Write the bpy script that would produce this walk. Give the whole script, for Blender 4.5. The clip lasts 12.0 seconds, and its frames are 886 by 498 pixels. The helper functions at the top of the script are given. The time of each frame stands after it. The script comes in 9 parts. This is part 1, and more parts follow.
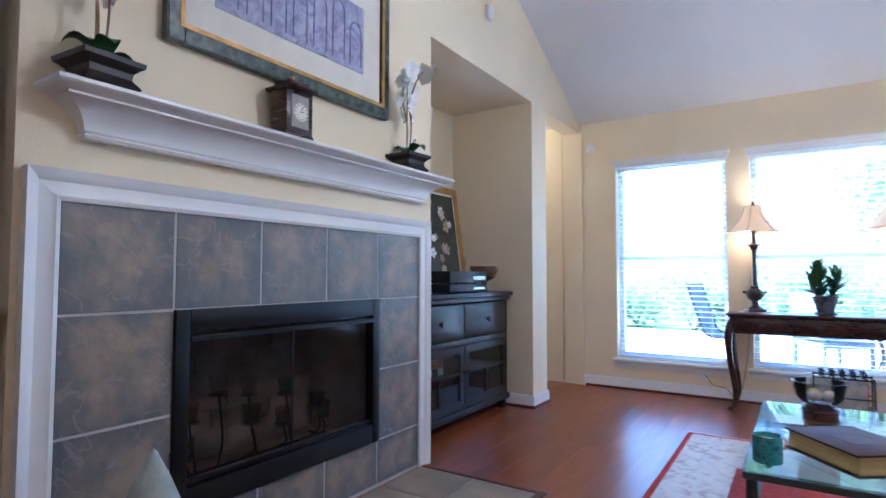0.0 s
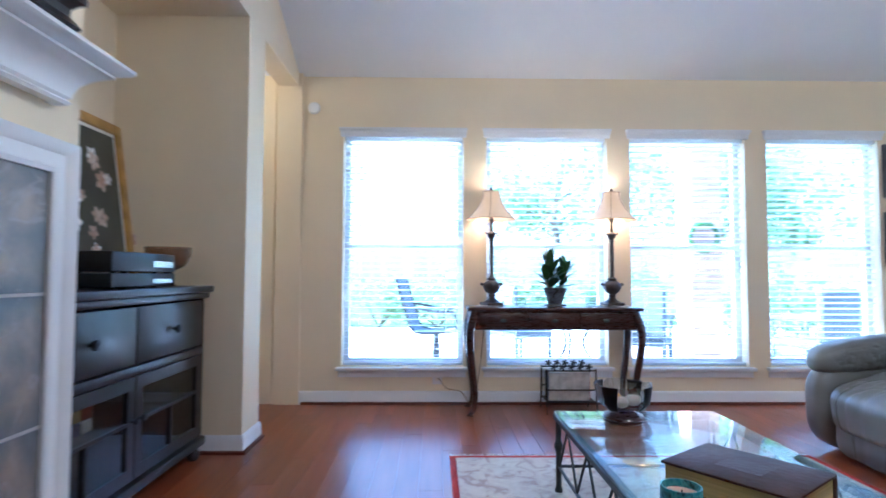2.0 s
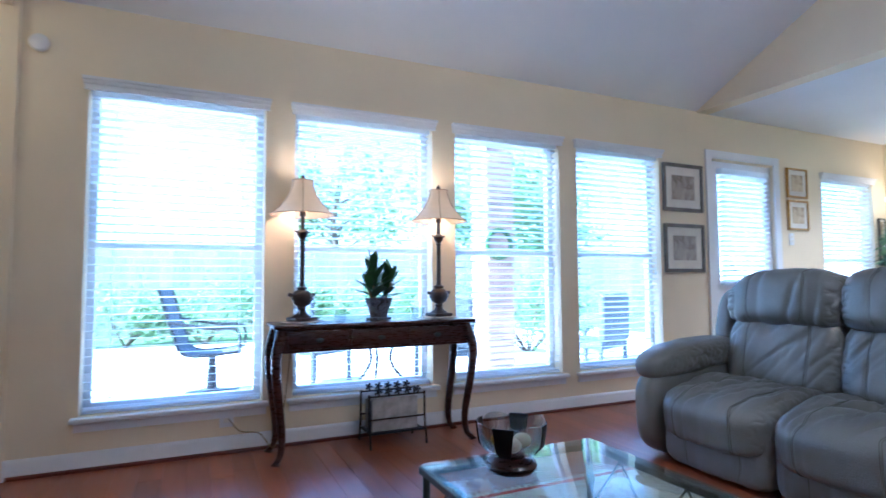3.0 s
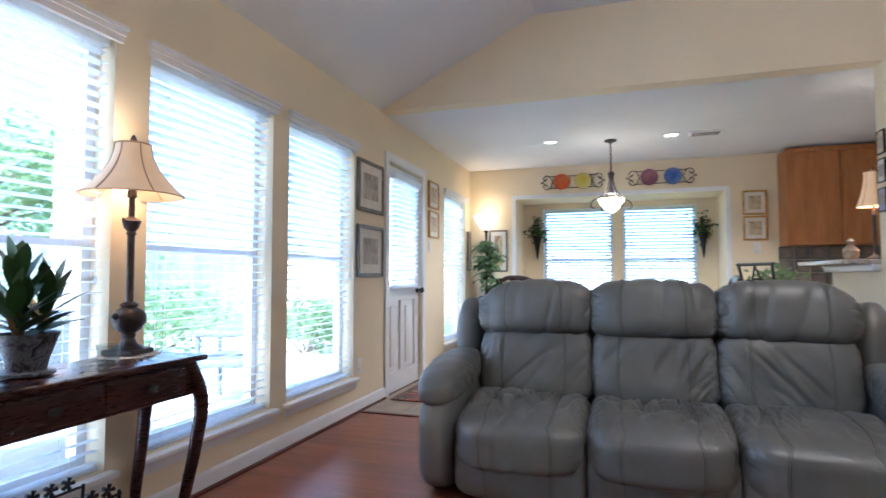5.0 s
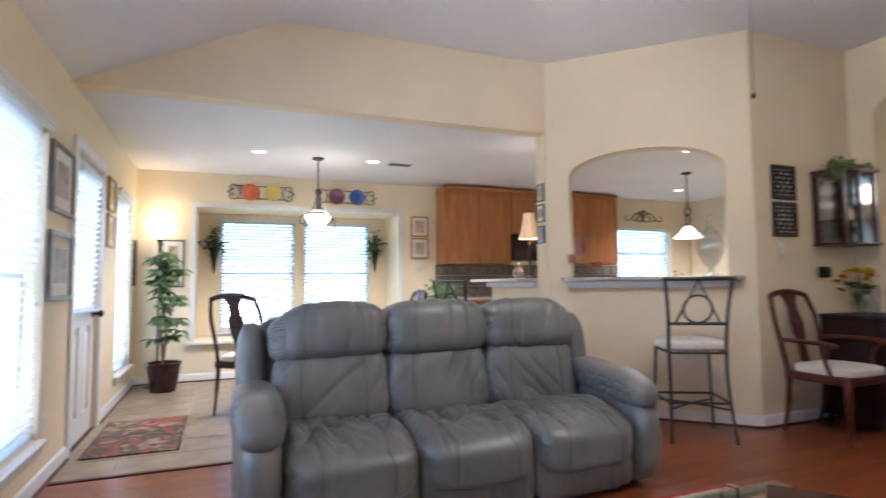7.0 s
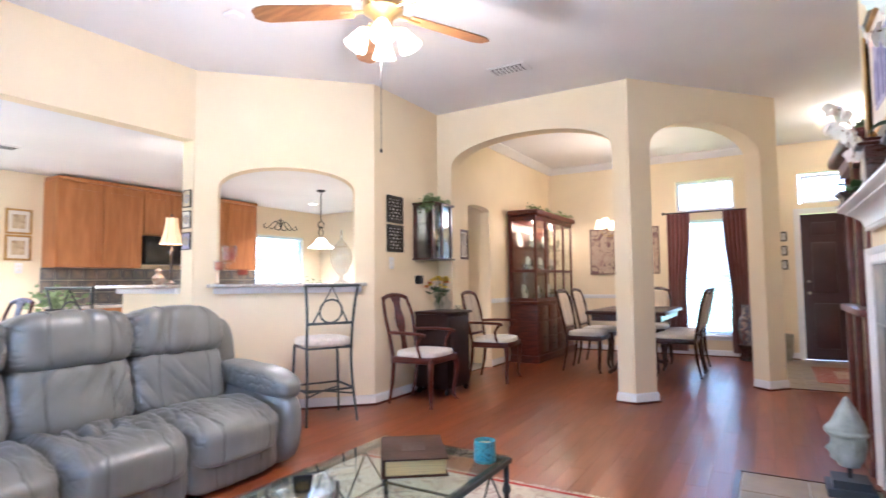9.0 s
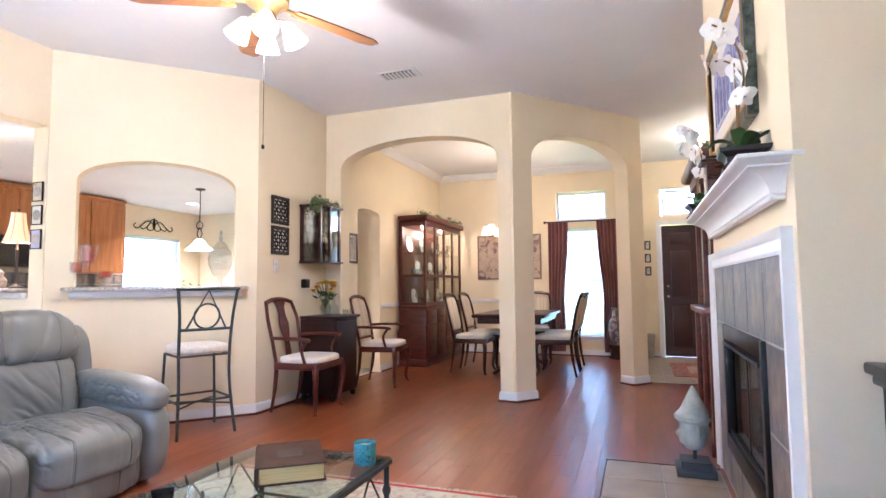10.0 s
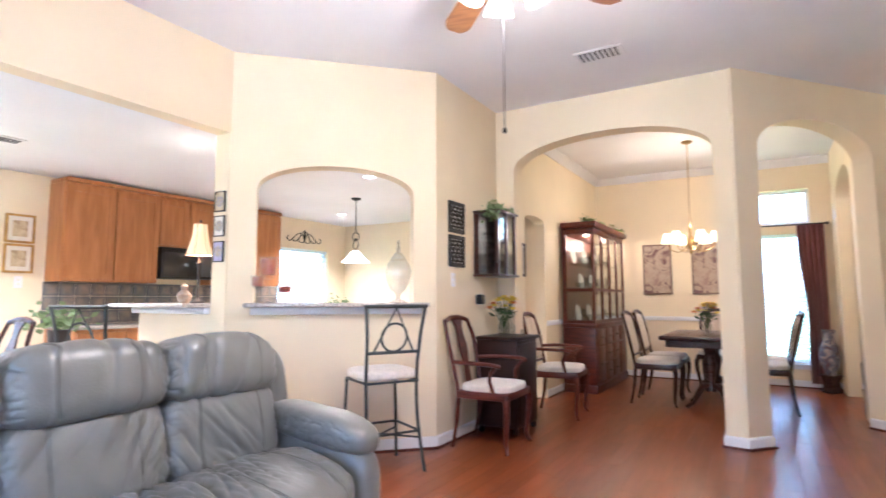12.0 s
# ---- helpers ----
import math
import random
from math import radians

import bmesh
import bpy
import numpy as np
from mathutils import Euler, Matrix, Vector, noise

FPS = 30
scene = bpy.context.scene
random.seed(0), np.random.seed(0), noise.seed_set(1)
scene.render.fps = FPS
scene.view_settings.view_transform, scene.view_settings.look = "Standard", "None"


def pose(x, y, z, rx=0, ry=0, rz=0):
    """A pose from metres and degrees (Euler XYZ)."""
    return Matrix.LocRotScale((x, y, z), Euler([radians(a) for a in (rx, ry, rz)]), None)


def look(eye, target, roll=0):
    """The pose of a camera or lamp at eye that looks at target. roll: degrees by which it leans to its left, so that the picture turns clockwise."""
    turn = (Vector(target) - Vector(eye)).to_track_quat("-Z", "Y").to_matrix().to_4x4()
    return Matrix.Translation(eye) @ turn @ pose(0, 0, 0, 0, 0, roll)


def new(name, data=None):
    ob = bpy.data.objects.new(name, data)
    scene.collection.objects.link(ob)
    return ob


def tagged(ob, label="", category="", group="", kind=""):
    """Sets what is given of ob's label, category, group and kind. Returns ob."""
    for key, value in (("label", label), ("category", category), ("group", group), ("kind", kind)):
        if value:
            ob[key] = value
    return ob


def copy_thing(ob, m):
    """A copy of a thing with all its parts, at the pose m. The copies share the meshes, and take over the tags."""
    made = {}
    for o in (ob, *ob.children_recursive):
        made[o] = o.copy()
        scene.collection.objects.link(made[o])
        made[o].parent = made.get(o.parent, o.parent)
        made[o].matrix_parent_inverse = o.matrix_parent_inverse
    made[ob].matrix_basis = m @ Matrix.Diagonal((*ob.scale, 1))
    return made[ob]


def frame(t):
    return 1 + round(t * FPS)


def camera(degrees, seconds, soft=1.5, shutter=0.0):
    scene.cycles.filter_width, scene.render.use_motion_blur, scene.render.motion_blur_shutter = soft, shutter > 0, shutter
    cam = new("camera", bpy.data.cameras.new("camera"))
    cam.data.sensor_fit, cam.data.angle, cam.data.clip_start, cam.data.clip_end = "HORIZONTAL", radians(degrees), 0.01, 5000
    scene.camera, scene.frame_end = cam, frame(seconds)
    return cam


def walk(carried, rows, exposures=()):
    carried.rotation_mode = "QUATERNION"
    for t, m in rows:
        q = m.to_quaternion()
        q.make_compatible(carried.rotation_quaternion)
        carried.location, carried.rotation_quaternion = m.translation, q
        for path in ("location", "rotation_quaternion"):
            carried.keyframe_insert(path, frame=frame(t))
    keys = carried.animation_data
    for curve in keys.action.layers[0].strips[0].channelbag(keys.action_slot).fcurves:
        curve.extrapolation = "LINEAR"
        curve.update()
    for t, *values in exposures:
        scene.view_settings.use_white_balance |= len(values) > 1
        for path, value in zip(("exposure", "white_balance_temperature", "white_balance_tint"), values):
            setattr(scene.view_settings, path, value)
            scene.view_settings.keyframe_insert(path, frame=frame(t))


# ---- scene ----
cam = camera(78.0, 12.0, shutter=0.4)
PATH = [
    (0, (1.624, 1.929, 0.998), (0.534, 3.604, 1.094), 0.1),
    (0.5, (1.425, 2.095, 1.011), (0.28, 3.732, 1.105), 0.3),
    (1, (1.261, 2.29, 0.986), (0.303, 4.045, 1.056), 0.9),
    (1.5, (1.087, 2.526, 0.93), (0.783, 4.501, 1.014), 0.4),
    (2, (0.931, 2.87, 0.937), (0.96, 4.867, 1.032), 0.2),
    (2.5, (0.811, 3.217, 0.951), (1.306, 5.152, 1.057), -0.0),
    (3, (0.756, 3.57, 0.945), (1.59, 5.384, 1.064), -0.3),
    (3.5, (0.789, 3.883, 0.97), (1.916, 5.531, 1.089), -0.2),
    (3.7, (0.781, 4.008, 0.986), (2.061, 5.541, 1.094), -0.1),
    (5.3, (0.562, 5.155, 1.024), (2.508, 5.606, 1.12), -0.1),
    (5.5, (0.583, 5.249, 1.023), (2.55, 5.603, 1.117), -0.1),
    (6, (0.697, 5.552, 1.036), (2.691, 5.686, 1.134), -0.1),
    (6.5, (0.729, 5.797, 1.064), (2.709, 5.54, 1.171), -0.1),
    (7, (0.654, 5.981, 1.097), (2.508, 5.239, 1.22), -0.5),
    (7.2, (0.586, 5.981, 1.11), (2.386, 5.119, 1.238), -0.8),
    (8.8, (0.435, 6.384, 1.142), (1.54, 4.721, 1.255), -0.6),
    (9, (0.427, 6.357, 1.13), (1.444, 4.639, 1.25), -0.6),
    (9.5, (0.37, 6.328, 1.111), (1.152, 4.492, 1.242), -0.6),
    (10, (0.384, 6.341, 1.104), (1.049, 4.46, 1.243), -0.6),
    (10.5, (0.55, 6.276, 1.113), (1.215, 4.395, 1.254), -0.6),
    (11, (0.745, 6.142, 1.126), (1.447, 4.277, 1.303), -0.6),
    (11.5, (0.99, 6.043, 1.12), (1.827, 4.236, 1.302), -0.4),
    (12, (1.324, 6.007, 1.159), (2.338, 4.293, 1.341), -0.1),
]
walk(cam, [(t, look(eye, target, roll)) for t, eye, target, roll in PATH],
     [(0.0, 3.5, 4230, 15), (0.5, 3.78, 4330, 15), (1.0, 3.82, 4260, 15), (1.8, 3.55, 4230, 13), (2.5, 3.26, 4180, 12), (3.0, 2.98, 4130, 13), (3.5, 2.70, 4400, 15), (5.5, 2.92, 4820, 15), (7.0, 3.22, 4980, 17), (9.0, 4.33, 4910, 20), (12.0, 4.37, 4900, 20)])

# ---- world, sun, daylight ----
world = bpy.data.worlds.new("sky")
scene.world = world
world.use_nodes = True
wn = world.node_tree
sky = wn.nodes.new("ShaderNodeTexSky")
sky.sky_type, sky.sun_disc, sky.sun_elevation, sky.sun_rotation = "NISHITA", False, radians(48), radians(270)
sky.air_density, sky.dust_density = 1.0, 3.0
wn.links.new(sky.outputs[0], wn.nodes["Background"].inputs[0])
wn.nodes["Background"].inputs[1].default_value = 0.15

sun_data = bpy.data.lights.new("sun", "SUN")
sun_data.energy, sun_data.angle, sun_data.color = 4.5, radians(0.6), (1.0, 0.94, 0.86)
sun = new("sun", sun_data)
sun.matrix_world = look((0, 0, 0), (0.80, 0.04, -0.90))


def sky_gate(x, y, z, w, h, rz):
    """A gate in a window opening through which the sky's light is sampled."""
    data = bpy.data.lights.new("window_daylight", "AREA")
    data.shape, data.size, data.size_y = "RECTANGLE", w, h
    data.cycles.is_portal = True
    ob = new("window_daylight", data)
    ob.matrix_world = pose(x, y, z, 90, 0, rz)
    return ob


def bulb(x, y, z, watts, color=(1.0, 0.72, 0.42), size=0.04):
    data = bpy.data.lights.new("lamp_light", "POINT")
    data.energy, data.color, data.shadow_soft_size = watts * 0.48, color, size
    ob = new("lamp_light", data)
    ob.location = (x, y, z)
    return ob


# ---- materials ----
def mat(name, color, rough=0.5, metal=0.0, vary=0.12, scale=6.0, bump=0.0, bscale=60.0, second=None, spec=None, rand=0.0,
        stretch=(1, 1, 1), emit=None, trans=0.0, coat=0.0, detail=4.0, sheen=0.0, ior=None, alpha=None, subsurface=0.0):
    m = bpy.data.materials.new(name)
    m.use_nodes = True
    nt = m.node_tree
    n, l = nt.nodes, nt.links
    b = n["Principled BSDF"]
    b.inputs["Roughness"].default_value, b.inputs["Metallic"].default_value = rough, metal
    tex = n.new("ShaderNodeTexCoord")
    mp = n.new("ShaderNodeMapping")
    mp.inputs["Scale"].default_value = stretch
    l.new(tex.outputs["Object"], mp.inputs[0])
    big = n.new("ShaderNodeTexNoise")
    big.inputs["Scale"].default_value, big.inputs["Detail"].default_value = scale, detail
    l.new(mp.outputs[0], big.inputs[0])
    ramp = n.new("ShaderNodeValToRGB")
    c2 = second or tuple(max(0.0, c * (1 - vary)) for c in color)
    c1 = color if second else tuple(min(1.0, c * (1 + vary * 0.5)) for c in color)
    ramp.color_ramp.elements[0].color, ramp.color_ramp.elements[1].color = (*c2, 1), (*c1, 1)
    ramp.color_ramp.elements[0].position, ramp.color_ramp.elements[1].position = 0.35, 0.65
    l.new(big.outputs["Fac"], ramp.inputs[0])
    out = ramp.outputs[0]
    if rand:
        info = n.new("ShaderNodeObjectInfo")
        hsv = n.new("ShaderNodeHueSaturation")
        mr = n.new("ShaderNodeMapRange")
        mr.inputs[3].default_value, mr.inputs[4].default_value = 1 - rand, 1 + rand
        l.new(info.outputs["Random"], mr.inputs[0])
        l.new(mr.outputs[0], hsv.inputs["Value"])
        l.new(out, hsv.inputs["Color"])
        out = hsv.outputs[0]
    l.new(out, b.inputs["Base Color"])
    if rough > 0.05 and not trans:
        fine = n.new("ShaderNodeTexNoise")
        fine.inputs["Scale"].default_value = scale * 4
        l.new(mp.outputs[0], fine.inputs[0])
        mr2 = n.new("ShaderNodeMapRange")
        mr2.inputs[3].default_value, mr2.inputs[4].default_value = rough * 0.85, min(1.0, rough * 1.15)
        l.new(fine.outputs["Fac"], mr2.inputs[0])
        l.new(mr2.outputs[0], b.inputs["Roughness"])
    if bump:
        bt = n.new("ShaderNodeTexNoise")
        bt.inputs["Scale"].default_value, bt.inputs["Detail"].default_value = bscale, 3.0
        l.new(mp.outputs[0], bt.inputs[0])
        bn = n.new("ShaderNodeBump")
        bn.inputs["Strength"].default_value, bn.inputs["Distance"].default_value = bump, 0.01
        l.new(bt.outputs["Fac"], bn.inputs["Height"])
        l.new(bn.outputs[0], b.inputs["Normal"])
    if emit:
        b.inputs["Emission Color"].default_value, b.inputs["Emission Strength"].default_value = (*emit[:3], 1), emit[3]
    b.inputs["Transmission Weight"].default_value = trans
    b.inputs["Coat Weight"].default_value = coat
    b.inputs["Sheen Weight"].default_value = sheen
    if coat:
        b.inputs["Coat Roughness"].default_value = 0.12
    if spec is not None:
        b.inputs["Specular IOR Level"].default_value = spec
    if ior:
        b.inputs["IOR"].default_value = ior
    if subsurface:
        b.inputs["Subsurface Weight"].default_value = subsurface
    return m


def clear_pane(name, tint=(0.93, 0.97, 0.96), shine=0.035, rim=0.75):
    """Thin window glass: clear, with a Fresnel gloss."""
    m = bpy.data.materials.new(name)
    m.use_nodes = True
    nt = m.node_tree
    n, l = nt.nodes, nt.links
    n.remove(n["Principled BSDF"])
    t, g, mix, fr = n.new("ShaderNodeBsdfTransparent"), n.new("ShaderNodeBsdfGlossy"), n.new("ShaderNodeMixShader"), n.new("ShaderNodeLayerWeight")
    power, gain = n.new("ShaderNodeMath"), n.new("ShaderNodeMath")
    t.inputs[0].default_value = (*tint, 1)
    g.inputs["Roughness"].default_value = 0.01
    fr.inputs["Blend"].default_value = 0.5
    power.operation, power.inputs[1].default_value = "POWER", 5.0
    gain.operation, gain.inputs[1].default_value, gain.inputs[2].default_value = "MULTIPLY_ADD", rim, shine
    l.new(fr.outputs["Facing"], power.inputs[0])
    l.new(power.outputs[0], gain.inputs[0])
    l.new(gain.outputs[0], mix.inputs[0])
    l.new(t.outputs[0], mix.inputs[1])
    l.new(g.outputs[0], mix.inputs[2])
    l.new(mix.outputs[0], n["Material Output"].inputs[0])
    return m


def glow_shade(name, color, strength, rough=0.6):
    """A lit translucent lampshade: diffuse, translucent and glowing."""
    return mat(name, color, rough, emit=(*color, strength), vary=0.05, scale=12, bump=0.05, bscale=300)


def glazed_tile(name, centre, rim, vein):
    """A slate-look glaze: warm cloudy middle, grey rim, pale veins, and a shade of its own on every tile."""
    m = mat(name, centre, 0.36, second=tuple(0.25 * a + 0.75 * b for a, b in zip(centre, rim)), scale=11, rand=0.12, bump=0.45, bscale=17, detail=10)
    nt = m.node_tree
    n, l = nt.nodes, nt.links
    b = n["Principled BSDF"]
    base = b.inputs["Base Color"].links[0].from_socket
    tex, sep = n.new("ShaderNodeTexCoord"), n.new("ShaderNodeSeparateXYZ")
    l.new(tex.outputs["Generated"], sep.inputs[0])

    def math_node(op, a, c):
        k = n.new("ShaderNodeMath")
        k.operation = op
        for i, v in enumerate((a, c)):
            if isinstance(v, (int, float)):
                k.inputs[i].default_value = v
            else:
                l.new(v, k.inputs[i])
        return k.outputs[0]
    dy = math_node("ABSOLUTE", math_node("SUBTRACT", sep.outputs[1], 0.5), 0)
    dz = math_node("ABSOLUTE", math_node("SUBTRACT", sep.outputs[2], 0.5), 0)
    cloud = n.new("ShaderNodeTexNoise")
    cloud.inputs["Scale"].default_value, cloud.inputs["Detail"].default_value = 7.0, 8.0
    l.new(tex.outputs["Object"], cloud.inputs[0])
    edge = math_node("ADD", math_node("MAXIMUM", dy, dz), math_node("MULTIPLY", math_node("SUBTRACT", cloud.outputs["Fac"], 0.5), 0.75))
    mr = n.new("ShaderNodeMapRange")
    mr.inputs[1].default_value, mr.inputs[2].default_value = 0.24, 0.52
    l.new(edge, mr.inputs[0])
    mix = n.new("ShaderNodeMixRGB")
    mix.inputs[2].default_value = (*rim, 1)
    l.new(mr.outputs[0], mix.inputs[0])
    l.new(base, mix.inputs[1])
    line = n.new("ShaderNodeTexNoise")
    line.inputs["Scale"].default_value, line.inputs["Detail"].default_value, line.inputs["Distortion"].default_value = 4.0, 3.0, 1.2
    l.new(tex.outputs["Object"], line.inputs[0])
    v = math_node("ABSOLUTE", math_node("SUBTRACT", line.outputs["Fac"], 0.5), 0)
    mv = n.new("ShaderNodeMapRange")
    mv.inputs[1].default_value, mv.inputs[2].default_value, mv.inputs[3].default_value, mv.inputs[4].default_value = 0.0, 0.012, 0.55, 0.0
    l.new(v, mv.inputs[0])
    mix2 = n.new("ShaderNodeMixRGB")
    mix2.inputs[2].default_value = (*vein, 1)
    l.new(mv.outputs[0], mix2.inputs[0])
    l.new(mix.outputs[0], mix2.inputs[1])
    l.new(mix2.outputs[0], b.inputs["Base Color"])
    return m


M = {}
M["wall"] = mat("wall_paint_cream", (0.80, 0.69, 0.49), 0.72, vary=0.05, scale=1.5, bump=0.12, bscale=140)
M["ceil"] = mat("ceiling_paint_white", (0.78, 0.78, 0.79), 0.8, vary=0.04, scale=1.2, bump=0.15, bscale=180)
M["trim"] = mat("trim_paint_white", (0.76, 0.76, 0.77), 0.35, vary=0.04, scale=3, bump=0.02, bscale=40)
M["plank"] = mat("cherry_floor_plank", (0.255, 0.066, 0.0185), 0.30, second=(0.19, 0.045, 0.012), scale=2.0, stretch=(9, 1.0, 1), rand=0.15, bump=0.012, bscale=20, detail=5, coat=0.12)
M["subfloor"] = mat("floor_joint_dark", (0.06, 0.025, 0.012), 0.7)
M["tile_fp"] = glazed_tile("slate_look_tile", (0.30, 0.235, 0.175), (0.115, 0.118, 0.126), (0.30, 0.27, 0.25))
M["tile_fl"] = mat("floor_tile_tan", (0.36, 0.28, 0.19), 0.4, second=(0.25, 0.20, 0.145), scale=5.0, rand=0.10, bump=0.12, bscale=18, detail=7)
M["grout"] = mat("grout", (0.50, 0.46, 0.42), 0.9, bump=0.2, bscale=200)
M["black"] = mat("black_enamel", (0.006, 0.006, 0.007), 0.34, vary=0.1, scale=1.5, spec=0.25)
M["iron"] = mat("wrought_iron", (0.025, 0.025, 0.028), 0.45, metal=0.6, vary=0.3, scale=20, bump=0.15, bscale=120)
M["pewter"] = mat("grey_green_metal", (0.055, 0.065, 0.065), 0.45, metal=0.5, vary=0.2, scale=15, bump=0.08, bscale=90)
M["leather"] = mat("grey_leather", (0.165, 0.168, 0.160), 0.34, vary=0.16, scale=5, bump=0.16, bscale=140, detail=8, spec=0.85)
M["seam"] = mat("leather_stitch_seam", (0.11, 0.113, 0.105), 0.6)
M["mahog"] = mat("dark_mahogany", (0.050, 0.014, 0.010), 0.28, second=(0.022, 0.007, 0.006), scale=3, stretch=(2, 2, 14), bump=0.02, bscale=40, detail=6, coat=0.10, spec=0.4)
M["cherry"] = mat("cherry_wood", (0.115, 0.024, 0.013), 0.34, second=(0.055, 0.011, 0.007), scale=3, stretch=(2, 2, 12), bump=0.02, bscale=40, detail=6, coat=0.08, spec=0.35)
M["blackwood"] = mat("black_brown_wood", (0.017, 0.014, 0.015), 0.33, vary=0.3, scale=4, stretch=(2, 8, 2), bump=0.02, bscale=50, coat=0.05, spec=0.35)
M["oak"] = mat("honey_oak", (0.46, 0.195, 0.058), 0.38, second=(0.35, 0.13, 0.035), scale=2.5, stretch=(9, 9, 1), bump=0.05, bscale=40, detail=7)
M["glass"] = clear_pane("window_glass")
M["glass_cab"] = clear_pane("cabinet_glass", (0.90, 0.92, 0.90))
M["glass_top"] = clear_pane("table_glass", (0.86, 0.94, 0.92), 0.06)
M["slat"] = mat("blind_slat_white", (0.82, 0.84, 0.86), 0.4, vary=0.03, scale=4)
_n = M["slat"].node_tree
_mix, _tr = _n.nodes.new("ShaderNodeMixShader"), _n.nodes.new("ShaderNodeBsdfTranslucent")
_tr.inputs[0].default_value = (0.85, 0.88, 0.9, 1)
_mix.inputs[0].default_value = 0.5
_n.links.new(_n.nodes["Principled BSDF"].outputs[0], _mix.inputs[1])
_n.links.new(_tr.outputs[0], _mix.inputs[2])
_n.links.new(_mix.outputs[0], _n.nodes["Material Output"].inputs[0])
M["cream"] = mat("cream_upholstery", (0.76, 0.71, 0.63), 0.8, vary=0.10, scale=40, bump=0.2, bscale=160, sheen=0.2)
M["granite"] = mat("granite_speckled", (0.62, 0.58, 0.53), 0.22, second=(0.30, 0.27, 0.25), scale=60, detail=6)
M["grass"] = mat("lawn_grass", (0.10, 0.17, 0.045), 0.9, second=(0.06, 0.11, 0.03), scale=3, bump=0.4, bscale=60)
M["concrete"] = mat("patio_concrete", (0.64, 0.62, 0.58), 0.85, vary=0.15, scale=2, bump=0.2, bscale=70)
M["fence"] = mat("fence_board_grey", (0.48, 0.43, 0.37), 0.85, vary=0.3, scale=3, stretch=(6, 6, 1), rand=0.15, bump=0.2, bscale=30)
M["leaf"] = mat("leaf_green", (0.045, 0.115, 0.025), 0.45, second=(0.025, 0.065, 0.018), scale=8, vary=0.3)
M["leaf_l"] = mat("leaf_light_green", (0.15, 0.21, 0.11), 0.5, second=(0.09, 0.14, 0.07), scale=6)
lf = M["leaf_l"].node_tree
tl, ad = lf.nodes.new("ShaderNodeBsdfTranslucent"), lf.nodes.new("ShaderNodeMixShader")
tl.inputs[0].default_value, ad.inputs[0].default_value = (0.34, 0.46, 0.20, 1), 0.45
lf.links.new(lf.nodes["Principled BSDF"].outputs[0], ad.inputs[1])
lf.links.new(tl.outputs[0], ad.inputs[2])
lf.links.new(ad.outputs[0], lf.nodes["Material Output"].inputs[0])
M["bark"] = mat("bark", (0.13, 0.095, 0.065), 0.9, vary=0.4, scale=12, stretch=(3, 3, 1), bump=0.6, bscale=30)
M["brick"] = mat("brick_red_brown", (0.38, 0.25, 0.20), 0.85, vary=0.25, scale=8, rand=0.2, bump=0.3, bscale=60)


# ---- mesh helpers ----
def bm_new():
    return bmesh.new()


def box(bm, x0, y0, z0, x1, y1, z1, m=None):
    c = [(x0, y0, z0), (x1, y0, z0), (x1, y1, z0), (x0, y1, z0), (x0, y0, z1), (x1, y0, z1), (x1, y1, z1), (x0, y1, z1)]
    if m is not None:
        c = [m @ Vector(p) for p in c]
    v = [bm.verts.new(p) for p in c]
    for f in ((3, 2, 1, 0), (4, 5, 6, 7), (0, 1, 5, 4), (1, 2, 6, 5), (2, 3, 7, 6), (3, 0, 4, 7)):
        bm.faces.new([v[i] for i in f])
    return v


def rbox(x0, y0, z0, x1, y1, z1, r=0.01, seg=2, m=None):
    """A box with rounded edges, as a bmesh of its own."""
    bm = bm_new()
    box(bm, x0, y0, z0, x1, y1, z1)
    r = min(r, 0.49 * min(abs(x1 - x0), abs(y1 - y0), abs(z1 - z0)))
    bmesh.ops.bevel(bm, geom=bm.edges[:], offset=r, segments=seg, profile=0.5, affect="EDGES")
    if m is not None:
        bmesh.ops.transform(bm, matrix=m, verts=bm.verts)
    return bm


def prism(bm, pts, m):
    """A polygon in local x and z, drawn out along local y from 0 to the third value of m's pair."""
    mtx, depth = m
    a = [bm.verts.new(mtx @ Vector((u, 0, z))) for u, z in pts]
    b = [bm.verts.new(mtx @ Vector((u, depth, z))) for u, z in pts]
    k = len(pts)
    bm.faces.new(a)
    bm.faces.new(b[::-1])
    for i in range(k):
        j = (i + 1) % k
        bm.faces.new((a[j], a[i], b[i], b[j]))


def lathe(bm, prof, x=0, y=0, z=0, seg=20, m=None, sq=1.0):
    rings = []
    for r, h in prof:
        ring = []
        for i in range(seg):
            a = 2 * math.pi * i / seg
            p = Vector((x + r * math.cos(a), y + r * math.sin(a) * sq, z + h))
            ring.append(bm.verts.new(m @ p if m is not None else p))
        rings.append(ring)
    for a, b in zip(rings, rings[1:]):
        for i in range(seg):
            j = (i + 1) % seg
            bm.faces.new((a[i], a[j], b[j], b[i]))
    if prof[0][0] > 1e-4:
        bm.faces.new(rings[0][::-1])
    if prof[-1][0] > 1e-4:
        bm.faces.new(rings[-1])


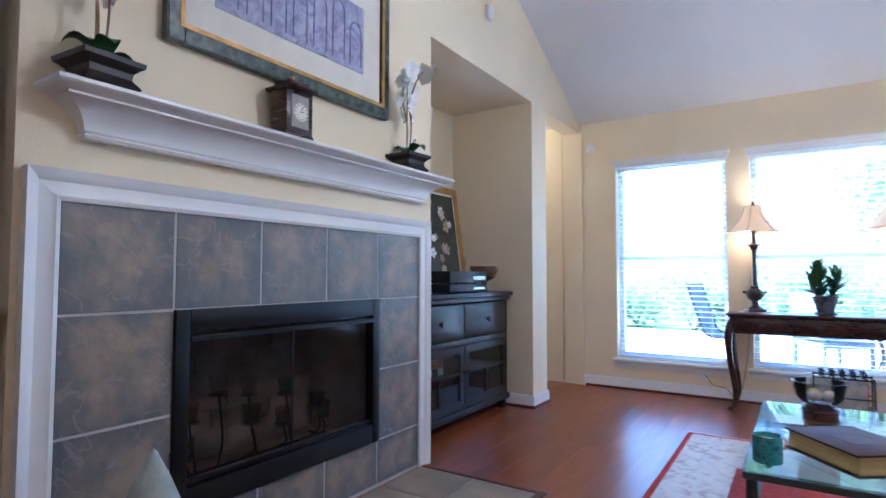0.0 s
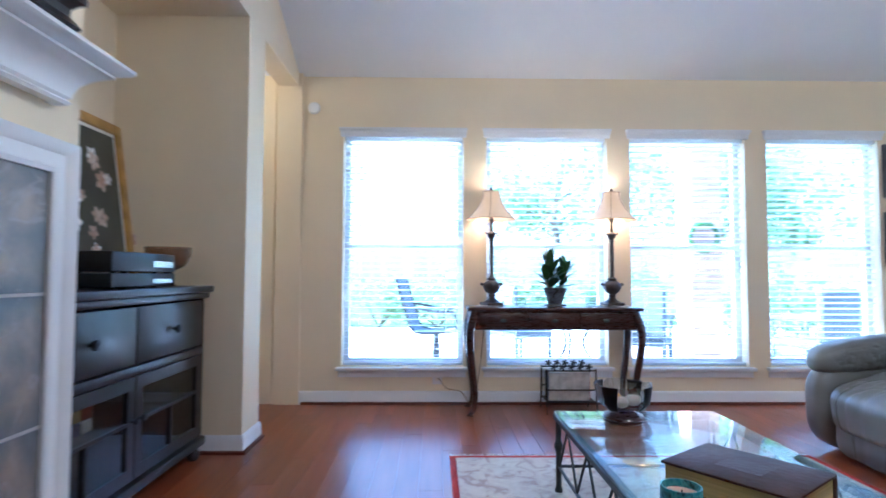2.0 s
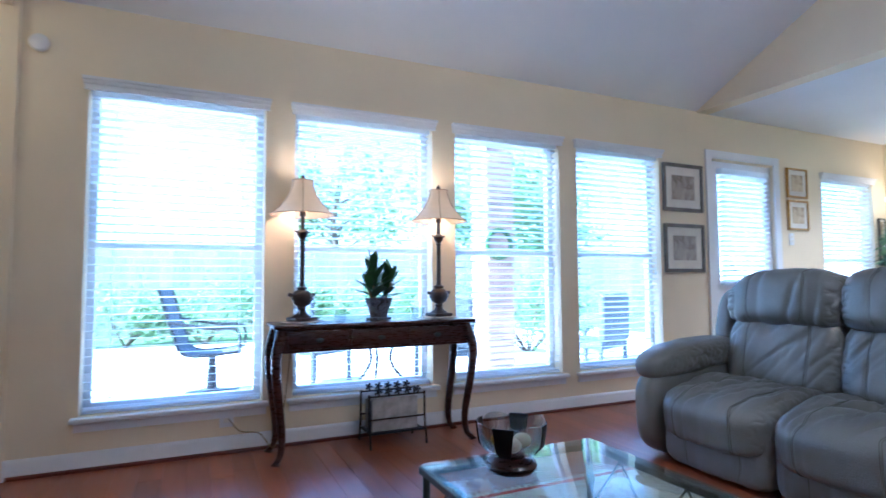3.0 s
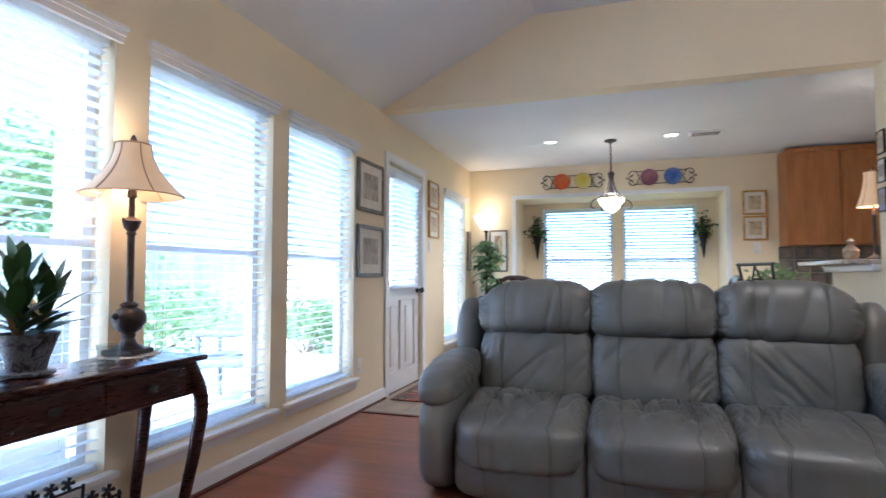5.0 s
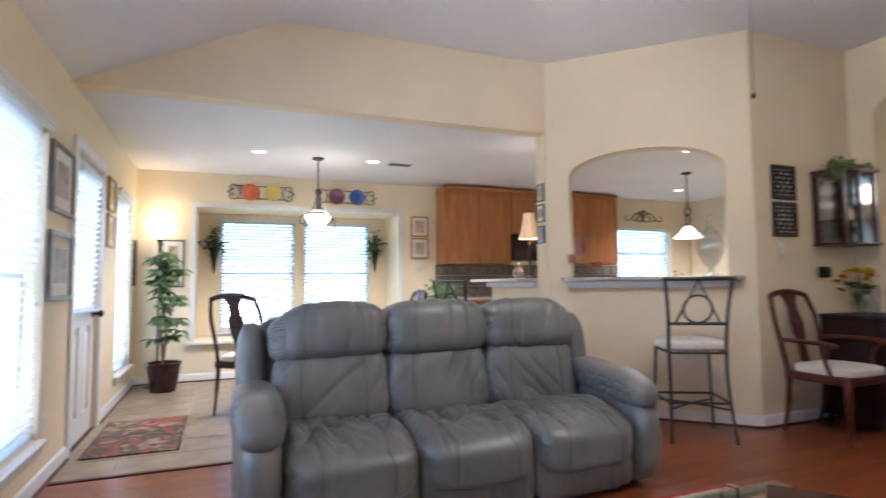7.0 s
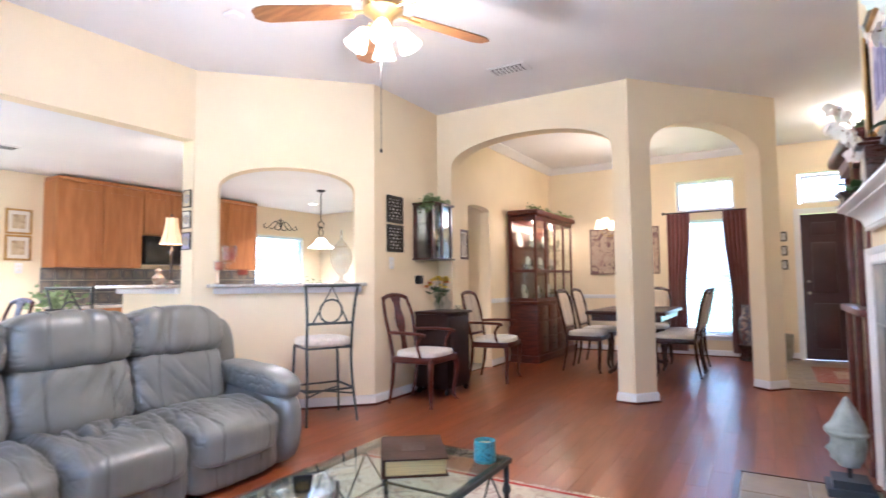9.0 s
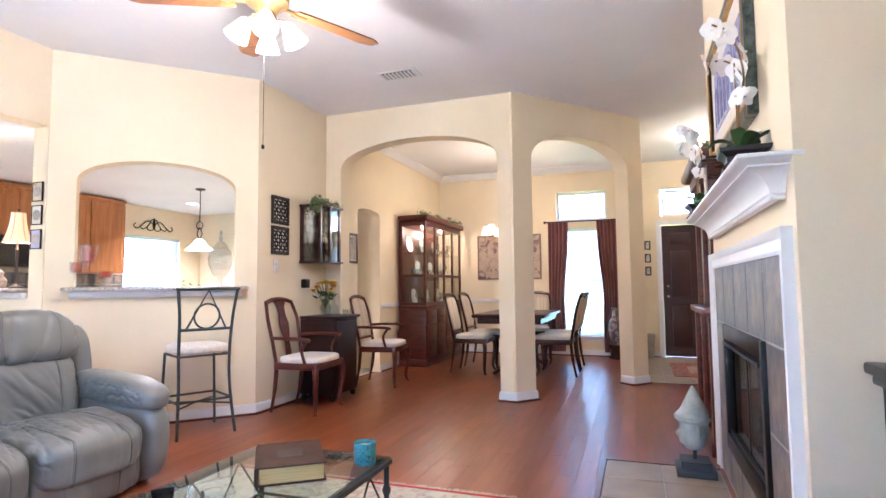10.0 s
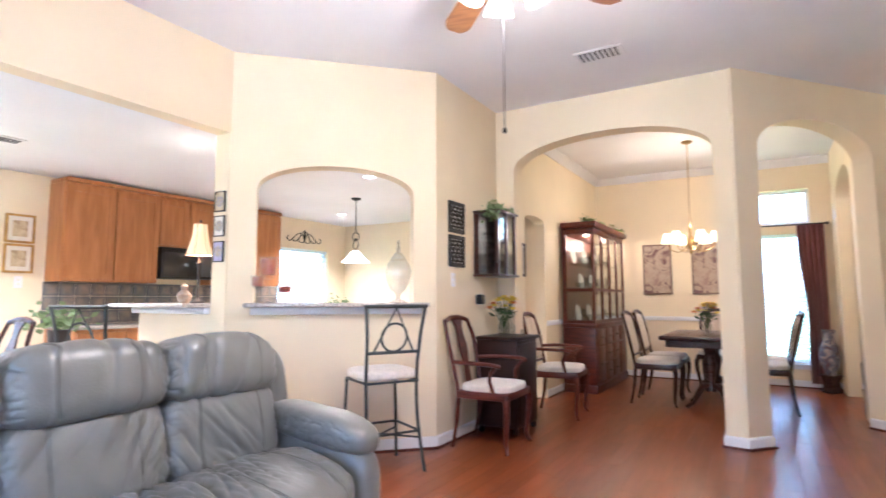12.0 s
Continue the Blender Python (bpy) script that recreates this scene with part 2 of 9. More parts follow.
def tube(bm, pts, r, seg=8, cap=True):
    """A round bar along points; r is one radius or one for each point."""
    pts = [Vector(p) for p in pts]
    rs = r if isinstance(r, (list, tuple)) else [r] * len(pts)
    up, rings = None, []
    for i, p in enumerate(pts):
        d = (pts[min(i + 1, len(pts) - 1)] - pts[max(i - 1, 0)]).normalized()
        if up is None:
            up = d.orthogonal().normalized()
        up = (up - d * up.dot(d)).normalized()
        side = d.cross(up)
        rings.append([bm.verts.new(p + rs[i] * (math.cos(2 * math.pi * k / seg) * up + math.sin(2 * math.pi * k / seg) * side)) for k in range(seg)])
    for a, b in zip(rings, rings[1:]):
        for k in range(seg):
            j = (k + 1) % seg
            bm.faces.new((a[k], a[j], b[j], b[k]))
    if cap:
        bm.faces.new(rings[0][::-1])
        bm.faces.new(rings[-1])


def smooth_path(ctrl, n=6):
    """A smooth line through control points."""
    c = [Vector(p) for p in ctrl]
    c = [2 * c[0] - c[1]] + c + [2 * c[-1] - c[-2]]
    out = []
    for i in range(1, len(c) - 2):
        for k in range(n):
            t = k / n
            out.append(0.5 * (2 * c[i] + (c[i + 1] - c[i - 1]) * t + (2 * c[i - 1] - 5 * c[i] + 4 * c[i + 1] - c[i + 2]) * t * t
                              + (3 * c[i] - c[i - 1] - 3 * c[i + 1] + c[i + 2]) * t ** 3))
    out.append(c[-2])
    return out


def sweep_profile(bm, prof, path):
    """A closed profile of (out, up) drawn along a polyline in plan; out is to the right of the way."""
    pts = [Vector((p[0], p[1], 0)) for p in path]
    zs = [p[2] if len(p) > 2 else 0.0 for p in path]
    rings = []
    for i, p in enumerate(pts):
        d0 = (p - pts[i - 1]).normalized() if i else None
        d1 = (pts[i + 1] - p).normalized() if i + 1 < len(pts) else None
        n0 = Vector((d0.y, -d0.x, 0)) if d0 else None
        n1 = Vector((d1.y, -d1.x, 0)) if d1 else None
        if n0 and n1:
            n = (n0 + n1).normalized()
            n = n / max(0.3, n.dot(n0))
        else:
            n = n0 or n1
        rings.append([bm.verts.new(p + n * o + Vector((0, 0, zs[i] + u))) for o, u in prof])
    k = len(prof)
    for a, b in zip(rings, rings[1:]):
        for i in range(k):
            j = (i + 1) % k
            bm.faces.new((a[i], a[j], b[j], b[i]))
    bm.faces.new(rings[0][::-1])
    bm.faces.new(rings[-1])


def mesh_of(name, bm, material, smooth=None):
    bmesh.ops.recalc_face_normals(bm, faces=bm.faces)
    me = bpy.data.meshes.new(name)
    bm.to_mesh(me)
    bm.free()
    me.materials.append(material)
    if smooth:
        me.polygons.foreach_set("use_smooth", [True] * len(me.polygons))
        me.set_sharp_from_angle(angle=radians(smooth))
    return me


def part(name, bm, material, parent=None, label="", smooth=40, loc=None):
    ob = new(name, bm if isinstance(bm, bpy.types.Mesh) else mesh_of(name, bm, material, smooth))
    ob.parent = parent
    if loc is not None:
        ob.matrix_basis = loc
    if label:
        ob["label"] = label
    return ob


def thing(name, label, category, m=None, group="", kind=""):
    ob = new(name)
    ob.empty_display_size = 0.1
    if m is not None:
        ob.matrix_basis = m
    return tagged(ob, label, category, group, kind)


def solid(name, bm, material, label="", category="", kind="structure", smooth=40):
    return tagged(part(name, bm, material, None, "", smooth), label, category, "", kind)


def wall_run(name, p0, p1, z0, z1, thick, openings=(), material=None, top=None, label="cream painted plaster wall"):
    """A wall from p0 to p1 in plan, its room side on the line and its thickness to the left of the way.
    openings: (u0, u1, sill, head, rise); rise is the arch above the head."""
    d = Vector((p1[0] - p0[0], p1[1] - p0[1], 0))
    length = d.length
    d.normalize()
    n = Vector((-d.y, d.x, 0))
    mtx = Matrix(((d.x, n.x, 0, p0[0]), (d.y, n.y, 0, p0[1]), (0, 0, 1, 0), (0, 0, 0, 1)))
    bm, u, w = bm_new(), 0.0, (mtx, thick)
    for a, b, sill, head, rise in sorted(openings):
        if a > u:
            prism(bm, [(u, z0), (a, z0), (a, z1), (u, z1)], w)
        if sill > z0:
            prism(bm, [(a, z0), (b, z0), (b, sill), (a, sill)], w)
        if rise:
            half = (b - a) / 2
            arch = [(a + half * (1 - math.cos(math.pi * i / 24)), head + rise * math.sin(math.pi * i / 24) ** 0.9) for i in range(25)]
            prism(bm, [(b, z1), (a, z1)] + arch, w)
        elif head < z1:
            prism(bm, [(a, head), (b, head), (b, z1), (a, z1)], w)
        u = b
    if u < length:
        prism(bm, [(u, z0), (length, z0), (length, z1), (u, z1)], w)
    return solid(name, bm, material or M["wall"], label, "wall", smooth=30)


# ---- structure ----
NY, EX, SX, KX, CZ, SZ = 6.90, 7.54, 3.605, 4.72, 3.03, 2.40
WT, WB = 1.99, 0.27
LIVING_WINDOWS = [(0.25, 1.14), (1.31, 2.21), (2.38, 3.25), (3.41, 4.26)]

# north wall, with four windows, the back door and the small window
north_open = [(a + 0.25, b + 0.25, WB, WT, 0) for a, b in LIVING_WINDOWS] + [(4.87 + 0.25, 5.70 + 0.25, 0.0, 2.01, 0), (6.43 + 0.25, 7.30 + 0.25, WB, WT - 0.02, 0)]
wall_run("wall_north", (-0.25, NY), (EX + 0.15, NY), 0, CZ + 0.4, 0.16, north_open)
# east wall with the wide bay recess
wall_run("wall_east", (EX, NY), (EX, -1.35), 0, SZ + 0.2, 0.14, [(NY - 6.29, NY - 3.86, 0.45, 2.0, 0), (NY - 0.32, NY + 0.76, 1.10, 1.94, 0)])
# the bay behind it: back wall with two windows, sides, top and seat
wall_run("wall_bay", (EX + 0.62, 6.45), (EX + 0.62, 3.70), 0, 2.2, 0.14, [(0.42, 1.34, 0.50, 1.93, 0), (1.46, 2.36, 0.50, 1.93, 0)])
bm = bm_new()
box(bm, EX + 0.14, 6.29, 0, EX + 0.62, 6.45, 2.2)
box(bm, EX + 0.14, 3.70, 0, EX + 0.62, 3.86, 2.2)
box(bm, EX + 0.14, 3.86, 2.0, EX + 0.62, 6.29, 2.2)
box(bm, EX + 0.14, 3.86, 0, EX + 0.62, 6.29, 0.45)
solid("wall_bay_lining", bm, M["wall"], "cream painted lining of the window bay", "wall")
# kitchen south wall and the wall between kitchen and dining room
wall_run("wall_kitchen_south", (EX, -1.20), (SX + 0.13, -1.20), 0, SZ + 0.2, 0.14)
wall_run("wall_dining_east", (SX, 2.26), (SX, -2.6), 0, CZ + 0.1, 0.13, [(1.88, 2.50, 0.0, 2.05, 0.06)])
bm = bm_new()
box(bm, SX + 0.13, -0.60, 0, SX + 0.75, -0.50, CZ)
box(bm, SX + 0.65, -0.50, 0, SX + 0.75, 0.65, CZ)
solid("wall_passage", bm, M["wall"], "cream wall of the short kitchen passage", "wall")
# angled wall with the arched serving hatch
ang0, ang1 = Vector((KX, 3.37, 0)), Vector((SX, 2.255, 0))
alen = (ang1 - ang0).length
wall_run("wall_hatch", (SX, 2.255), (KX, 3.37), 0, CZ + 0.1, -0.15, [(alen - 1.39, alen - 0.19, 1.10, 1.98, 0.21)])
bm = bm_new()
box(bm, KX + 0.002, 3.20, 0, KX + 0.16, 3.38, CZ)
solid("wall_post", bm, M["wall"], "cream wall end beside the serving hatch", "wall")
# the wall above the wide kitchen opening
bm = bm_new()
box(bm, KX, 3.37, SZ, KX + 0.14, NY, CZ + 0.05)
solid("wall_soffit", bm, M["wall"], "cream wall above the kitchen opening", "wall")
# dining arches
wall_run("wall_arch_wide", (SX, 1.10), (1.50, 1.10), 0, CZ + 0.1, 0.19, [(SX - 3.42, SX - 1.66, 0.0, 2.40, 0.28)])
ar0, ar1 = Vector((1.50, 1.12, 0)), Vector((0.295, -0.307, 0))
wall_run("wall_arch_narrow", (ar0.x, ar0.y), (ar1.x, ar1.y), 0, CZ + 0.1, 0.19, [(0.24, 1.63, 0.0, 2.38, 0.31)])
wall_run("wall_dining_west", (0.42, -0.40), (0.42, -2.6), 0, CZ + 0.1, 0.14, [(0.35, 1.75, 0.0, 2.30, 0.32)])
# south wall with the dining window, its transom, the front door and its transom
wall_run("wall_south", (SX + 0.13, -2.62), (0.42, -2.62), 0, CZ + 0.1, 0.16, [(SX + 0.13 - 1.59, SX + 0.13 - 0.80, 0.31, 2.62, 0)])
wall_run("wall_entry", (0.42, -2.76), (-1.34, -2.76), 0, CZ + 0.1, 0.16, [(0.41, 1.32, 0.0, 2.60, 0)])
# west side: entry, wall behind the glass cabinet, chimney breast, niche and passage
wall_run("wall_entry_west", (-1.20, -2.76), (-1.20, 1.30), 0, CZ + 0.1, 0.14)
bm = bm_new()
box(bm, -1.34, 1.30, 0, -0.42, 1.44, CZ + 0.1)
box(bm, -0.56, 1.44, 0, -0.42, 2.50, CZ + 0.1)
solid("wall_west", bm, M["wall"], "cream painted wall of the living room", "wall")
FX = -0.08
FY0, FY1, FZ0, FZ1 = 2.94, 3.96, 0.22, 0.885
bm = bm_new()
box(bm, -0.56, 2.502, 0, FX, FY0, CZ + 0.1)
box(bm, -0.56, FY1, 0, FX, 4.42, CZ + 0.1)
box(bm, -0.56, FY0, FZ1, FX, FY1, CZ + 0.1)
box(bm, -0.56, FY0, 0, FX, FY1, FZ0)
solid("wall_chimney", bm, M["wall"], "cream painted chimney breast", "wall")
bm = bm_new()
box(bm, -0.94, 4.42, 0, -0.80, 5.80, CZ + 0.1)
box(bm, -0.80, 4.42, 2.34, FX, 5.80, CZ + 0.1)
box(bm, -0.80, 4.28, 0, -0.562, 4.42, CZ)
solid("wall_niche", bm, M["wall"], "cream painted alcove wall", "wall")
bm = bm_new()
box(bm, -0.80, 5.80, 0, FX, 6.07, CZ + 0.1)
box(bm, -0.23, 6.07, 2.33, FX, 6.87, CZ + 0.1)
box(bm, -0.23, 6.87, 0, FX + 0.03, 6.898, CZ + 0.1)
box(bm, -1.10, 6.07, 0, -1.0, 6.90, CZ)
box(bm, -1.0, 6.895, 0, -0.252, 7.0, CZ)
box(bm, -1.0, 5.95, 0, -0.802, 6.07, CZ)
solid("wall_pier", bm, M["wall"], "cream wall pier beside the side passage", "wall")

# ceilings
bm = bm_new()
box(bm, -1.4, -2.95, CZ, KX + 0.14, 5.60, CZ + 0.10)
solid("ceiling", bm, M["ceil"], "white ceiling", "ceiling")
bm = bm_new()
prism(bm, [(5.602, CZ + 0.001), (7.06, 2.335), (7.06, 2.45), (5.602, CZ + 0.10)], (Matrix(((0, 1, 0, -1.2), (1, 0, 0, 0), (0, 0, 1, 0), (0, 0, 0, 1))), KX + 1.34))
solid("ceiling_slope", bm, M["ceil"], "white sloping ceiling above the windows", "ceiling")
bm = bm_new()
box(bm, KX + 0.142, -1.35, SZ, EX + 0.1, NY + 0.1, SZ + 0.09)
box(bm, KX + 0.004, -1.35, SZ, KX + 0.142, 3.36, SZ + 0.09)
box(bm, SX + 0.135, -1.35, SZ, KX + 0.004, 2.20, SZ + 0.09)
solid("ceiling_kitchen", bm, M["ceil"], "white flat kitchen ceiling", "ceiling")
bm = bm_new()
prism(bm, [(SX + 0.14, 2.201), (KX + 0.003, 2.201), (KX + 0.003, 3.19)], (Matrix(((1, 0, 0, 0), (0, 0, 1, 0), (0, 1, 0, SZ), (0, 0, 0, 1))), 0.09))
solid("ceiling_hatch", bm, M["ceil"], "white kitchen ceiling behind the hatch", "ceiling")

# floors: a dark bed under the planks, and bases under tile
bm = bm_new()
box(bm, -1.4, -2.95, -0.12, EX + 0.8, 7.06, -0.014)
solid("floor", bm, M["subfloor"], "dark bed beneath the floor boards", "floor")

# ---- trim, baseboards, windows and doors ----
BASE = [(0, 0), (0.014, 0), (0.014, 0.075), (0.008, 0.09), (0, 0.095)]
SHOE = [(0.0145, 0), (0.028, 0), (0.026, 0.012), (0.0145, 0.018)]


def baseboard(path):
    bm = bm_new()
    sweep_profile(bm, BASE, path)
    solid("baseboard", bm, M["trim"], "white painted baseboard along the wall", "baseboard")
    bm = bm_new()
    sweep_profile(bm, SHOE, path)
    solid("trim_shoe", bm, M["cherry"], "cherry wood shoe moulding at the floor", "trim")


baseboard([(-0.05, 6.87), (-0.05, 6.898), (4.80, 6.898)])
baseboard([(5.77, 6.898), (7.53, 6.898), (7.538, 3.30)])
baseboard([(-0.80, 5.798), (FX, 5.798), (FX, 6.07), (-0.3, 6.07)])
baseboard([(4.88, 3.38), (KX, 3.382), (SX, 2.257), (SX, 0.39)])
baseboard([(SX, 1.10), (3.42, 1.10), (3.42, 0.91), (SX, 0.91)])
baseboard([(1.66, 0.91), (1.66, 1.10), (1.50, 1.12), (1.345, 0.937), (1.49, 0.81)])
baseboard([(0.585, -0.24), (0.45, -0.122), (0.295, -0.307), (0.42, -0.42)])
baseboard([(SX, -0.25), (SX, -2.618), (0.43, -2.618)])
baseboard([(0.42, -2.758), (0.07, -2.758)])
baseboard([(-0.418, 1.44), (-0.418, 2.50)])


def blind(x0, x1, z0, z1, y, n=None, tilt=16.0, label="white horizontal blind, lowered and open", m=None):
    """A lowered blind with tilted slats, in a plane of constant y, and then moved by m."""
    root = thing("window_blind", label, "window blind", m, "window blinds")
    w = x1 - x0
    bm = bm_new()
    a = -radians(tilt)
    prof = [(-0.025, -0.0012), (-0.012, 0.0022), (0.012, 0.0022), (0.025, -0.0012)]
    ends = []
    for x in (-w / 2 + 0.006, w / 2 - 0.006):
        ends.append([bm.verts.new((x, u * math.cos(a) - v * math.sin(a), u * math.sin(a) + v * math.cos(a))) for u, v in prof])
    for i in range(3):
        bm.faces.new((ends[0][i], ends[1][i], ends[1][i + 1], ends[0][i + 1]))
    me = mesh_of("slat", bm, M["slat"], 60)
    step, z, k = 0.0435, z1 - 0.075, 0
    while z > z0 + 0.03:
        part("slat", me, None, root, loc=pose((x0 + x1) / 2, y, z, random.uniform(-1.5, 1.5), random.uniform(-0.12, 0.12), 0))
        z -= step
        k += 1
    part("head_rail", rbox(x0 + 0.004, y - 0.028, z1 - 0.05, x1 - 0.004, y + 0.028, z1, 0.004), M["slat"], root)
    part("bottom_rail", rbox(x0 + 0.006, y - 0.025, z0 + 0.004, x1 - 0.006, y + 0.025, z0 + 0.022, 0.005), M["slat"], root)
    for f in (0.14, 0.86):
        bm = bm_new()
        for dy in (-0.026, 0.026):
            tube(bm, [(x0 + w * f, y + dy, z0 + 0.02), (x0 + w * f, y + dy, z1 - 0.03)], 0.0011, 5)
        part("ladder_cord", bm, M["slat"], root)
    bm = bm_new()
    tube(bm, [(x1 - 0.05, y - 0.032, z1 - 0.04), (x1 - 0.05, y - 0.034, z0 + 0.75)], 0.0016, 5)
    lathe(bm, [(0.004, 0), (0.009, 0.01), (0.005, 0.03)], x1 - 0.05, y - 0.034, z0 + 0.72, 8)
    part("pull_cord", bm, M["slat"], root)
    return root


def window(name, x0, x1, z0, z1, y, m=None, valance=True, sill=True, gate=True, depth=0.16, rail=True):
    """A sash window in a wall opening at constant y, with frame, panes, sill and head moulding."""
    root = thing(name, "white framed sash window with a painted sill", "window", m, kind="structure")
    yf = y + depth - 0.06
    zm = (z0 + z1) / 2 + 0.02
    bm = bm_new()
    for a, b, c, d in ((x0, x0 + 0.04, z0, z1), (x1 - 0.04, x1, z0, z1), (x0 + 0.04, x1 - 0.04, z0, z0 + 0.045), (x0 + 0.04, x1 - 0.04, z1 - 0.04, z1)):
        box(bm, a, yf, c, b, yf + 0.05, d)
    if rail:
        box(bm, x0 + 0.04, yf - 0.004, zm - 0.014, x1 - 0.04, yf + 0.046, zm + 0.014)
    part("window_frame", bm, M["trim"], root)
    for a, b in (((z0 + 0.045, zm - 0.014), (zm + 0.014, z1 - 0.04)) if rail else ((z0 + 0.045, z1 - 0.04),)):
        bm = bm_new()
        box(bm, x0 + 0.04, yf + 0.02, a, x1 - 0.04, yf + 0.024, b)
        ob = part("pane", bm, M["glass"], root)
        ob.visible_shadow = False
    if sill:
        bm = rbox(x0 - 0.035, y - 0.045, z0 - 0.028, x1 + 0.035, y + 0.11, z0 - 0.002, 0.006)
        part("window_sill", bm, M["trim"], root)
        bm = bm_new()
        box(bm, x0 - 0.02, y - 0.016, z0 - 0.075, x1 + 0.02, y, z0 - 0.029)
        part("apron", bm, M["trim"], root)
    if valance:
        bm = bm_new()
        for o, a, b in ((0.020, z1 - 0.030, z1 - 0.002), (0.030, z1 - 0.002, z1 + 0.018), (0.040, z1 + 0.018, z1 + 0.034)):
            box(bm, x0 - 0.012 - o * 0.4, y - o, a, x1 + 0.012 + o * 0.4, y - 0.001, b)
        part("head_moulding", bm, M["trim"], root)
    if gate:
        g = sky_gate((x0 + x1) / 2, y + depth - 0.01, (z0 + z1) / 2, x1 - x0, z1 - z0, 0)
        if m is not None:
            g.matrix_world = m @ g.matrix_world
    return root


for i, (a, b) in enumerate(LIVING_WINDOWS):
    window("window_%d" % (i + 1), a, b, WB, WT, NY)
    blind(a + 0.004, b - 0.004, WB + 0.002, WT - 0.002, NY + 0.045, tilt=(7, 7, 9, 14)[i])
window("window_5", 6.43, 7.30, WB, WT - 0.02, NY)
blind(6.434, 7.296, WB + 0.002, WT - 0.022, NY + 0.045)
# bay windows face east: local x runs along -y of the room
BAYM = Matrix(((0, 1, 0, EX + 0.62), (-1, 0, 0, 6.45), (0, 0, 1, 0), (0, 0, 0, 1)))
for i, (a, b) in enumerate(((0.42, 1.34), (1.46, 2.36))):
    window("window_%d" % (6 + i), a, b, 0.50, 1.93, 0, BAYM, valance=False, depth=0.14)
    blind(a + 0.004, b - 0.004, 0.502, 1.928, 0.04, m=BAYM, tilt=24)
KITM = Matrix(((0, 1, 0, EX), (-1, 0, 0, 0.32), (0, 0, 1, 0), (0, 0, 0, 1)))
window("window_8", 0.0, 1.08, 1.10, 1.94, 0, KITM, valance=False, depth=0.14)
blind(0.004, 1.076, 1.102, 1.938, 0.04, m=KITM, tilt=26)
DINM = Matrix(((-1, 0, 0, 1.59), (0, -1, 0, -2.62), (0, 0, 1, 0), (0, 0, 0, 1)))
window("window_9", 0.0, 0.79, 0.31, 2.02, 0, DINM, valance=False)
blind(0.004, 0.786, 0.312, 2.018, 0.04, m=DINM, tilt=40)
window("window_10", 0.0, 0.79, 2.15, 2.62, 0, DINM, valance=False, sill=False, rail=False)
bm = bm_new()
box(bm, 0.80, -2.76, 2.02, 1.59, -2.621, 2.15)
solid("trim_mullion", bm, M["wall"], "cream wall band between window and transom", "trim")
ENTM = Matrix(((-1, 0, 0, 0.01), (0, -1, 0, -2.76), (0, 0, 1, 0), (0, 0, 0, 1)))
window("window_11", 0.03, 0.88, 2.17, 2.58, 0, ENTM, valance=False, sill=False, rail=False)
bm = bm_new()
box(bm, -0.90, -2.91, 2.03, 0.01, -2.761, 2.17)
solid("trim_transom", bm, M["wall"], "cream wall band above the front door", "trim")


def leading(x0, x1, z, y):
    """Dark leaded pattern along the top of a transom."""
    ob = thing("leaded_ornament", "dark leaded glass ornament in the transom", "ornament", None, "transom ornaments")
    w = x1 - x0
    for k in range(6):
        bm = bm_new()
        a = x0 + w * k / 6
        tube(bm, [(a + 0.01, y, z), (a + 0.01, y, z - 0.09), (a + w / 6 - 0.01, y, z - 0.09 - 0.03 * (k % 2)), (a + w / 6 - 0.01, y, z)], 0.004, 5)
        part("lead_bar", bm, M["iron"], ob)
    bm = bm_new()
    tube(bm, [(x0, y, z - 0.05), (x1, y, z - 0.05)], 0.004, 5)
    part("lead_bar", bm, M["iron"], ob)


leading(0.86, 1.53, 2.575, -2.685)
leading(-0.82, -0.08, 2.535, -2.825)

# white casing of the bay opening
bm = bm_new()
for a in ((EX - 0.016, 6.29, 0.45, EX, 6.34, 2.05), (EX - 0.016, 3.81, 0.45, EX, 3.86, 2.05), (EX - 0.016, 3.86, 2.0, EX, 6.29, 2.05), (EX - 0.06, 3.78, 0.42, EX + 0.14, 6.37, 0.449)):
    box(bm, *a)
solid("trim_bay", bm, M["trim"], "white casing and sill of the window bay", "trim")


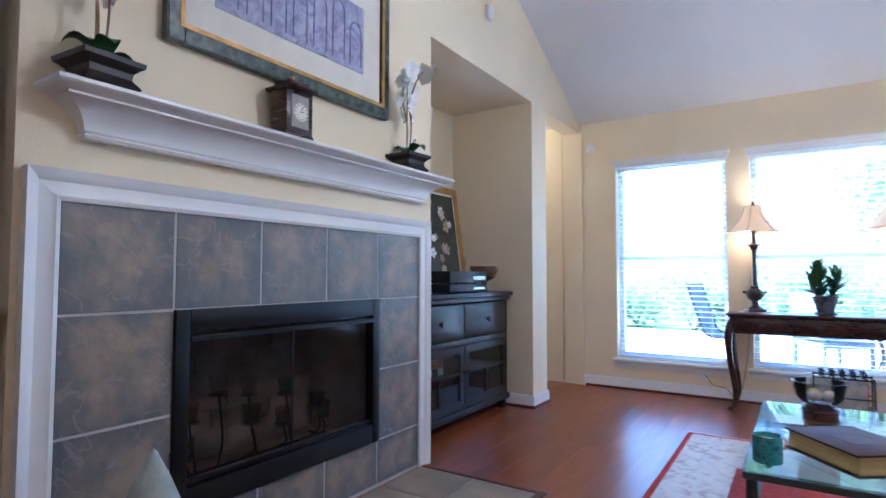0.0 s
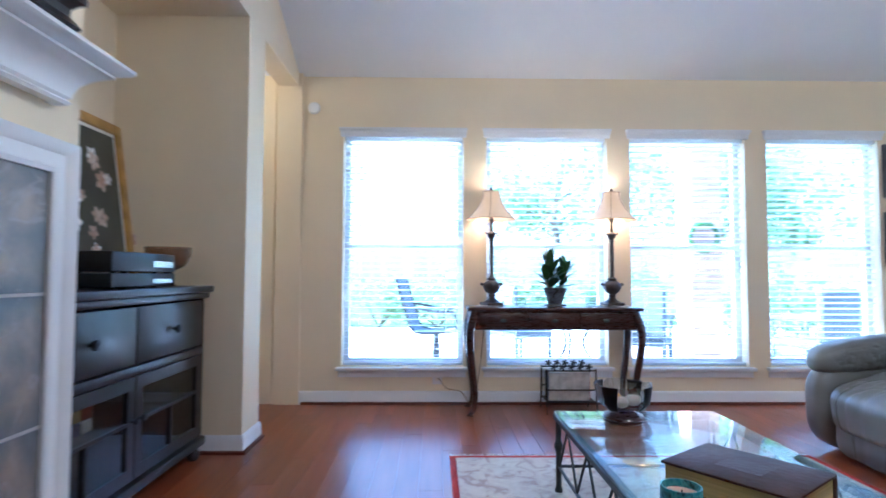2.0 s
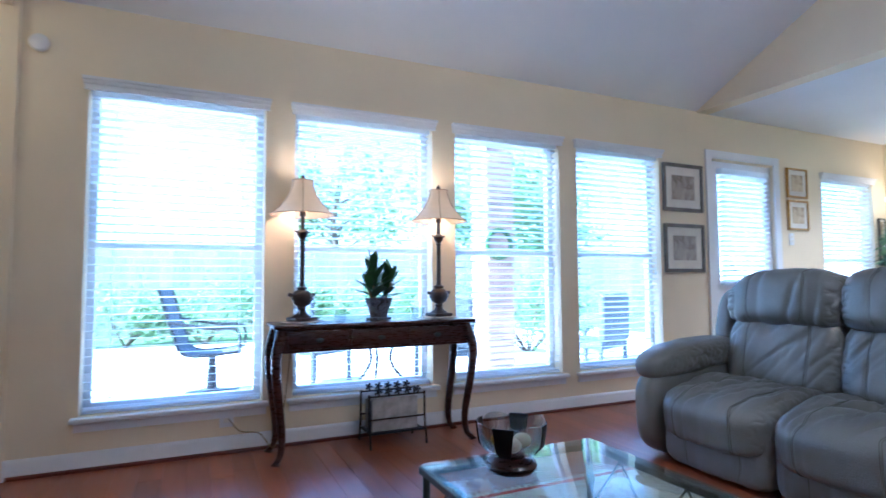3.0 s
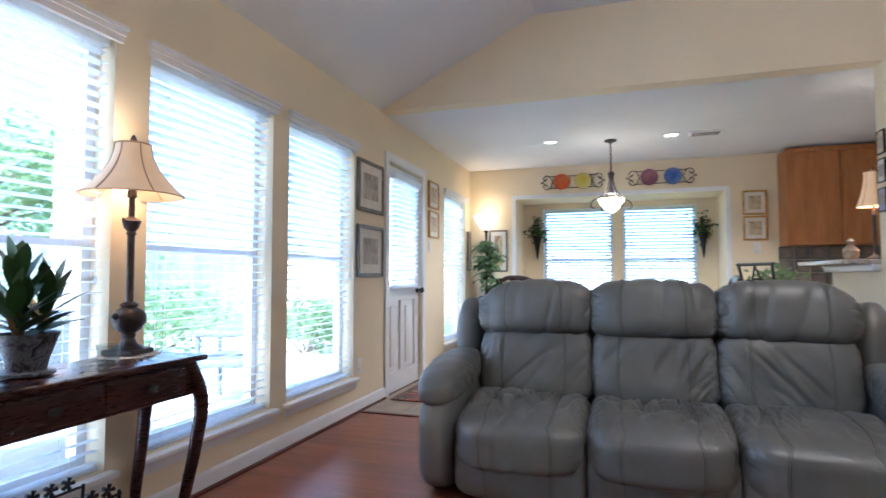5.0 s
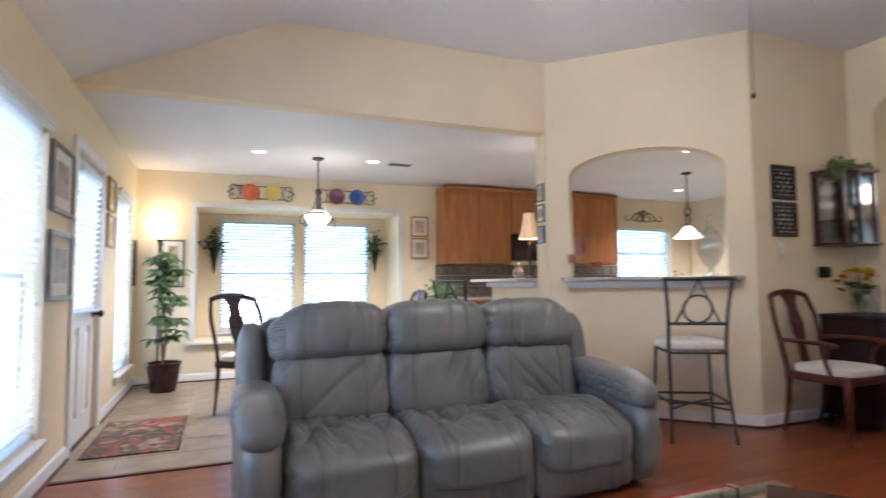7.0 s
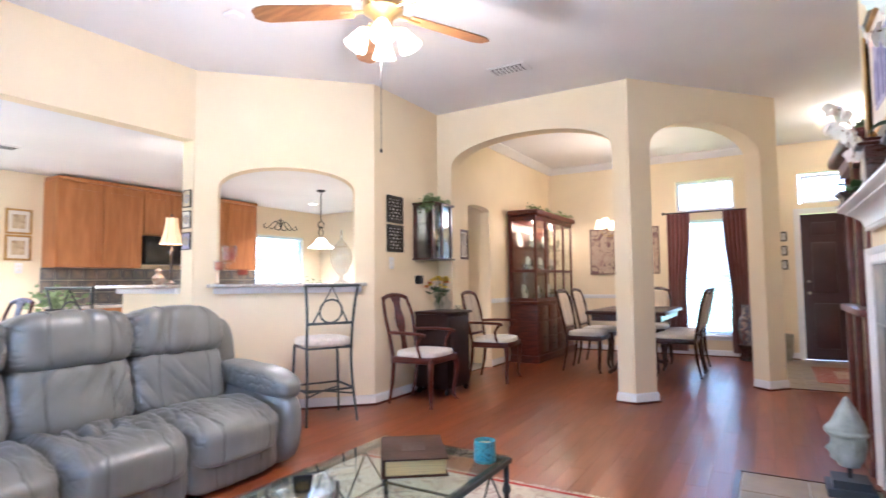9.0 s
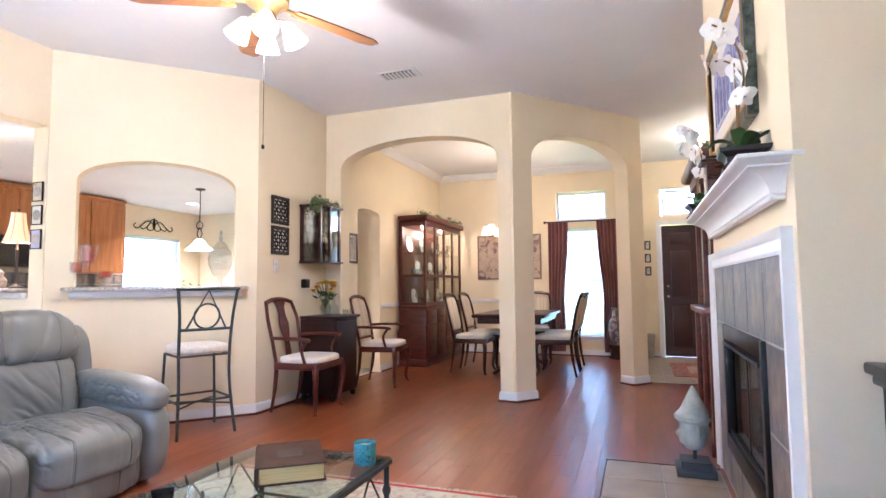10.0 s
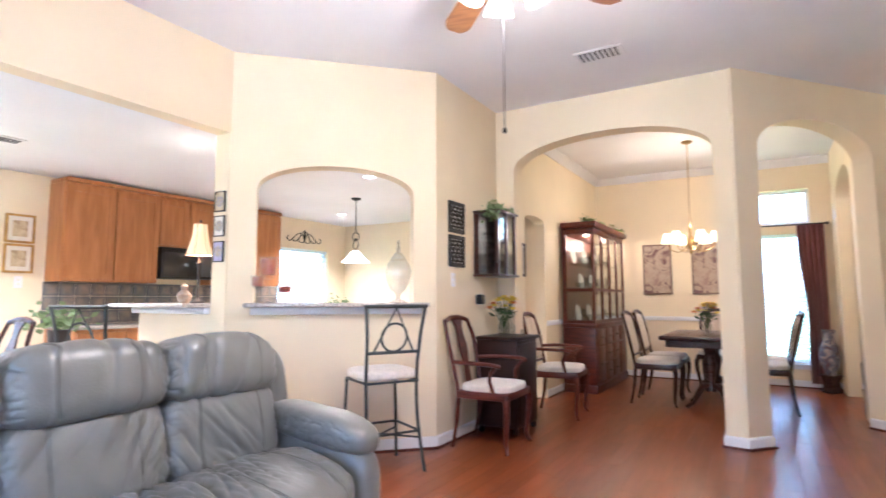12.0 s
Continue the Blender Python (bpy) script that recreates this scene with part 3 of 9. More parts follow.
def back_door():
    root = thing("door_1", "white half-glazed back door with a blind, closed", "door", kind="structure")
    x0, x1, y = 4.875, 5.695, NY + 0.03
    bm = bm_new()
    for a in ((x0, 0.0, x0 + 0.11, 2.0), (x1 - 0.11, 0.0, x1, 2.0), (x0 + 0.11, 1.89, x1 - 0.11, 2.0), (x0 + 0.11, 0.80, x1 - 0.11, 0.93), (x0 + 0.11, 0, x1 - 0.11, 0.17), ((x0 + x1) / 2 - 0.05, 0.17, (x0 + x1) / 2 + 0.05, 0.80)):
        box(bm, a[0], y, a[1], a[2], y + 0.045, a[3])
    part("leaf", bm, M["trim"], root)
    for c in (x0 + 0.235, x1 - 0.235):
        bm = rbox(c - 0.125, y + 0.016, 0.17, c + 0.125, y + 0.034, 0.80, 0.003, 1)
        part("panel", bm, M["trim"], root)
        bm = rbox(c - 0.085, y + 0.004, 0.22, c + 0.085, y + 0.02, 0.75, 0.008, 2)
        part("panel", bm, M["trim"], root)
    bm = bm_new()
    box(bm, x0 + 0.11, y + 0.028, 0.93, x1 - 0.11, y + 0.032, 1.89)
    part("pane", bm, M["glass"], root).visible_shadow = False
    bm = bm_new()
    lathe(bm, [(0.026, 0), (0.028, 0.008), (0.010, 0.014), (0.010, 0.04), (0.026, 0.05), (0.028, 0.065), (0.014, 0.078), (0.0, 0.08)], m=Matrix.Translation((x1 - 0.055, y, 0.88)) @ Matrix.Rotation(radians(90), 4, "X"))
    part("knob", bm, M["iron"], root, "dark bronze knob")
    for z in (0.25, 1.0, 1.8):
        part("hinge", rbox(x0 - 0.006, y - 0.004, z, x0 + 0.004, y + 0.004, z + 0.09, 0.002, 1), M["iron"], root)
    bm = bm_new()
    for a in ((x0 - 0.075, 0, x0 - 0.005, 2.085), (x1 + 0.005, 0, x1 + 0.075, 2.085), (x0 - 0.005, 2.015, x1 + 0.005, 2.085)):
        box(bm, a[0], NY - 0.018, a[1], a[2], NY - 0.001, a[3])
    solid("trim_door", bm, M["trim"], "white painted door casing", "trim")
    sky_gate((x0 + x1) / 2, NY + 0.12, 1.41, 0.6, 0.95, 0)


back_door()
blind(4.96, 5.61, 0.90, 1.93, NY - 0.004, tilt=24)


def front_door():
    root = thing("door_2", "dark plum six-panel front door, closed", "door", kind="structure")
    mm = mat("plum_door_paint", (0.045, 0.014, 0.018), 0.35, vary=0.15, scale=5, bump=0.04, bscale=60)
    x0, x1, y = -0.895, 0.005, -2.80
    part("leaf", rbox(x0, y - 0.045, 0.01, x1, y, 2.02, 0.003, 1), mm, root)
    for a in (x0 + 0.12, (x0 + x1) / 2 + 0.05):
        for z0, z1 in ((0.16, 0.78), (0.92, 1.62), (1.72, 1.90)):
            bm = rbox(a, y - 0.006, z0, a + 0.28, y + 0.012, z1, 0.011, 2)
            part("panel", bm, mm, root)
    bm = bm_new()
    for z, r in ((0.92, 0.026), (1.08, 0.022)):
        lathe(bm, [(r, 0), (r, 0.01), (0.012, 0.015), (0.012, 0.03), (r, 0.04), (r * 0.8, 0.06), (0, 0.064)], m=Matrix.Translation((x1 - 0.07, y, z)) @ Matrix.Rotation(radians(-90), 4, "X"), seg=14)
    part("door_handle", bm, M["chrome"], root, "nickel knob and deadbolt")
    bm = bm_new()
    for a in ((x0 - 0.08, 0, x0 - 0.005, 2.10), (x1 + 0.005, 0, x1 + 0.08, 2.10), (x0 - 0.005, 2.025, x1 + 0.005, 2.10)):
        box(bm, a[0], -2.759, a[1], a[2], -2.735, a[3])
    solid("trim_entry", bm, M["trim"], "white painted front door casing", "trim")


M["chrome"] = mat("satin_nickel", (0.6, 0.58, 0.55), 0.25, metal=1.0, vary=0.05)
M["gold"] = mat("antique_gold", (0.50, 0.29, 0.07), 0.38, metal=0.35, vary=0.3, scale=15, bump=0.2, bscale=80)
M["paper"] = mat("mat_board", (0.74, 0.70, 0.62), 0.85, vary=0.05, scale=10)
front_door()

# crown moulding and chair rail in the dining room
CROWN = [(0, 0), (0.02, 0), (0.09, 0.08), (0.09, 0.10), (0, 0.10)]
bm = bm_new()
sweep_profile(bm, CROWN, [(SX, 0.88, CZ - 0.101), (SX, -2.618, CZ - 0.101), (0.43, -2.618, CZ - 0.101)])
solid("trim_crown", bm, M["trim"], "white crown moulding of the dining room", "trim")
bm = bm_new()
sweep_profile(bm, [(0, 0), (0.012, 0), (0.02, 0.03), (0.012, 0.06), (0, 0.06)], [(SX, -0.26, 0.84), (SX, -2.618, 0.84), (1.70, -2.618, 0.84)])
solid("trim_chair_rail", bm, M["trim"], "white chair rail in the dining room", "trim")


# ---- fireplace ----
def fireplace():
    root = thing("fireplace", "gas fireplace with slate-look tile surround and white trim", "fireplace")
    bm = bm_new()
    ys, zs = [2.605, 2.94, 3.28, 3.62, 3.96, 4.295], [0.012, 0.22, 0.55, 0.885, 1.215]
    box(bm, FX, 2.60, 0, FX + 0.0115, FY0, 1.22)
    box(bm, FX, FY1, 0, FX + 0.0115, 4.30, 1.22)
    box(bm, FX, FY0, FZ1, FX + 0.0115, FY1, 1.22)
    box(bm, FX, FY0, 0, FX + 0.0115, FY1, FZ0)
    part("grout_bed", bm, M["grout"], root, "pale grout between the tiles")
    for i in range(5):
        for j in range(4):
            if 1 <= i <= 3 and j in (1, 2):
                continue
            g = 0.0035
            bm = rbox(FX + 0.004, ys[i] + g, zs[j] + g, FX + 0.013, ys[i + 1] - g, zs[j + 1] - g, 0.002, 1)
            part("tile", bm, M["tile_fp"], root)
    # picture-frame trim
    prof = [(0, 0), (0.022, 0), (0.026, 0.012), (0.018, 0.022), (0.018, 0.052), (0.030, 0.066), (0.036, 0.085), (0, 0.085)]

    def leg(y, sgn, z1):
        b = bm_new()
        a0 = [b.verts.new((FX + o, y + sgn * u, 0)) for o, u in prof]
        a1 = [b.verts.new((FX + o, y + sgn * u, z1 + u)) for o, u in prof]
        for i in range(len(prof)):
            j = (i + 1) % len(prof)
            b.faces.new((a0[i], a0[j], a1[j], a1[i]))
        b.faces.new(a0)
        b.faces.new(a1[::-1])
        return b
    part("side_trim", leg(2.605, -1, 1.20), M["trim"], root, "white moulded trim")
    part("side_trim", leg(4.29, 1, 1.20), M["trim"], root, "white moulded trim")
    b = bm_new()
    a0 = [b.verts.new((FX + o, 2.605 - u, 1.20 + u)) for o, u in prof]
    a1 = [b.verts.new((FX + o, 4.29 + u, 1.20 + u)) for o, u in prof]
    for i in range(len(prof)):
        j = (i + 1) % len(prof)
        b.faces.new((a0[i], a0[j], a1[j], a1[i]))
    b.faces.new(a0)
    b.faces.new(a1[::-1])
    part("top_trim", b, M["trim"], root, "white moulded trim")
    # black metal face, glass and hearth box
    o = FX + 0.028
    for a in ((FY0, FZ0, FY0 + 0.05, FZ1), (FY1 - 0.05, FZ0, FY1, FZ1), (FY0 + 0.05, FZ1 - 0.075, FY1 - 0.05, FZ1), (FY0 + 0.05, FZ0, FY1 - 0.05, FZ0 + 0.085)):
        part("face_rail", rbox(FX - 0.02, a[0], a[1], o, a[2], a[3], 0.004), M["black"], root, "black metal face rail")
    bm = bm_new()
    box(bm, FX + 0.002, FY0 + 0.05, FZ1 - 0.105, FX + 0.036, FY1 - 0.05, FZ1 - 0.09)
    box(bm, FX + 0.002, FY0 + 0.05, FZ0 + 0.095, FX + 0.016, FY1 - 0.05, FZ0 + 0.105)
    part("louvre", bm, M["black"], root)
    clear_cup = clear_pane("candle_cup_glass", (0.88, 0.90, 0.90), 0.12)
    soot = mat("sooty_firebrick", (0.30, 0.235, 0.19), 0.9, vary=0.35, scale=6, bump=0.4, bscale=40)
    bm = bm_new()
    x0 = FX - 0.42
    box(bm, x0, FY0 + 0.02, FZ0 + 0.02, x0 + 0.02, FY1 - 0.02, FZ1)
    box(bm, x0, FY0, FZ0, FX - 0.021, FY0 + 0.02, FZ1)
    box(bm, x0, FY1 - 0.02, FZ0, FX - 0.021, FY1, FZ1)
    box(bm, x0, FY0 + 0.02, FZ0, FX - 0.021, FY1 - 0.02, FZ0 + 0.02)
    part("firebox", bm, soot, root, "smoke-stained brick firebox")
    for r in range(7):
        for c in range(6):
            yy = FY0 + 0.03 + 0.155 * c + 0.077 * (r % 2)
            if yy + 0.15 < FY1 - 0.02:
                bm = bm_new()
                box(bm, x0 + 0.02, yy, FZ0 + 0.05 + r * 0.08, x0 + 0.028, yy + 0.148, FZ0 + 0.122 + r * 0.08)
                part("firebrick", bm, soot, root)
    bm = bm_new()
    box(bm, FX - 0.012, FY0 + 0.05, FZ0 + 0.085, FX - 0.008, FY1 - 0.05, FZ1 - 0.075)
    part("glass_front", bm, clear_pane("smoked_glass", (0.72, 0.70, 0.69), 0.012, 0.35), root, "smoked glass front").visible_shadow = False
    bm = bm_new()
    box(bm, FX - 0.006, (FY0 + FY1) / 2 - 0.004, FZ0 + 0.085, FX, (FY0 + FY1) / 2 + 0.004, FZ1 - 0.075)
    part("centre_bar", bm, M["black"], root)
    # glass candle cups on an iron stand inside
    cst = thing("candelabra", "black iron candle stand with glass cups inside the fireplace", "candelabra")
    xc, zb = FX - 0.21, FZ0 + 0.0205
    bm = bm_new()
    for yy in (FY0 + 0.14, FY1 - 0.14):
        tube(bm, [(xc - 0.09, yy, zb + 0.006), (xc + 0.09, yy, zb + 0.006)], 0.006, 6)
    tube(bm, [(xc, FY0 + 0.12, zb + 0.012), (xc, FY1 - 0.12, zb + 0.012)], 0.006, 6)
    part("stand", bm, M["iron"], cst)
    for k in range(9):
        yy = FY0 + 0.14 + (FY1 - FY0 - 0.28) * k / 8
        hh = (0.10, 0.19, 0.29, 0.17, 0.25, 0.12, 0.22, 0.15, 0.09)[k]
        xx = xc + (0.07, -0.05, 0.0, 0.08, -0.06, 0.05, -0.04, 0.06, 0.0)[k]
        bm = bm_new()
        tube(bm, smooth_path([(xc, yy, zb + 0.012), (xx, yy + 0.02, zb + hh * 0.4), (xx, yy, zb + hh)], 4), 0.005, 6)
        lathe(bm, [(0.0, 0), (0.035, 0.0), (0.04, 0.006), (0.0, 0.007)], xx, yy, zb + hh, 16)
        arm = part("arm", bm, M["iron"], cst)
        bm = bm_new()
        lathe(bm, [(0.024, 0.008), (0.03, 0.02), (0.037, 0.075), (0.035, 0.075), (0.027, 0.022), (0.0, 0.012)], xx, yy, zb + hh, 18)
        part("glass_cup", bm, clear_cup, arm, "clear glass candle cup")
    part("ember_strip", rbox(FX - 0.05, FY0 + 0.06, zb, FX - 0.02, FY1 - 0.06, zb + 0.07, 0.004), mat("pale_steel_strip", (0.45, 0.43, 0.41), 0.5, vary=0.2, scale=20), root, "pale strip along the firebox edge")
    # hearth of floor tiles with a wooden edge
    h = thing("hearth", "flush tan tile hearth with a wood edge", "hearth")
    bm = bm_new()
    box(bm, FX + 0.04, 2.68, -0.013, 0.60, 4.285, 0.008)
    part("grout_bed", bm, M["grout"], h)
    for i in range(2):
        for j in range(5):
            bm = rbox(FX + 0.045 + i * 0.318, 2.685 + j * 0.320, 0.004, FX + 0.045 + i * 0.318 + 0.311, 2.685 + j * 0.320 + 0.313, 0.013, 0.002, 1)
            part("tile", bm, M["tile_fl"], h)
    bm = bm_new()
    sweep_profile(bm, [(0, -0.012), (0.035, -0.012), (0.03, 0.010), (0.0, 0.016)], [(FX + 0.04, 4.287), (0.602, 4.287), (0.602, 2.678), (FX + 0.04, 2.678)][::-1])
    part("edge_strip", bm, M["cherry"], h, "cherry wood edging")


fireplace()


def mantel():
    root = thing("mantel_shelf", "white crown-moulded mantel shelf fixed on the chimney breast", "mantel")
    lower = [(0.0, 0.0), (0.028, 0.0), (0.034, 0.012), (0.026, 0.022), (0.034, 0.032), (0.036, 0.050), (0.046, 0.085), (0.068, 0.118), (0.096, 0.142), (0.104, 0.148), (0.104, 0.158), (0.0, 0.158)]
    upper = [(0.0, 0.1582), (0.106, 0.1582), (0.130, 0.172), (0.140, 0.186), (0.140, 0.200), (0.134, 0.205), (0.0, 0.205)]
    y0, y1 = 2.68, 4.28
    path = [(FX - 0.03, y0, 1.3797), (FX + 0.012, y0, 1.3797), (FX + 0.012, y1, 1.3797), (FX - 0.03, y1, 1.3797)]
    for name, prof in (("crown_moulding", lower), ("shelf_board", upper)):
        bm = bm_new()
        sweep_profile(bm, [(o * 1.02, u * 0.66) for o, u in prof], path)
        part(name, bm, M["trim"], root)


mantel()
MZ = 1.515


def leaf_blade(bm, base, yaw, length, width, lift, droop, n=6, fold=0.25):
    """A long arching leaf."""
    base = Vector(base)
    d, s = Vector((math.cos(yaw), math.sin(yaw), 0)), Vector((-math.sin(yaw), math.cos(yaw), 0))
    rows = []
    for i in range(n + 1):
        t = i / n
        c = base + d * (length * t * math.cos(lift) * (1 - 0.15 * droop * t)) + Vector((0, 0, length * (t * math.sin(lift) - droop * t * t * 0.55)))
        w = width * math.sin(math.pi * min(1, 0.12 + 0.88 * t)) ** 0.8 * (1 if t < 0.97 else 0.1)
        rows.append((bm.verts.new(c - s * w / 2 + Vector((0, 0, fold * w / 2))), bm.verts.new(c), bm.verts.new(c + s * w / 2 + Vector((0, 0, fold * w / 2)))))
    for a, b in zip(rows, rows[1:]):
        bm.faces.new((a[0], a[1], b[1], b[0]))
        bm.faces.new((a[1], a[2], b[2], b[1]))


M["petal"] = mat("orchid_petal_white", (0.82, 0.80, 0.77), 0.6, vary=0.06, scale=30, subsurface=0.1)
M["stem"] = mat("plant_stem_brown", (0.22, 0.14, 0.06), 0.7, vary=0.2, scale=20)
M["darkpot"] = mat("dark_brown_pot", (0.018, 0.013, 0.012), 0.4, vary=0.3, scale=12, bump=0.1, bscale=60)


def orchid(x, y, seed, yaw):
    rng = random.Random(seed)
    root = thing("potted_orchid", "white orchid in a square dark pot on the mantel", "potted plant", pose(x, y, MZ, 0, 0, yaw), "orchids on the mantel")
    bm = bm_new()
    prev = None
    for r, h in ((0.072, 0), (0.076, 0.006), (0.070, 0.014), (0.058, 0.030), (0.060, 0.048), (0.072, 0.060), (0.082, 0.066), (0.084, 0.080), (0.076, 0.080), (0.072, 0.066)):
        ring = [bm.verts.new((sx * r, sy * r, h)) for sx, sy in ((-1, -1), (1, -1), (1, 1), (-1, 1))]
        if prev:
            for i in range(4):
                j = (i + 1) % 4
                bm.faces.new((prev[i], prev[j], ring[j], ring[i]))
        else:
            bm.faces.new(ring[::-1])
        prev = ring
    bm.faces.new(prev)
    part("pot", bm, M["darkpot"], root, smooth=20)
    for k in range(6):
        bm = bm_new()
        leaf_blade(bm, (0, 0, 0.07), k * 1.05 + rng.uniform(-0.3, 0.3), rng.uniform(0.17, 0.25), 0.062, radians(rng.uniform(45, 75)), rng.uniform(0.8, 1.5), 8)
        part("leaf", bm, M["leaf"], root, smooth=80)
    bm = bm_new()
    tube(bm, [(0.012, -0.02, 0.07), (0.014, -0.022, 0.42)], 0.003, 6)
    part("stake", bm, M["stem"], root, "thin wooden stake")
    for side in (-1, 1):
        stalk = smooth_path([(0, 0.01 * side, 0.08), (0.01, 0.015 * side, 0.22), (-0.01, 0.03 * side, 0.36), (0.03, 0.06 * side, 0.47 + 0.03 * side), (0.09, 0.10 * side, 0.50 + 0.03 * side)], 6)
        bm = bm_new()
        tube(bm, stalk, 0.0035, 6)
        part("stalk", bm, M["stem"], root)
        for q in range(9, len(stalk), 3):
            c = stalk[q] + Vector((rng.uniform(-0.02, 0.02), rng.uniform(-0.02, 0.02), -0.01))
            bm = bm_new()
            face = Matrix.Translation(c) @ Matrix.Rotation(rng.uniform(0, 6.28), 4, "Z") @ Matrix.Rotation(radians(75), 4, "X")
            for p in range(5):
                a = math.pi / 2 + p * 2 * math.pi / 5
                w = 0.030 if p in (1, 4) else 0.020
                tip = Vector((math.cos(a), math.sin(a), 0)) * 0.046
                sd = Vector((-math.sin(a), math.cos(a), 0)) * w
                vs = [face @ v for v in (Vector((0, 0, 0.004)), tip * 0.5 - sd + Vector((0, 0, 0.004)), tip * 0.85 - sd * 0.6, tip + Vector((0, 0, -0.006)), tip * 0.85 + sd * 0.6, tip * 0.5 + sd + Vector((0, 0, 0.004)))]
                bm.faces.new([bm.verts.new(v) for v in vs])
            lathe(bm, [(0.0, 0.0), (0.006, 0.004), (0.004, 0.012), (0.0, 0.014)], m=face, seg=7)
            part("blossom", bm, M["petal"], root)
    return root


orchid(0.0, 2.665, 3, 4)
orchid(0.0, 4.10, 8, -4)


def clock():
    root = thing("mantel_clock", "small dark wood mantel clock with a white dial", "clock", pose(0.0, 3.355, MZ, 0, 0, 0))
    part("case", rbox(-0.045, -0.065, 0.018, 0.045, 0.065, 0.185, 0.004), M["mahog"], root)
    part("plinth", rbox(-0.050, -0.07, 0.0, 0.050, 0.07, 0.018, 0.005), M["mahog"], root)
    bm = bm_new()
    lathe(bm, [(0.094, 0.0), (0.100, 0.006), (0.100, 0.012), (0.070, 0.022), (0.060, 0.036), (0.03, 0.042), (0.0, 0.044)], z=0.185, seg=4, m=pose(0, 0, 0, 0, 0, 45))
    part("cornice", bm, M["mahog"], root, smooth=20)
    bm = bm_new()
    lathe(bm, [(0.005, 0), (0.011, 0.012), (0.005, 0.022), (0, 0.026)], z=0.227, seg=10)
    part("finial", bm, M["gold"], root, "brass finial")
    part("dial_plate", rbox(0.045, -0.042, 0.04, 0.048, 0.042, 0.165, 0.001, 1), mat("dial_plate", (0.35, 0.33, 0.28), 0.5, vary=0.2, scale=30), root)
    bm = bm_new()
    lathe(bm, [(0.034, 0), (0.034, 0.002), (0, 0.002)], m=pose(0.048, 0, 0.10, 0, 90, 0), seg=24)
    part("dial", bm, M["paper"], root, "ivory clock dial")
    for k in range(12):
        a = k * math.pi / 6
        bm = bm_new()
        box(bm, 0.0502, -0.0015, 0.025, 0.0508, 0.0015, 0.031, Matrix.Translation((0, 0, 0.10)) @ Matrix.Rotation(a, 4, "X"))
        part("hour_mark", bm, M["black"], root)
    bm = bm_new()
    box(bm, 0.0508, -0.001, 0, 0.0514, 0.001, 0.026, Matrix.Translation((0, 0, 0.10)) @ Matrix.Rotation(radians(-20), 4, "X"))
    box(bm, 0.0508, -0.0014, 0, 0.0514, 0.0014, 0.018, Matrix.Translation((0, 0, 0.10)) @ Matrix.Rotation(radians(-75), 4, "X"))
    part("clock_hand", bm, M["black"], root)


clock()


def picture(name, w, h, m, frame_mat, fw=0.03, mat_w=0.05, art=None, label="framed print", category="picture", group="", depth=0.025, mat_mat=None):
    """A framed picture in local x (width) and z (height), its face towards -y, its back at y = 0."""
    root = thing(name, label, category, m, group)
    bm = bm_new()
    for a in ((-w / 2, -h / 2, -w / 2 + fw, h / 2), (w / 2 - fw, -h / 2, w / 2, h / 2), (-w / 2 + fw, h / 2 - fw, w / 2 - fw, h / 2), (-w / 2 + fw, -h / 2, w / 2 - fw, -h / 2 + fw)):
        box(bm, a[0], -depth, a[1], a[2], 0, a[3])
    bmesh.ops.bevel(bm, geom=[e for e in bm.edges], offset=min(0.004, fw * 0.2), segments=2, affect="EDGES")
    part("frame", bm, frame_mat, root)
    bm = bm_new()
    box(bm, -w / 2 + fw, -depth * 0.55, -h / 2 + fw, w / 2 - fw, -0.002, h / 2 - fw)
    part("mat_board", bm, mat_mat or M["paper"], root)
    if art:
        bm = bm_new()
        k = fw + mat_w
        box(bm, -w / 2 + k, -depth * 0.55 - 0.003, -h / 2 + k, w / 2 - k, -depth * 0.55, h / 2 - k)
        part("print", bm, art, root)
    return root


def art_mat(name, c1, c2, c3, scale=7.0, dist=1.5):
    """A mottled three-colour print."""
    m = mat(name, c1, 0.5, second=c2, scale=scale, detail=8)
    nt = m.node_tree
    ramp = [n for n in nt.nodes if n.type == "VALTORGB"][0]
    e = ramp.color_ramp.elements.new(0.5)
    e.color = (*c3, 1)
    for n in nt.nodes:
        if n.type == "TEX_NOISE":
            n.inputs["Distortion"].default_value = dist
    return m


WEST = lambda y, z, x=FX + 0.001: pose(x, y, z, 0, 0, 90)   # face towards +x
NORTH = lambda x, z: pose(x, NY - 0.001, z, 0, 0, 0)          # face towards -y
EAST = lambda y, z, x=EX - 0.001: pose(x, y, z, 0, 0, -90)  # face towards -x
SOUTH = lambda x, z, y=-2.617: pose(x, y, z, 0, 0, 180)      # face towards +y

# large print of arches above the mantel
green_frame = mat("green_marbled_frame", (0.10, 0.13, 0.11), 0.35, second=(0.02, 0.03, 0.028), scale=40, detail=8, bump=0.15, bscale=60)
mauve = art_mat("mauve_sketch", (0.42, 0.42, 0.58), (0.20, 0.20, 0.36), (0.34, 0.33, 0.50), 10, 2.5)
big = picture("arches_print", 1.12, 0.66, WEST(3.44, 2.085), green_frame, 0.055, 0.12, mauve, "large mauve print of arches in a green and gold frame", "picture", depth=0.04)
bm = bm_new()
for a in ((-0.52, -0.28, -0.505, 0.28), (0.505, -0.28, 0.52, 0.28), (-0.505, 0.265, 0.505, 0.28), (-0.505, -0.28, 0.505, -0.265)):
    box(bm, a[0], -0.043, a[1], a[2], -0.02, a[3])
part("gilt_lip", bm, M["gold"], big, "gilt inner lip")
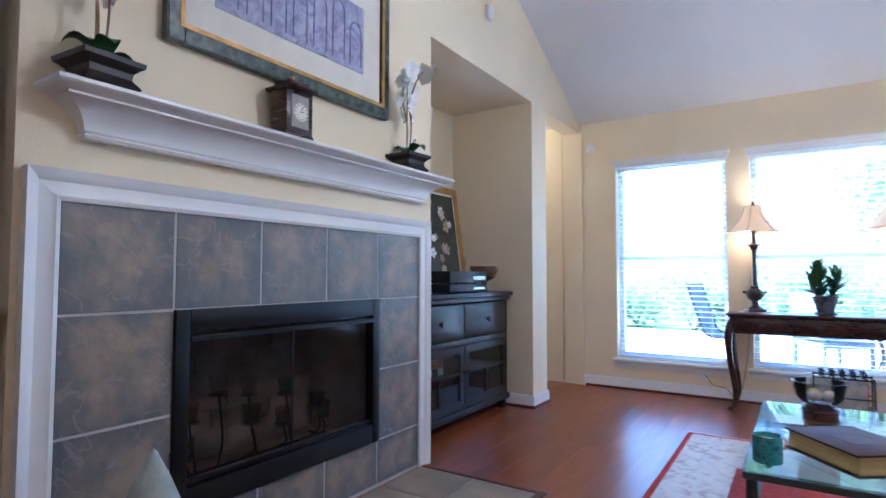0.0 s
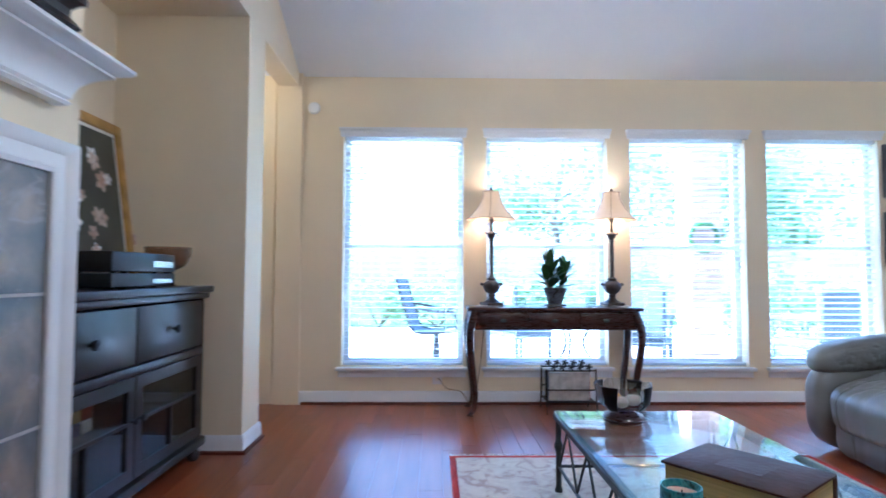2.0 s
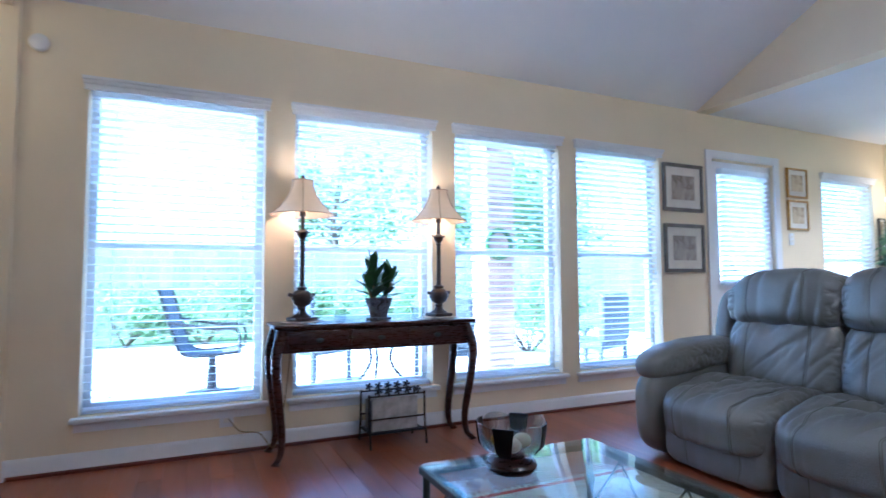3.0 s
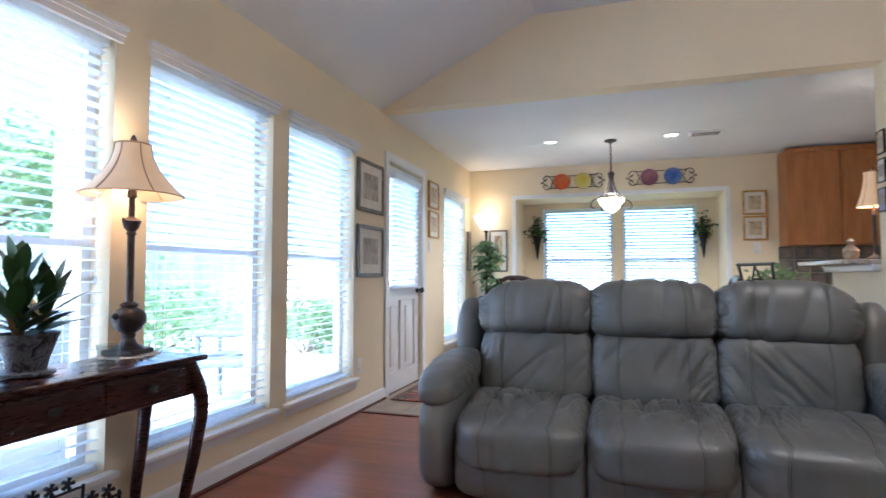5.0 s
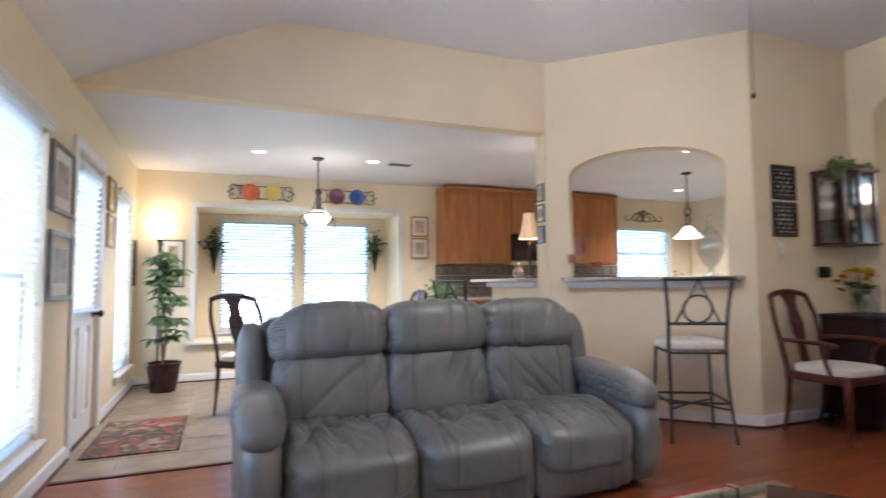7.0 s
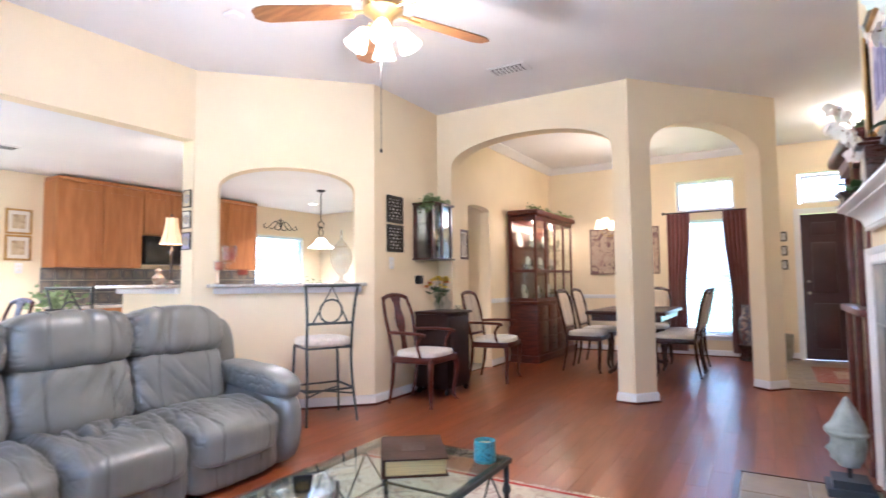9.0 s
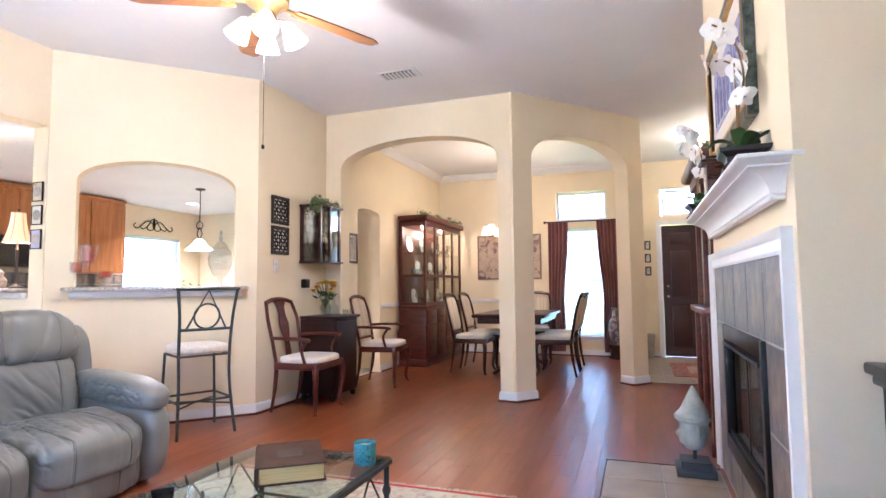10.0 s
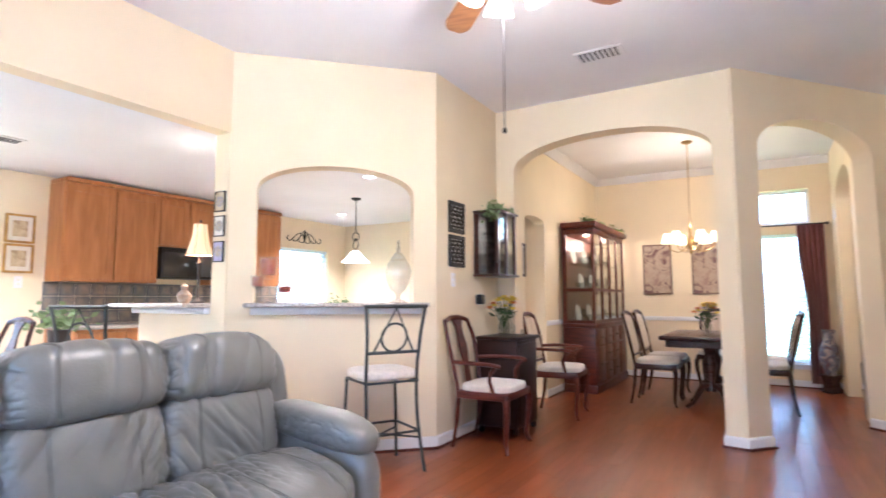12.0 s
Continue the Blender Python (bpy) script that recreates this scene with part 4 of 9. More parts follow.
sketch = mat("sketch_lines_violet", (0.24, 0.23, 0.40), 0.6, vary=0.3, scale=30)
for k in range(7):
    bm = bm_new()
    c, w, h = -0.33 + 0.11 * k, 0.036, 0.12 + 0.03 * (k % 3)
    tube(bm, [(c - w, -0.0255, -0.13)] + [(c - w * math.cos(math.pi * i / 8), -0.0255, h - 0.10 + 0.05 * math.sin(math.pi * i / 8)) for i in range(9)] + [(c + w, -0.0255, -0.13)], 0.004, 5)
    part("arch_line", bm, sketch, big)


# ---- niche: media cabinet with things on it ----
def media_cabinet():
    root = thing("media_cabinet", "black wood media cabinet with glass doors in the alcove", "cabinet")
    w = M["blackwood"]
    y0, y1, xb, xf = 4.45, 5.72, -0.73, -0.255
    part("top", rbox(xb, y0 - 0.015, 0.845, xf + 0.035, y1 + 0.03, 0.878, 0.008), w, root)
    part("top_moulding", rbox(xb, y0 - 0.005, 0.815, xf + 0.02, y1 + 0.015, 0.845, 0.01), w, root)
    bm = bm_new()
    box(bm, xb, y0, 0.10, xf - 0.005, y0 + 0.025, 0.815)
    box(bm, xb, y1 - 0.025, 0.10, xf - 0.005, y1, 0.815)
    box(bm, xb, y0 + 0.025, 0.10, xb + 0.015, y1 - 0.025, 0.815)
    box(bm, xb, y0 + 0.025, 0.10, xf - 0.02, y1 - 0.025, 0.125)
    box(bm, xb + 0.015, y0 + 0.025, 0.535, xf - 0.02, y1 - 0.025, 0.56)
    part("body", bm, w, root)
    part("shelf", rbox(xb + 0.015, y0 + 0.025, 0.32, xf - 0.06, y1 - 0.025, 0.338, 0.002, 1), w, root)
    part("base_moulding", rbox(xb, y0 - 0.012, 0.07, xf + 0.015, y1 + 0.014, 0.115, 0.01), w, root)
    for y in (y0 + 0.03, y1 - 0.03):
        for x in (xb + 0.04, xf - 0.03):
            bm = bm_new()
            lathe(bm, [(0.018, 0), (0.03, 0.012), (0.033, 0.035), (0.022, 0.055), (0.03, 0.07)], x, y, 0, 14)
            part("bun_foot", bm, w, root)
    mid = (y0 + y1) / 2
    part("rail", rbox(xf - 0.02, y0 + 0.025, 0.535, xf + 0.008, y1 - 0.025, 0.572, 0.005), w, root)
    for a, b in ((y0 + 0.03, mid - 0.004), (mid + 0.004, y1 - 0.03)):
        d = part("drawer", rbox(xf - 0.02, a, 0.578, xf, b, 0.805, 0.004), w, root)
        bm = bm_new()
        lathe(bm, [(0.008, 0), (0.008, 0.012), (0.02, 0.018), (0.018, 0.03), (0, 0.034)], m=pose(xf, (a + b) / 2, 0.69, 0, 90, 0), seg=12)
        part("knob", bm, M["iron"], d, "dark metal knob")
        bm = bm_new()
        for q in ((a, 0.125, a + 0.05, 0.53), (b - 0.05, 0.125, b, 0.53), (a + 0.05, 0.48, b - 0.05, 0.53), (a + 0.05, 0.125, b - 0.05, 0.175), (a + 0.05, 0.345, b - 0.05, 0.358), ((a + b) / 2 - 0.006, 0.175, (a + b) / 2 + 0.006, 0.345)):
            box(bm, xf - 0.02, q[0], q[1], xf, q[2], q[3])
        d = part("door", bm, w, root)
        bm = bm_new()
        box(bm, xf - 0.012, a + 0.05, 0.175, xf - 0.009, b - 0.05, 0.48)
        part("pane", bm, M["glass_cab"], d, "clear glass pane")
        bm = bm_new()
        e = b - 0.025 if b < mid + 0.01 else a + 0.025
        lathe(bm, [(0.006, 0), (0.006, 0.012), (0.014, 0.018), (0.012, 0.028), (0, 0.03)], m=pose(xf, e, 0.36, 0, 90, 0), seg=10)
        part("knob", bm, M["iron"], d, "dark metal knob")


media_cabinet()
# disc cases and a jar behind the glass doors
rng = random.Random(11)
cases = [mat("disc_case_%d" % i, c, 0.4, vary=0.2, scale=20) for i, c in enumerate(((0.5, 0.48, 0.45), (0.25, 0.05, 0.04), (0.06, 0.08, 0.16), (0.45, 0.30, 0.12)))]
for row, z in ((0, 0.3382), (1, 0.3382 + 0.05), (2, 0.3382 + 0.10)):
    for k in range(7):
        y = 4.56 + 0.066 * k
        ob = part("disc_case", rbox(-0.50, y, z, -0.38, y + 0.06, z + 0.046, 0.002, 1), cases[(k * 2 + row) % 4])
        tagged(ob, "small stacked disc case behind cabinet glass", "disc case", "disc cases")
bm = bm_new()
lathe(bm, [(0.06, 0), (0.085, 0.03), (0.09, 0.09), (0.06, 0.14), (0.05, 0.16), (0.06, 0.17)], -0.50, 4.78, 0.125, 20)
tagged(part("ceramic_jar", bm, M["paper"]), "pale ceramic jar inside the media cabinet", "jar")

# painting of white flowers leaning on the alcove wall
dark_bg = mat("painting_dark_ground", (0.075, 0.07, 0.045), 0.45, second=(0.018, 0.02, 0.016), scale=4, detail=6)
pm = Matrix.Translation((-0.64, 5.33, 0.879 + 0.399)) @ Matrix.Rotation(radians(90), 4, "Z") @ Matrix.Rotation(radians(-8), 4, "X")
fl = picture("flower_painting", 0.62, 0.80, pm, M["gold"], 0.050, 0.018, dark_bg, "painting of white flowers in a gilt frame, leaning", "painting", depth=0.03)
blush = mat("painted_blush_petal", (0.62, 0.50, 0.40), 0.5, second=(0.42, 0.26, 0.17), scale=14, detail=5)
for k in range(15):
    bm = bm_new()
    cx, cz, r = rng.gauss(0.02, 0.09), 0.24 - 0.036 * k + rng.uniform(-0.03, 0.03), rng.uniform(0.030, 0.052)
    for q in range(5):
        b = q * 1.257 + k
        tip, sd = Vector((math.cos(b), 0, math.sin(b))) * r, Vector((-math.sin(b), 0, math.cos(b))) * r * 0.34
        o = Vector((cx, -0.0202 - 0.0002 * (k % 5) - 0.00003 * q, cz))
        bm.faces.new([bm.verts.new(o + v) for v in (tip * 0.05, tip * 0.5 - sd, tip * 0.85 - sd * 0.6, tip, tip * 0.85 + sd * 0.6, tip * 0.5 + sd)])
    part("painted_flower", bm, (blush, M["petal"], blush)[k % 3], fl)


def player(z, h, label):
    root = thing("audio_unit", label, "audio player", pose(-0.40, 5.19, z))
    part("case", rbox(-0.12, -0.25, 0.006, 0.12, 0.25, h, 0.006), M["black"], root)
    part("front_strip", rbox(0.118, 0.05, h * 0.3, 0.123, 0.22, h * 0.62, 0.001, 1), M["chrome"], root, "silver control strip")
    for sx in (-0.09, 0.09):
        for sy in (-0.12, 0.12):
            bm = bm_new()
            lathe(bm, [(0.012, 0), (0.012, 0.006)], sx, sy, 0, 10)
            part("foot", bm, M["black"], root)


player(0.878, 0.062, "flat black audio unit with silver strip on the cabinet")
player(0.940, 0.085, "taller black audio unit stacked on another")
bm = bm_new()
lathe(bm, [(0.0, 0.0), (0.05, 0.0), (0.02, 0.015), (0.014, 0.05), (0.03, 0.075), (0.08, 0.10), (0.105, 0.15), (0.108, 0.19), (0.103, 0.19), (0.10, 0.15), (0.075, 0.108), (0.0, 0.085)], -0.38, 5.58, 0.878, 24)
tagged(part("footed_bowl", bm, mat("amber_glass", (0.55, 0.40, 0.28), 0.08, trans=0.8, vary=0.1)), "footed glass bowl with dark foot on the cabinet", "bowl")
bm = bm_new()
lathe(bm, [(0.0, 0.0), (0.044, 0.0), (0.046, 0.012), (0.040, 0.026), (0.022, 0.034), (0.0, 0.036)], m=Matrix.Rotation(radians(90), 4, "X"), seg=22)
ob = tagged(part("motion_sensor", bm, M["trim"]), "small white motion sensor on the wall", "sensor")
ob.matrix_basis = pose(0.03, NY, 2.17)

ob = tagged(part("wall_sensor", rbox(0.0, -0.035, -0.045, 0.03, 0.035, 0.045, 0.010, 3), M["trim"]), "small white sensor high on the chimney wall", "sensor")
ob.matrix_basis = pose(FX + 0.0005, 5.09, 2.75)


# ---- console table by the windows ----
def cabriole(bm, x, y, sx, sy, z1, r0=0.032, r1=0.015, bow=0.035):
    """A curved leg that bows outwards at the knee and ends in a pad foot."""
    p = smooth_path([(x, y, z1), (x + sx * bow, y + sy * bow, z1 * 0.80), (x + sx * bow * 0.7, y + sy * bow * 0.7, z1 * 0.55), (x - sx * bow * 0.1, y - sy * bow * 0.1, z1 * 0.22), (x + sx * bow * 0.1, y + sy * bow * 0.1, 0.045), (x + sx * bow * 0.8, y + sy * bow * 0.8, 0.012), (x + sx * bow * 0.9, y + sy * bow * 0.9, 0.0)], 4)
    n = len(p)
    rs = [r0 + (r1 - r0) * min(1, i / (n * 0.72)) for i in range(n)]
    rs[-4:] = [r1 * 1.1, r1 * 1.5, r1 * 1.8, r1 * 1.7]
    tube(bm, p, rs, 10)


def console():
    root = thing("console_table", "dark mahogany console table with curved legs by the windows", "console table")
    x0, x1, y0, y1, z = 1.165, 2.32, 6.545, 6.85, 0.72
    part("tabletop", rbox(x0 - 0.015, y0 - 0.02, z - 0.022, x1 + 0.015, y1 + 0.005, z, 0.008, 3), M["mahog"], root)
    part("apron_frame", rbox(x0 + 0.02, y0 + 0.012, z - 0.15, x1 - 0.02, y1 - 0.01, z - 0.022, 0.004, 1), M["mahog"], root)
    for k in range(3):
        a = x0 + 0.06 + k * 0.345
        d = part("drawer", rbox(a, y0 + 0.004, z - 0.135, a + 0.33, y0 + 0.018, z - 0.035, 0.004), M["mahog"], root)
        bm = bm_new()
        lathe(bm, [(0.006, 0), (0.006, 0.01), (0.02, 0.014), (0.022, 0.022), (0, 0.026)], m=Matrix.Translation((a + 0.165, y0 + 0.004, z - 0.085)) @ Matrix.Rotation(radians(90), 4, "X"), seg=12, sq=0.6)
        part("drawer_pull", bm, M["pewter"], d, "dark metal pull")
    for x, sx in ((x0 + 0.035, -1), (x1 - 0.035, 1)):
        for y, sy in ((y0 + 0.035, -1), (y1 - 0.03, 0.0)):
            bm = bm_new()
            cabriole(bm, x, y, sx, sy, z - 0.03)
            part("leg", bm, M["mahog"], root)


console()
TZ = 0.72
M["bronze"] = mat("bronze_lamp_body", (0.055, 0.042, 0.038), 0.42, metal=0.45, vary=0.35, scale=25, bump=0.35, bscale=70)
M["shade"] = mat("lampshade_cream_lit", (0.74, 0.56, 0.37), 0.6, emit=(1.0, 0.56, 0.22, 0.045), vary=0.05, scale=12, bump=0.05, bscale=300)
M["shade_trim"] = mat("shade_rib", (0.42, 0.26, 0.17), 0.7)


def bell_shade(root, z0, h, r0, r1, ribs=6, waist=0.55):
    bm = bm_new()
    prof = []
    for i in range(9):
        t = i / 8
        prof.append((r1 + (r0 - r1) * (1 - t) ** 1.9, z0 + h * t))
    seg = ribs * 4
    rings = []
    for r, z in prof:
        ring = []
        for k in range(seg):
            a = 2 * math.pi * k / seg
            f = 1 - 0.03 * abs(math.sin(a * ribs / 2))
            ring.append(bm.verts.new((r * f * math.cos(a), r * f * math.sin(a), z)))
        rings.append(ring)
    for a, b in zip(rings, rings[1:]):
        for i in range(seg):
            j = (i + 1) % seg
            bm.faces.new((a[i], a[j], b[j], b[i]))
    sh = part("shade", bm, M["shade"], root, "lit cream bell shade")
    for k in range(ribs):
        bm = bm_new()
        a = 2 * math.pi * k / ribs
        tube(bm, [(r * 1.004 * math.cos(a), r * 1.004 * math.sin(a), z) for r, z in prof], 0.0028, 5)
        part("rib", bm, M["shade_trim"], sh)
    bm = bm_new()
    tube(bm, [(r1 * math.cos(a), r1 * math.sin(a), z0 + h) for a in [i * math.pi / 12 for i in range(25)]], 0.003, 5)
    part("piping", bm, M["shade_trim"], sh)
    bm = bm_new()
    tube(bm, [(r0 * 0.985 * math.cos(a), r0 * 0.985 * math.sin(a), z0) for a in [i * math.pi / 12 for i in range(25)]], 0.0025, 5)
    part("piping", bm, M["shade_trim"], sh)
    for k in range(3):
        bm = bm_new()
        a = k * 2 * math.pi / 3
        tube(bm, [(0, 0, z0 + h - 0.02), (r1 * math.cos(a), r1 * math.sin(a), z0 + h)], 0.002, 5)
        part("spider_arm", bm, M["iron"], root)
    return sh


def buffet_lamp(x, y, yaw):
    root = thing("table_lamp", "tall bronze buffet lamp with a lit cream bell shade", "table lamp", pose(x, y, TZ + 0.004, 0, 0, yaw), "lamps on the console table")
    part("base_plate", rbox(-0.065, -0.065, 0, 0.065, 0.065, 0.022, 0.008), M["bronze"], root)
    bm = bm_new()
    lathe(bm, [(0.058, 0.022), (0.05, 0.03), (0.032, 0.04), (0.022, 0.06), (0.026, 0.075), (0.022, 0.08), (0.045, 0.095), (0.062, 0.125), (0.060, 0.15), (0.045, 0.168), (0.026, 0.178), (0.034, 0.19), (0.018, 0.20)], seg=22)
    part("urn", bm, M["bronze"], root)
    for s in (-1, 1):
        bm = bm_new()
        tube(bm, smooth_path([(s * 0.055, 0, 0.14), (s * 0.075, 0, 0.155), (s * 0.082, 0, 0.148), (s * 0.07, 0, 0.142)], 4), 0.007, 7)
        part("urn_handle", bm, M["bronze"], root)
    bm = bm_new()
    lathe(bm, [(0.014, 0.20), (0.013, 0.46)], seg=14)
    part("column", bm, M["bronze"], root)
    bm = bm_new()
    lathe(bm, [(0.012, 0.455), (0.02, 0.462), (0.014, 0.47), (0.026, 0.485), (0.034, 0.51), (0.026, 0.52), (0.012, 0.528), (0.011, 0.60), (0.018, 0.605), (0.016, 0.63)], seg=18)
    part("upper_urn", bm, M["bronze"], root)
    for k in range(2):
        bm = bm_new()
        tube(bm, smooth_path([((2 * k - 1) * 0.03, 0, 0.505), ((2 * k - 1) * 0.046, 0, 0.518), ((2 * k - 1) * 0.044, 0, 0.508)], 4), 0.004, 6)
        part("upper_handle", bm, M["bronze"], root)
    bm = bm_new()
    tube(bm, [(0, 0, 0.63), (0, 0, 0.83)], 0.0035, 6)
    lathe(bm, [(0.005, 0.81), (0.014, 0.825), (0.008, 0.842), (0, 0.85)], seg=12)
    part("finial", bm, M["bronze"], root)
    bell_shade(root, 0.61, 0.20, 0.185, 0.062)
    bm = bm_new()
    lathe(bm, [(0.012, 0), (0.028, 0.03), (0.026, 0.055), (0, 0.075)], z=0.635, seg=14)
    part("light_bulb", bm, mat("warm_bulb", (1, 0.85, 0.6), 0.4, emit=(1.0, 0.62, 0.28, 1.5)), root, "lit warm bulb")
    bulb(x, y, TZ + 0.755, 1.6)
    bm = bm_new()
    pts = []
    for i in range(40):
        a = 2 * math.pi * i / 40
        r = 0.115 + 0.007 * math.cos(10 * a)
        pts.append(bm.verts.new((x + r * math.cos(a), y + r * 0.85 * math.sin(a), TZ + 0.003)))
    bm.faces.new(pts)
    geo = bmesh.ops.extrude_face_region(bm, geom=bm.faces[:])
    bmesh.ops.translate(bm, vec=(0, 0, -0.0025), verts=[v for v in geo["geom"] if isinstance(v, bmesh.types.BMVert)])
    tagged(part("doily", bm, M["paper"]), "white lace doily under the table lamp", "doily", "doilies")


buffet_lamp(1.335, 6.77, 20)
buffet_lamp(2.205, 6.79, 10)


def table_plant():
    root = thing("potted_plant", "green leafy plant in a dark patterned pot on the console", "potted plant", pose(1.775, 6.71, TZ))
    bm = bm_new()
    lathe(bm, [(0.045, 0), (0.075, 0.006), (0.075, 0.014), (0.05, 0.018), (0.06, 0.06), (0.078, 0.11), (0.084, 0.13), (0.078, 0.13), (0.07, 0.11), (0.0, 0.11)], seg=22)
    part("pot", bm, art_mat("dark_patterned_glaze", (0.03, 0.035, 0.06), (0.008, 0.008, 0.012), (0.16, 0.17, 0.20), 26), root)
    rng = random.Random(5)
    for c, h, n in (((-0.04, 0.0), 0.24, 18), ((0.08, 0.01), 0.17, 15), ((-0.08, -0.03), 0.12, 11)):
        bm = bm_new()
        tube(bm, [(c[0] * 0.4, c[1] * 0.4, 0.10), (c[0], c[1], 0.12 + h * 0.6)], 0.008, 6)
        part("stem", bm, M["stem"], root)
        for k in range(n):
            t = k / n
            bm = bm_new()
            leaf_blade(bm, (c[0] * (0.4 + 0.6 * t), c[1], 0.12 + h * t * 0.8), k * 2.4, 0.185 - 0.04 * t, 0.050, radians(20 + 62 * t), 0.25, 5)
            part("leaf", bm, M["leaf"], root, smooth=80)


table_plant()
M["crystal"] = clear_pane("crystal_glass", (0.90, 0.92, 0.92))
for x in (1.53, 2.01):
    bm = bm_new()
    prof = [(0.030, 0), (0.034, 0.012), (0.036, 0.05), (0.040, 0.07), (0.037, 0.07), (0.032, 0.045), (0.03, 0.016), (0, 0.014)]
    lathe(bm, prof, x, 6.66, TZ, 18)
    for v in bm.verts:
        a = math.atan2(v.co.y - 6.66, v.co.x - x)
        f = 1 + 0.05 * math.cos(9 * a)
        v.co.x, v.co.y = x + (v.co.x - x) * f, 6.66 + (v.co.y - 6.66) * f
    tagged(part("candle_holder", bm, M["crystal"]), "fluted clear glass candle holder on the console", "candle holder", "glass candle holders")


# magazine rack with a wrought iron floral frame
def rack():
    root = thing("magazine_rack", "wrought iron magazine rack beneath the console table", "magazine rack", pose(1.86, 6.70, 0))
    for y in (-0.09, 0.09):
        for x in (-0.17, 0.17):
            bm = bm_new()
            tube(bm, [(x, y * 1.3, 0.0), (x, y, 0.12), (x, y * 0.9, 0.30)], 0.006, 7)
            part("post", bm, M["iron"], root)
        for z in (0.08, 0.16, 0.29):
            bm = bm_new()
            tube(bm, [(-0.17, y, z), (0.17, y, z)], 0.005, 7)
            part("rail", bm, M["iron"], root)
        for k in range(5):
            bm = bm_new()
            cx = -0.12 + 0.06 * k
            for q in range(5):
                a = q * 1.257
                tube(bm, [(cx, y, 0.315), (cx + 0.022 * math.cos(a), y, 0.315 + 0.022 * math.sin(a))], [0.004, 0.008], 6)
            part("flower_ornament", bm, M["iron"], root)
    bm = bm_new()
    box(bm, -0.165, -0.085, 0.075, 0.165, 0.085, 0.083)
    part("bottom", bm, M["iron"], root)


rack()
rng = random.Random(21)
for k in range(6):
    c = ((0.5, 0.48, 0.46), (0.45, 0.06, 0.05), (0.12, 0.16, 0.25), (0.55, 0.5, 0.4), (0.08, 0.08, 0.09), (0.4, 0.38, 0.36))[k]
    ob = part("magazine", rbox(-0.14, -0.006, 0, 0.14, 0.006, 0.19 - 0.01 * (k % 3), 0.002, 1), mat("magazine_cover_%d" % k, c, 0.35, vary=0.3, scale=18, detail=6))
    ob.matrix_basis = pose(1.86 + rng.uniform(-0.01, 0.01), 6.645 + 0.022 * k, 0.084, rng.uniform(-4, 4), 0, 0)
    tagged(ob, "glossy magazine standing in the iron rack", "magazine", "magazines")


def wall_plate(m, kind="outlet"):
    root = thing("wall_outlet" if kind == "outlet" else "light_switch", "white plastic %s plate on the wall" % ("outlet" if kind == "outlet" else "light switch"), kind, m)
    part("plate", rbox(-0.036, -0.006, -0.058, 0.036, 0, 0.058, 0.003), M["trim"], root)
    for z in (-0.02, 0.02):
        part("socket" if kind == "outlet" else "toggle", rbox(-0.014, -0.010, z - 0.012, 0.014, -0.005, z + 0.012, 0.002, 1), M["paper"], root)


wall_plate(NORTH(0.95, 0.20))
wall_plate(NORTH(4.34, 0.34))
bm = bm_new()
tube(bm, smooth_path([(0.96, 6.885, 0.19), (1.02, 6.86, 0.12), (1.12, 6.85, 0.10), (1.20, 6.80, 0.03), (1.26, 6.84, 0.30), (1.30, 6.845, 0.70)], 6), 0.003, 6)
tagged(part("lamp_cord", bm, M["stem"]), "thin brown lamp cord from the outlet", "cord")


# ---- sofa ----
def cushion(c, half, p=4.0, cuts=13, wrinkle=0.006, seed=0, tilt=0.0, pinch=0.0, freq=9.0, fold=0.0, crown=0.0, nose=0.0):
    """A stuffed leather cushion: a rounded block with soft waves and sharp folds. tilt: degrees about the y axis.
    crown lifts the middle of its top; nose lets its front edge sink."""
    bm = bm_new()
    bmesh.ops.create_cube(bm, size=2.0)
    bmesh.ops.subdivide_edges(bm, edges=bm.edges[:], cuts=cuts, use_grid_fill=True)
    off = Vector((seed * 3.7, seed * 1.9, seed * 5.3))
    for v in bm.verts:
        s = v.co
        q = s / (abs(s.x) ** p + abs(s.y) ** p + abs(s.z) ** p) ** (1 / p)
        r = Vector((q.x * half[0], q.y * half[1], q.z * half[2]))
        n = Vector((q.x / half[0], q.y / half[1], q.z / half[2])).normalized()
        edge = abs(q.y) ** 2
        w = noise.noise(r * freq * 0.7 + off) + 0.4 * noise.noise(r * freq * 1.9 + off)
        r += n * (wrinkle * w * (0.5 + 0.6 * edge))
        if fold:
            fan_y = r.y * (1.0 + 0.7 * q.z)
            k1 = noise.noise(Vector((r.x * 2.5 + 0.6 * r.z, fan_y * 9.0 + 5 * r.z * math.copysign(1, r.y), r.z * 2.5)) + off)
            k2 = noise.noise(Vector((r.x * 3.0, r.y * 26.0 + 9 * r.z, r.z * 3.0)) + off * 2)
            r -= n * fold * ((1 - min(1, abs(k1) * 2.6)) ** 3 * (0.35 + 0.65 * edge) + 0.45 * (1 - min(1, abs(k2) * 2.6)) ** 3 * (0.3 + edge))
        if pinch:
            r.z -= pinch * abs(q.y) ** 5 * max(0.0, q.z)
        if crown:
            r.z += crown * (1 - q.y ** 2) * max(0.0, q.z)
        if nose:
            r.z -= nose * max(0.0, -q.x - 0.2) ** 2
        v.co = r
    bmesh.ops.transform(bm, matrix=Matrix.Translation(c) @ Matrix.Rotation(radians(tilt), 4, "Y"), verts=bm.verts)
    return bm


def crease(v, width=2.8):
    """One along the zero lines of a noise value, falling off quickly beside them."""
    return max(0.0, 1 - abs(v) * width) ** 2


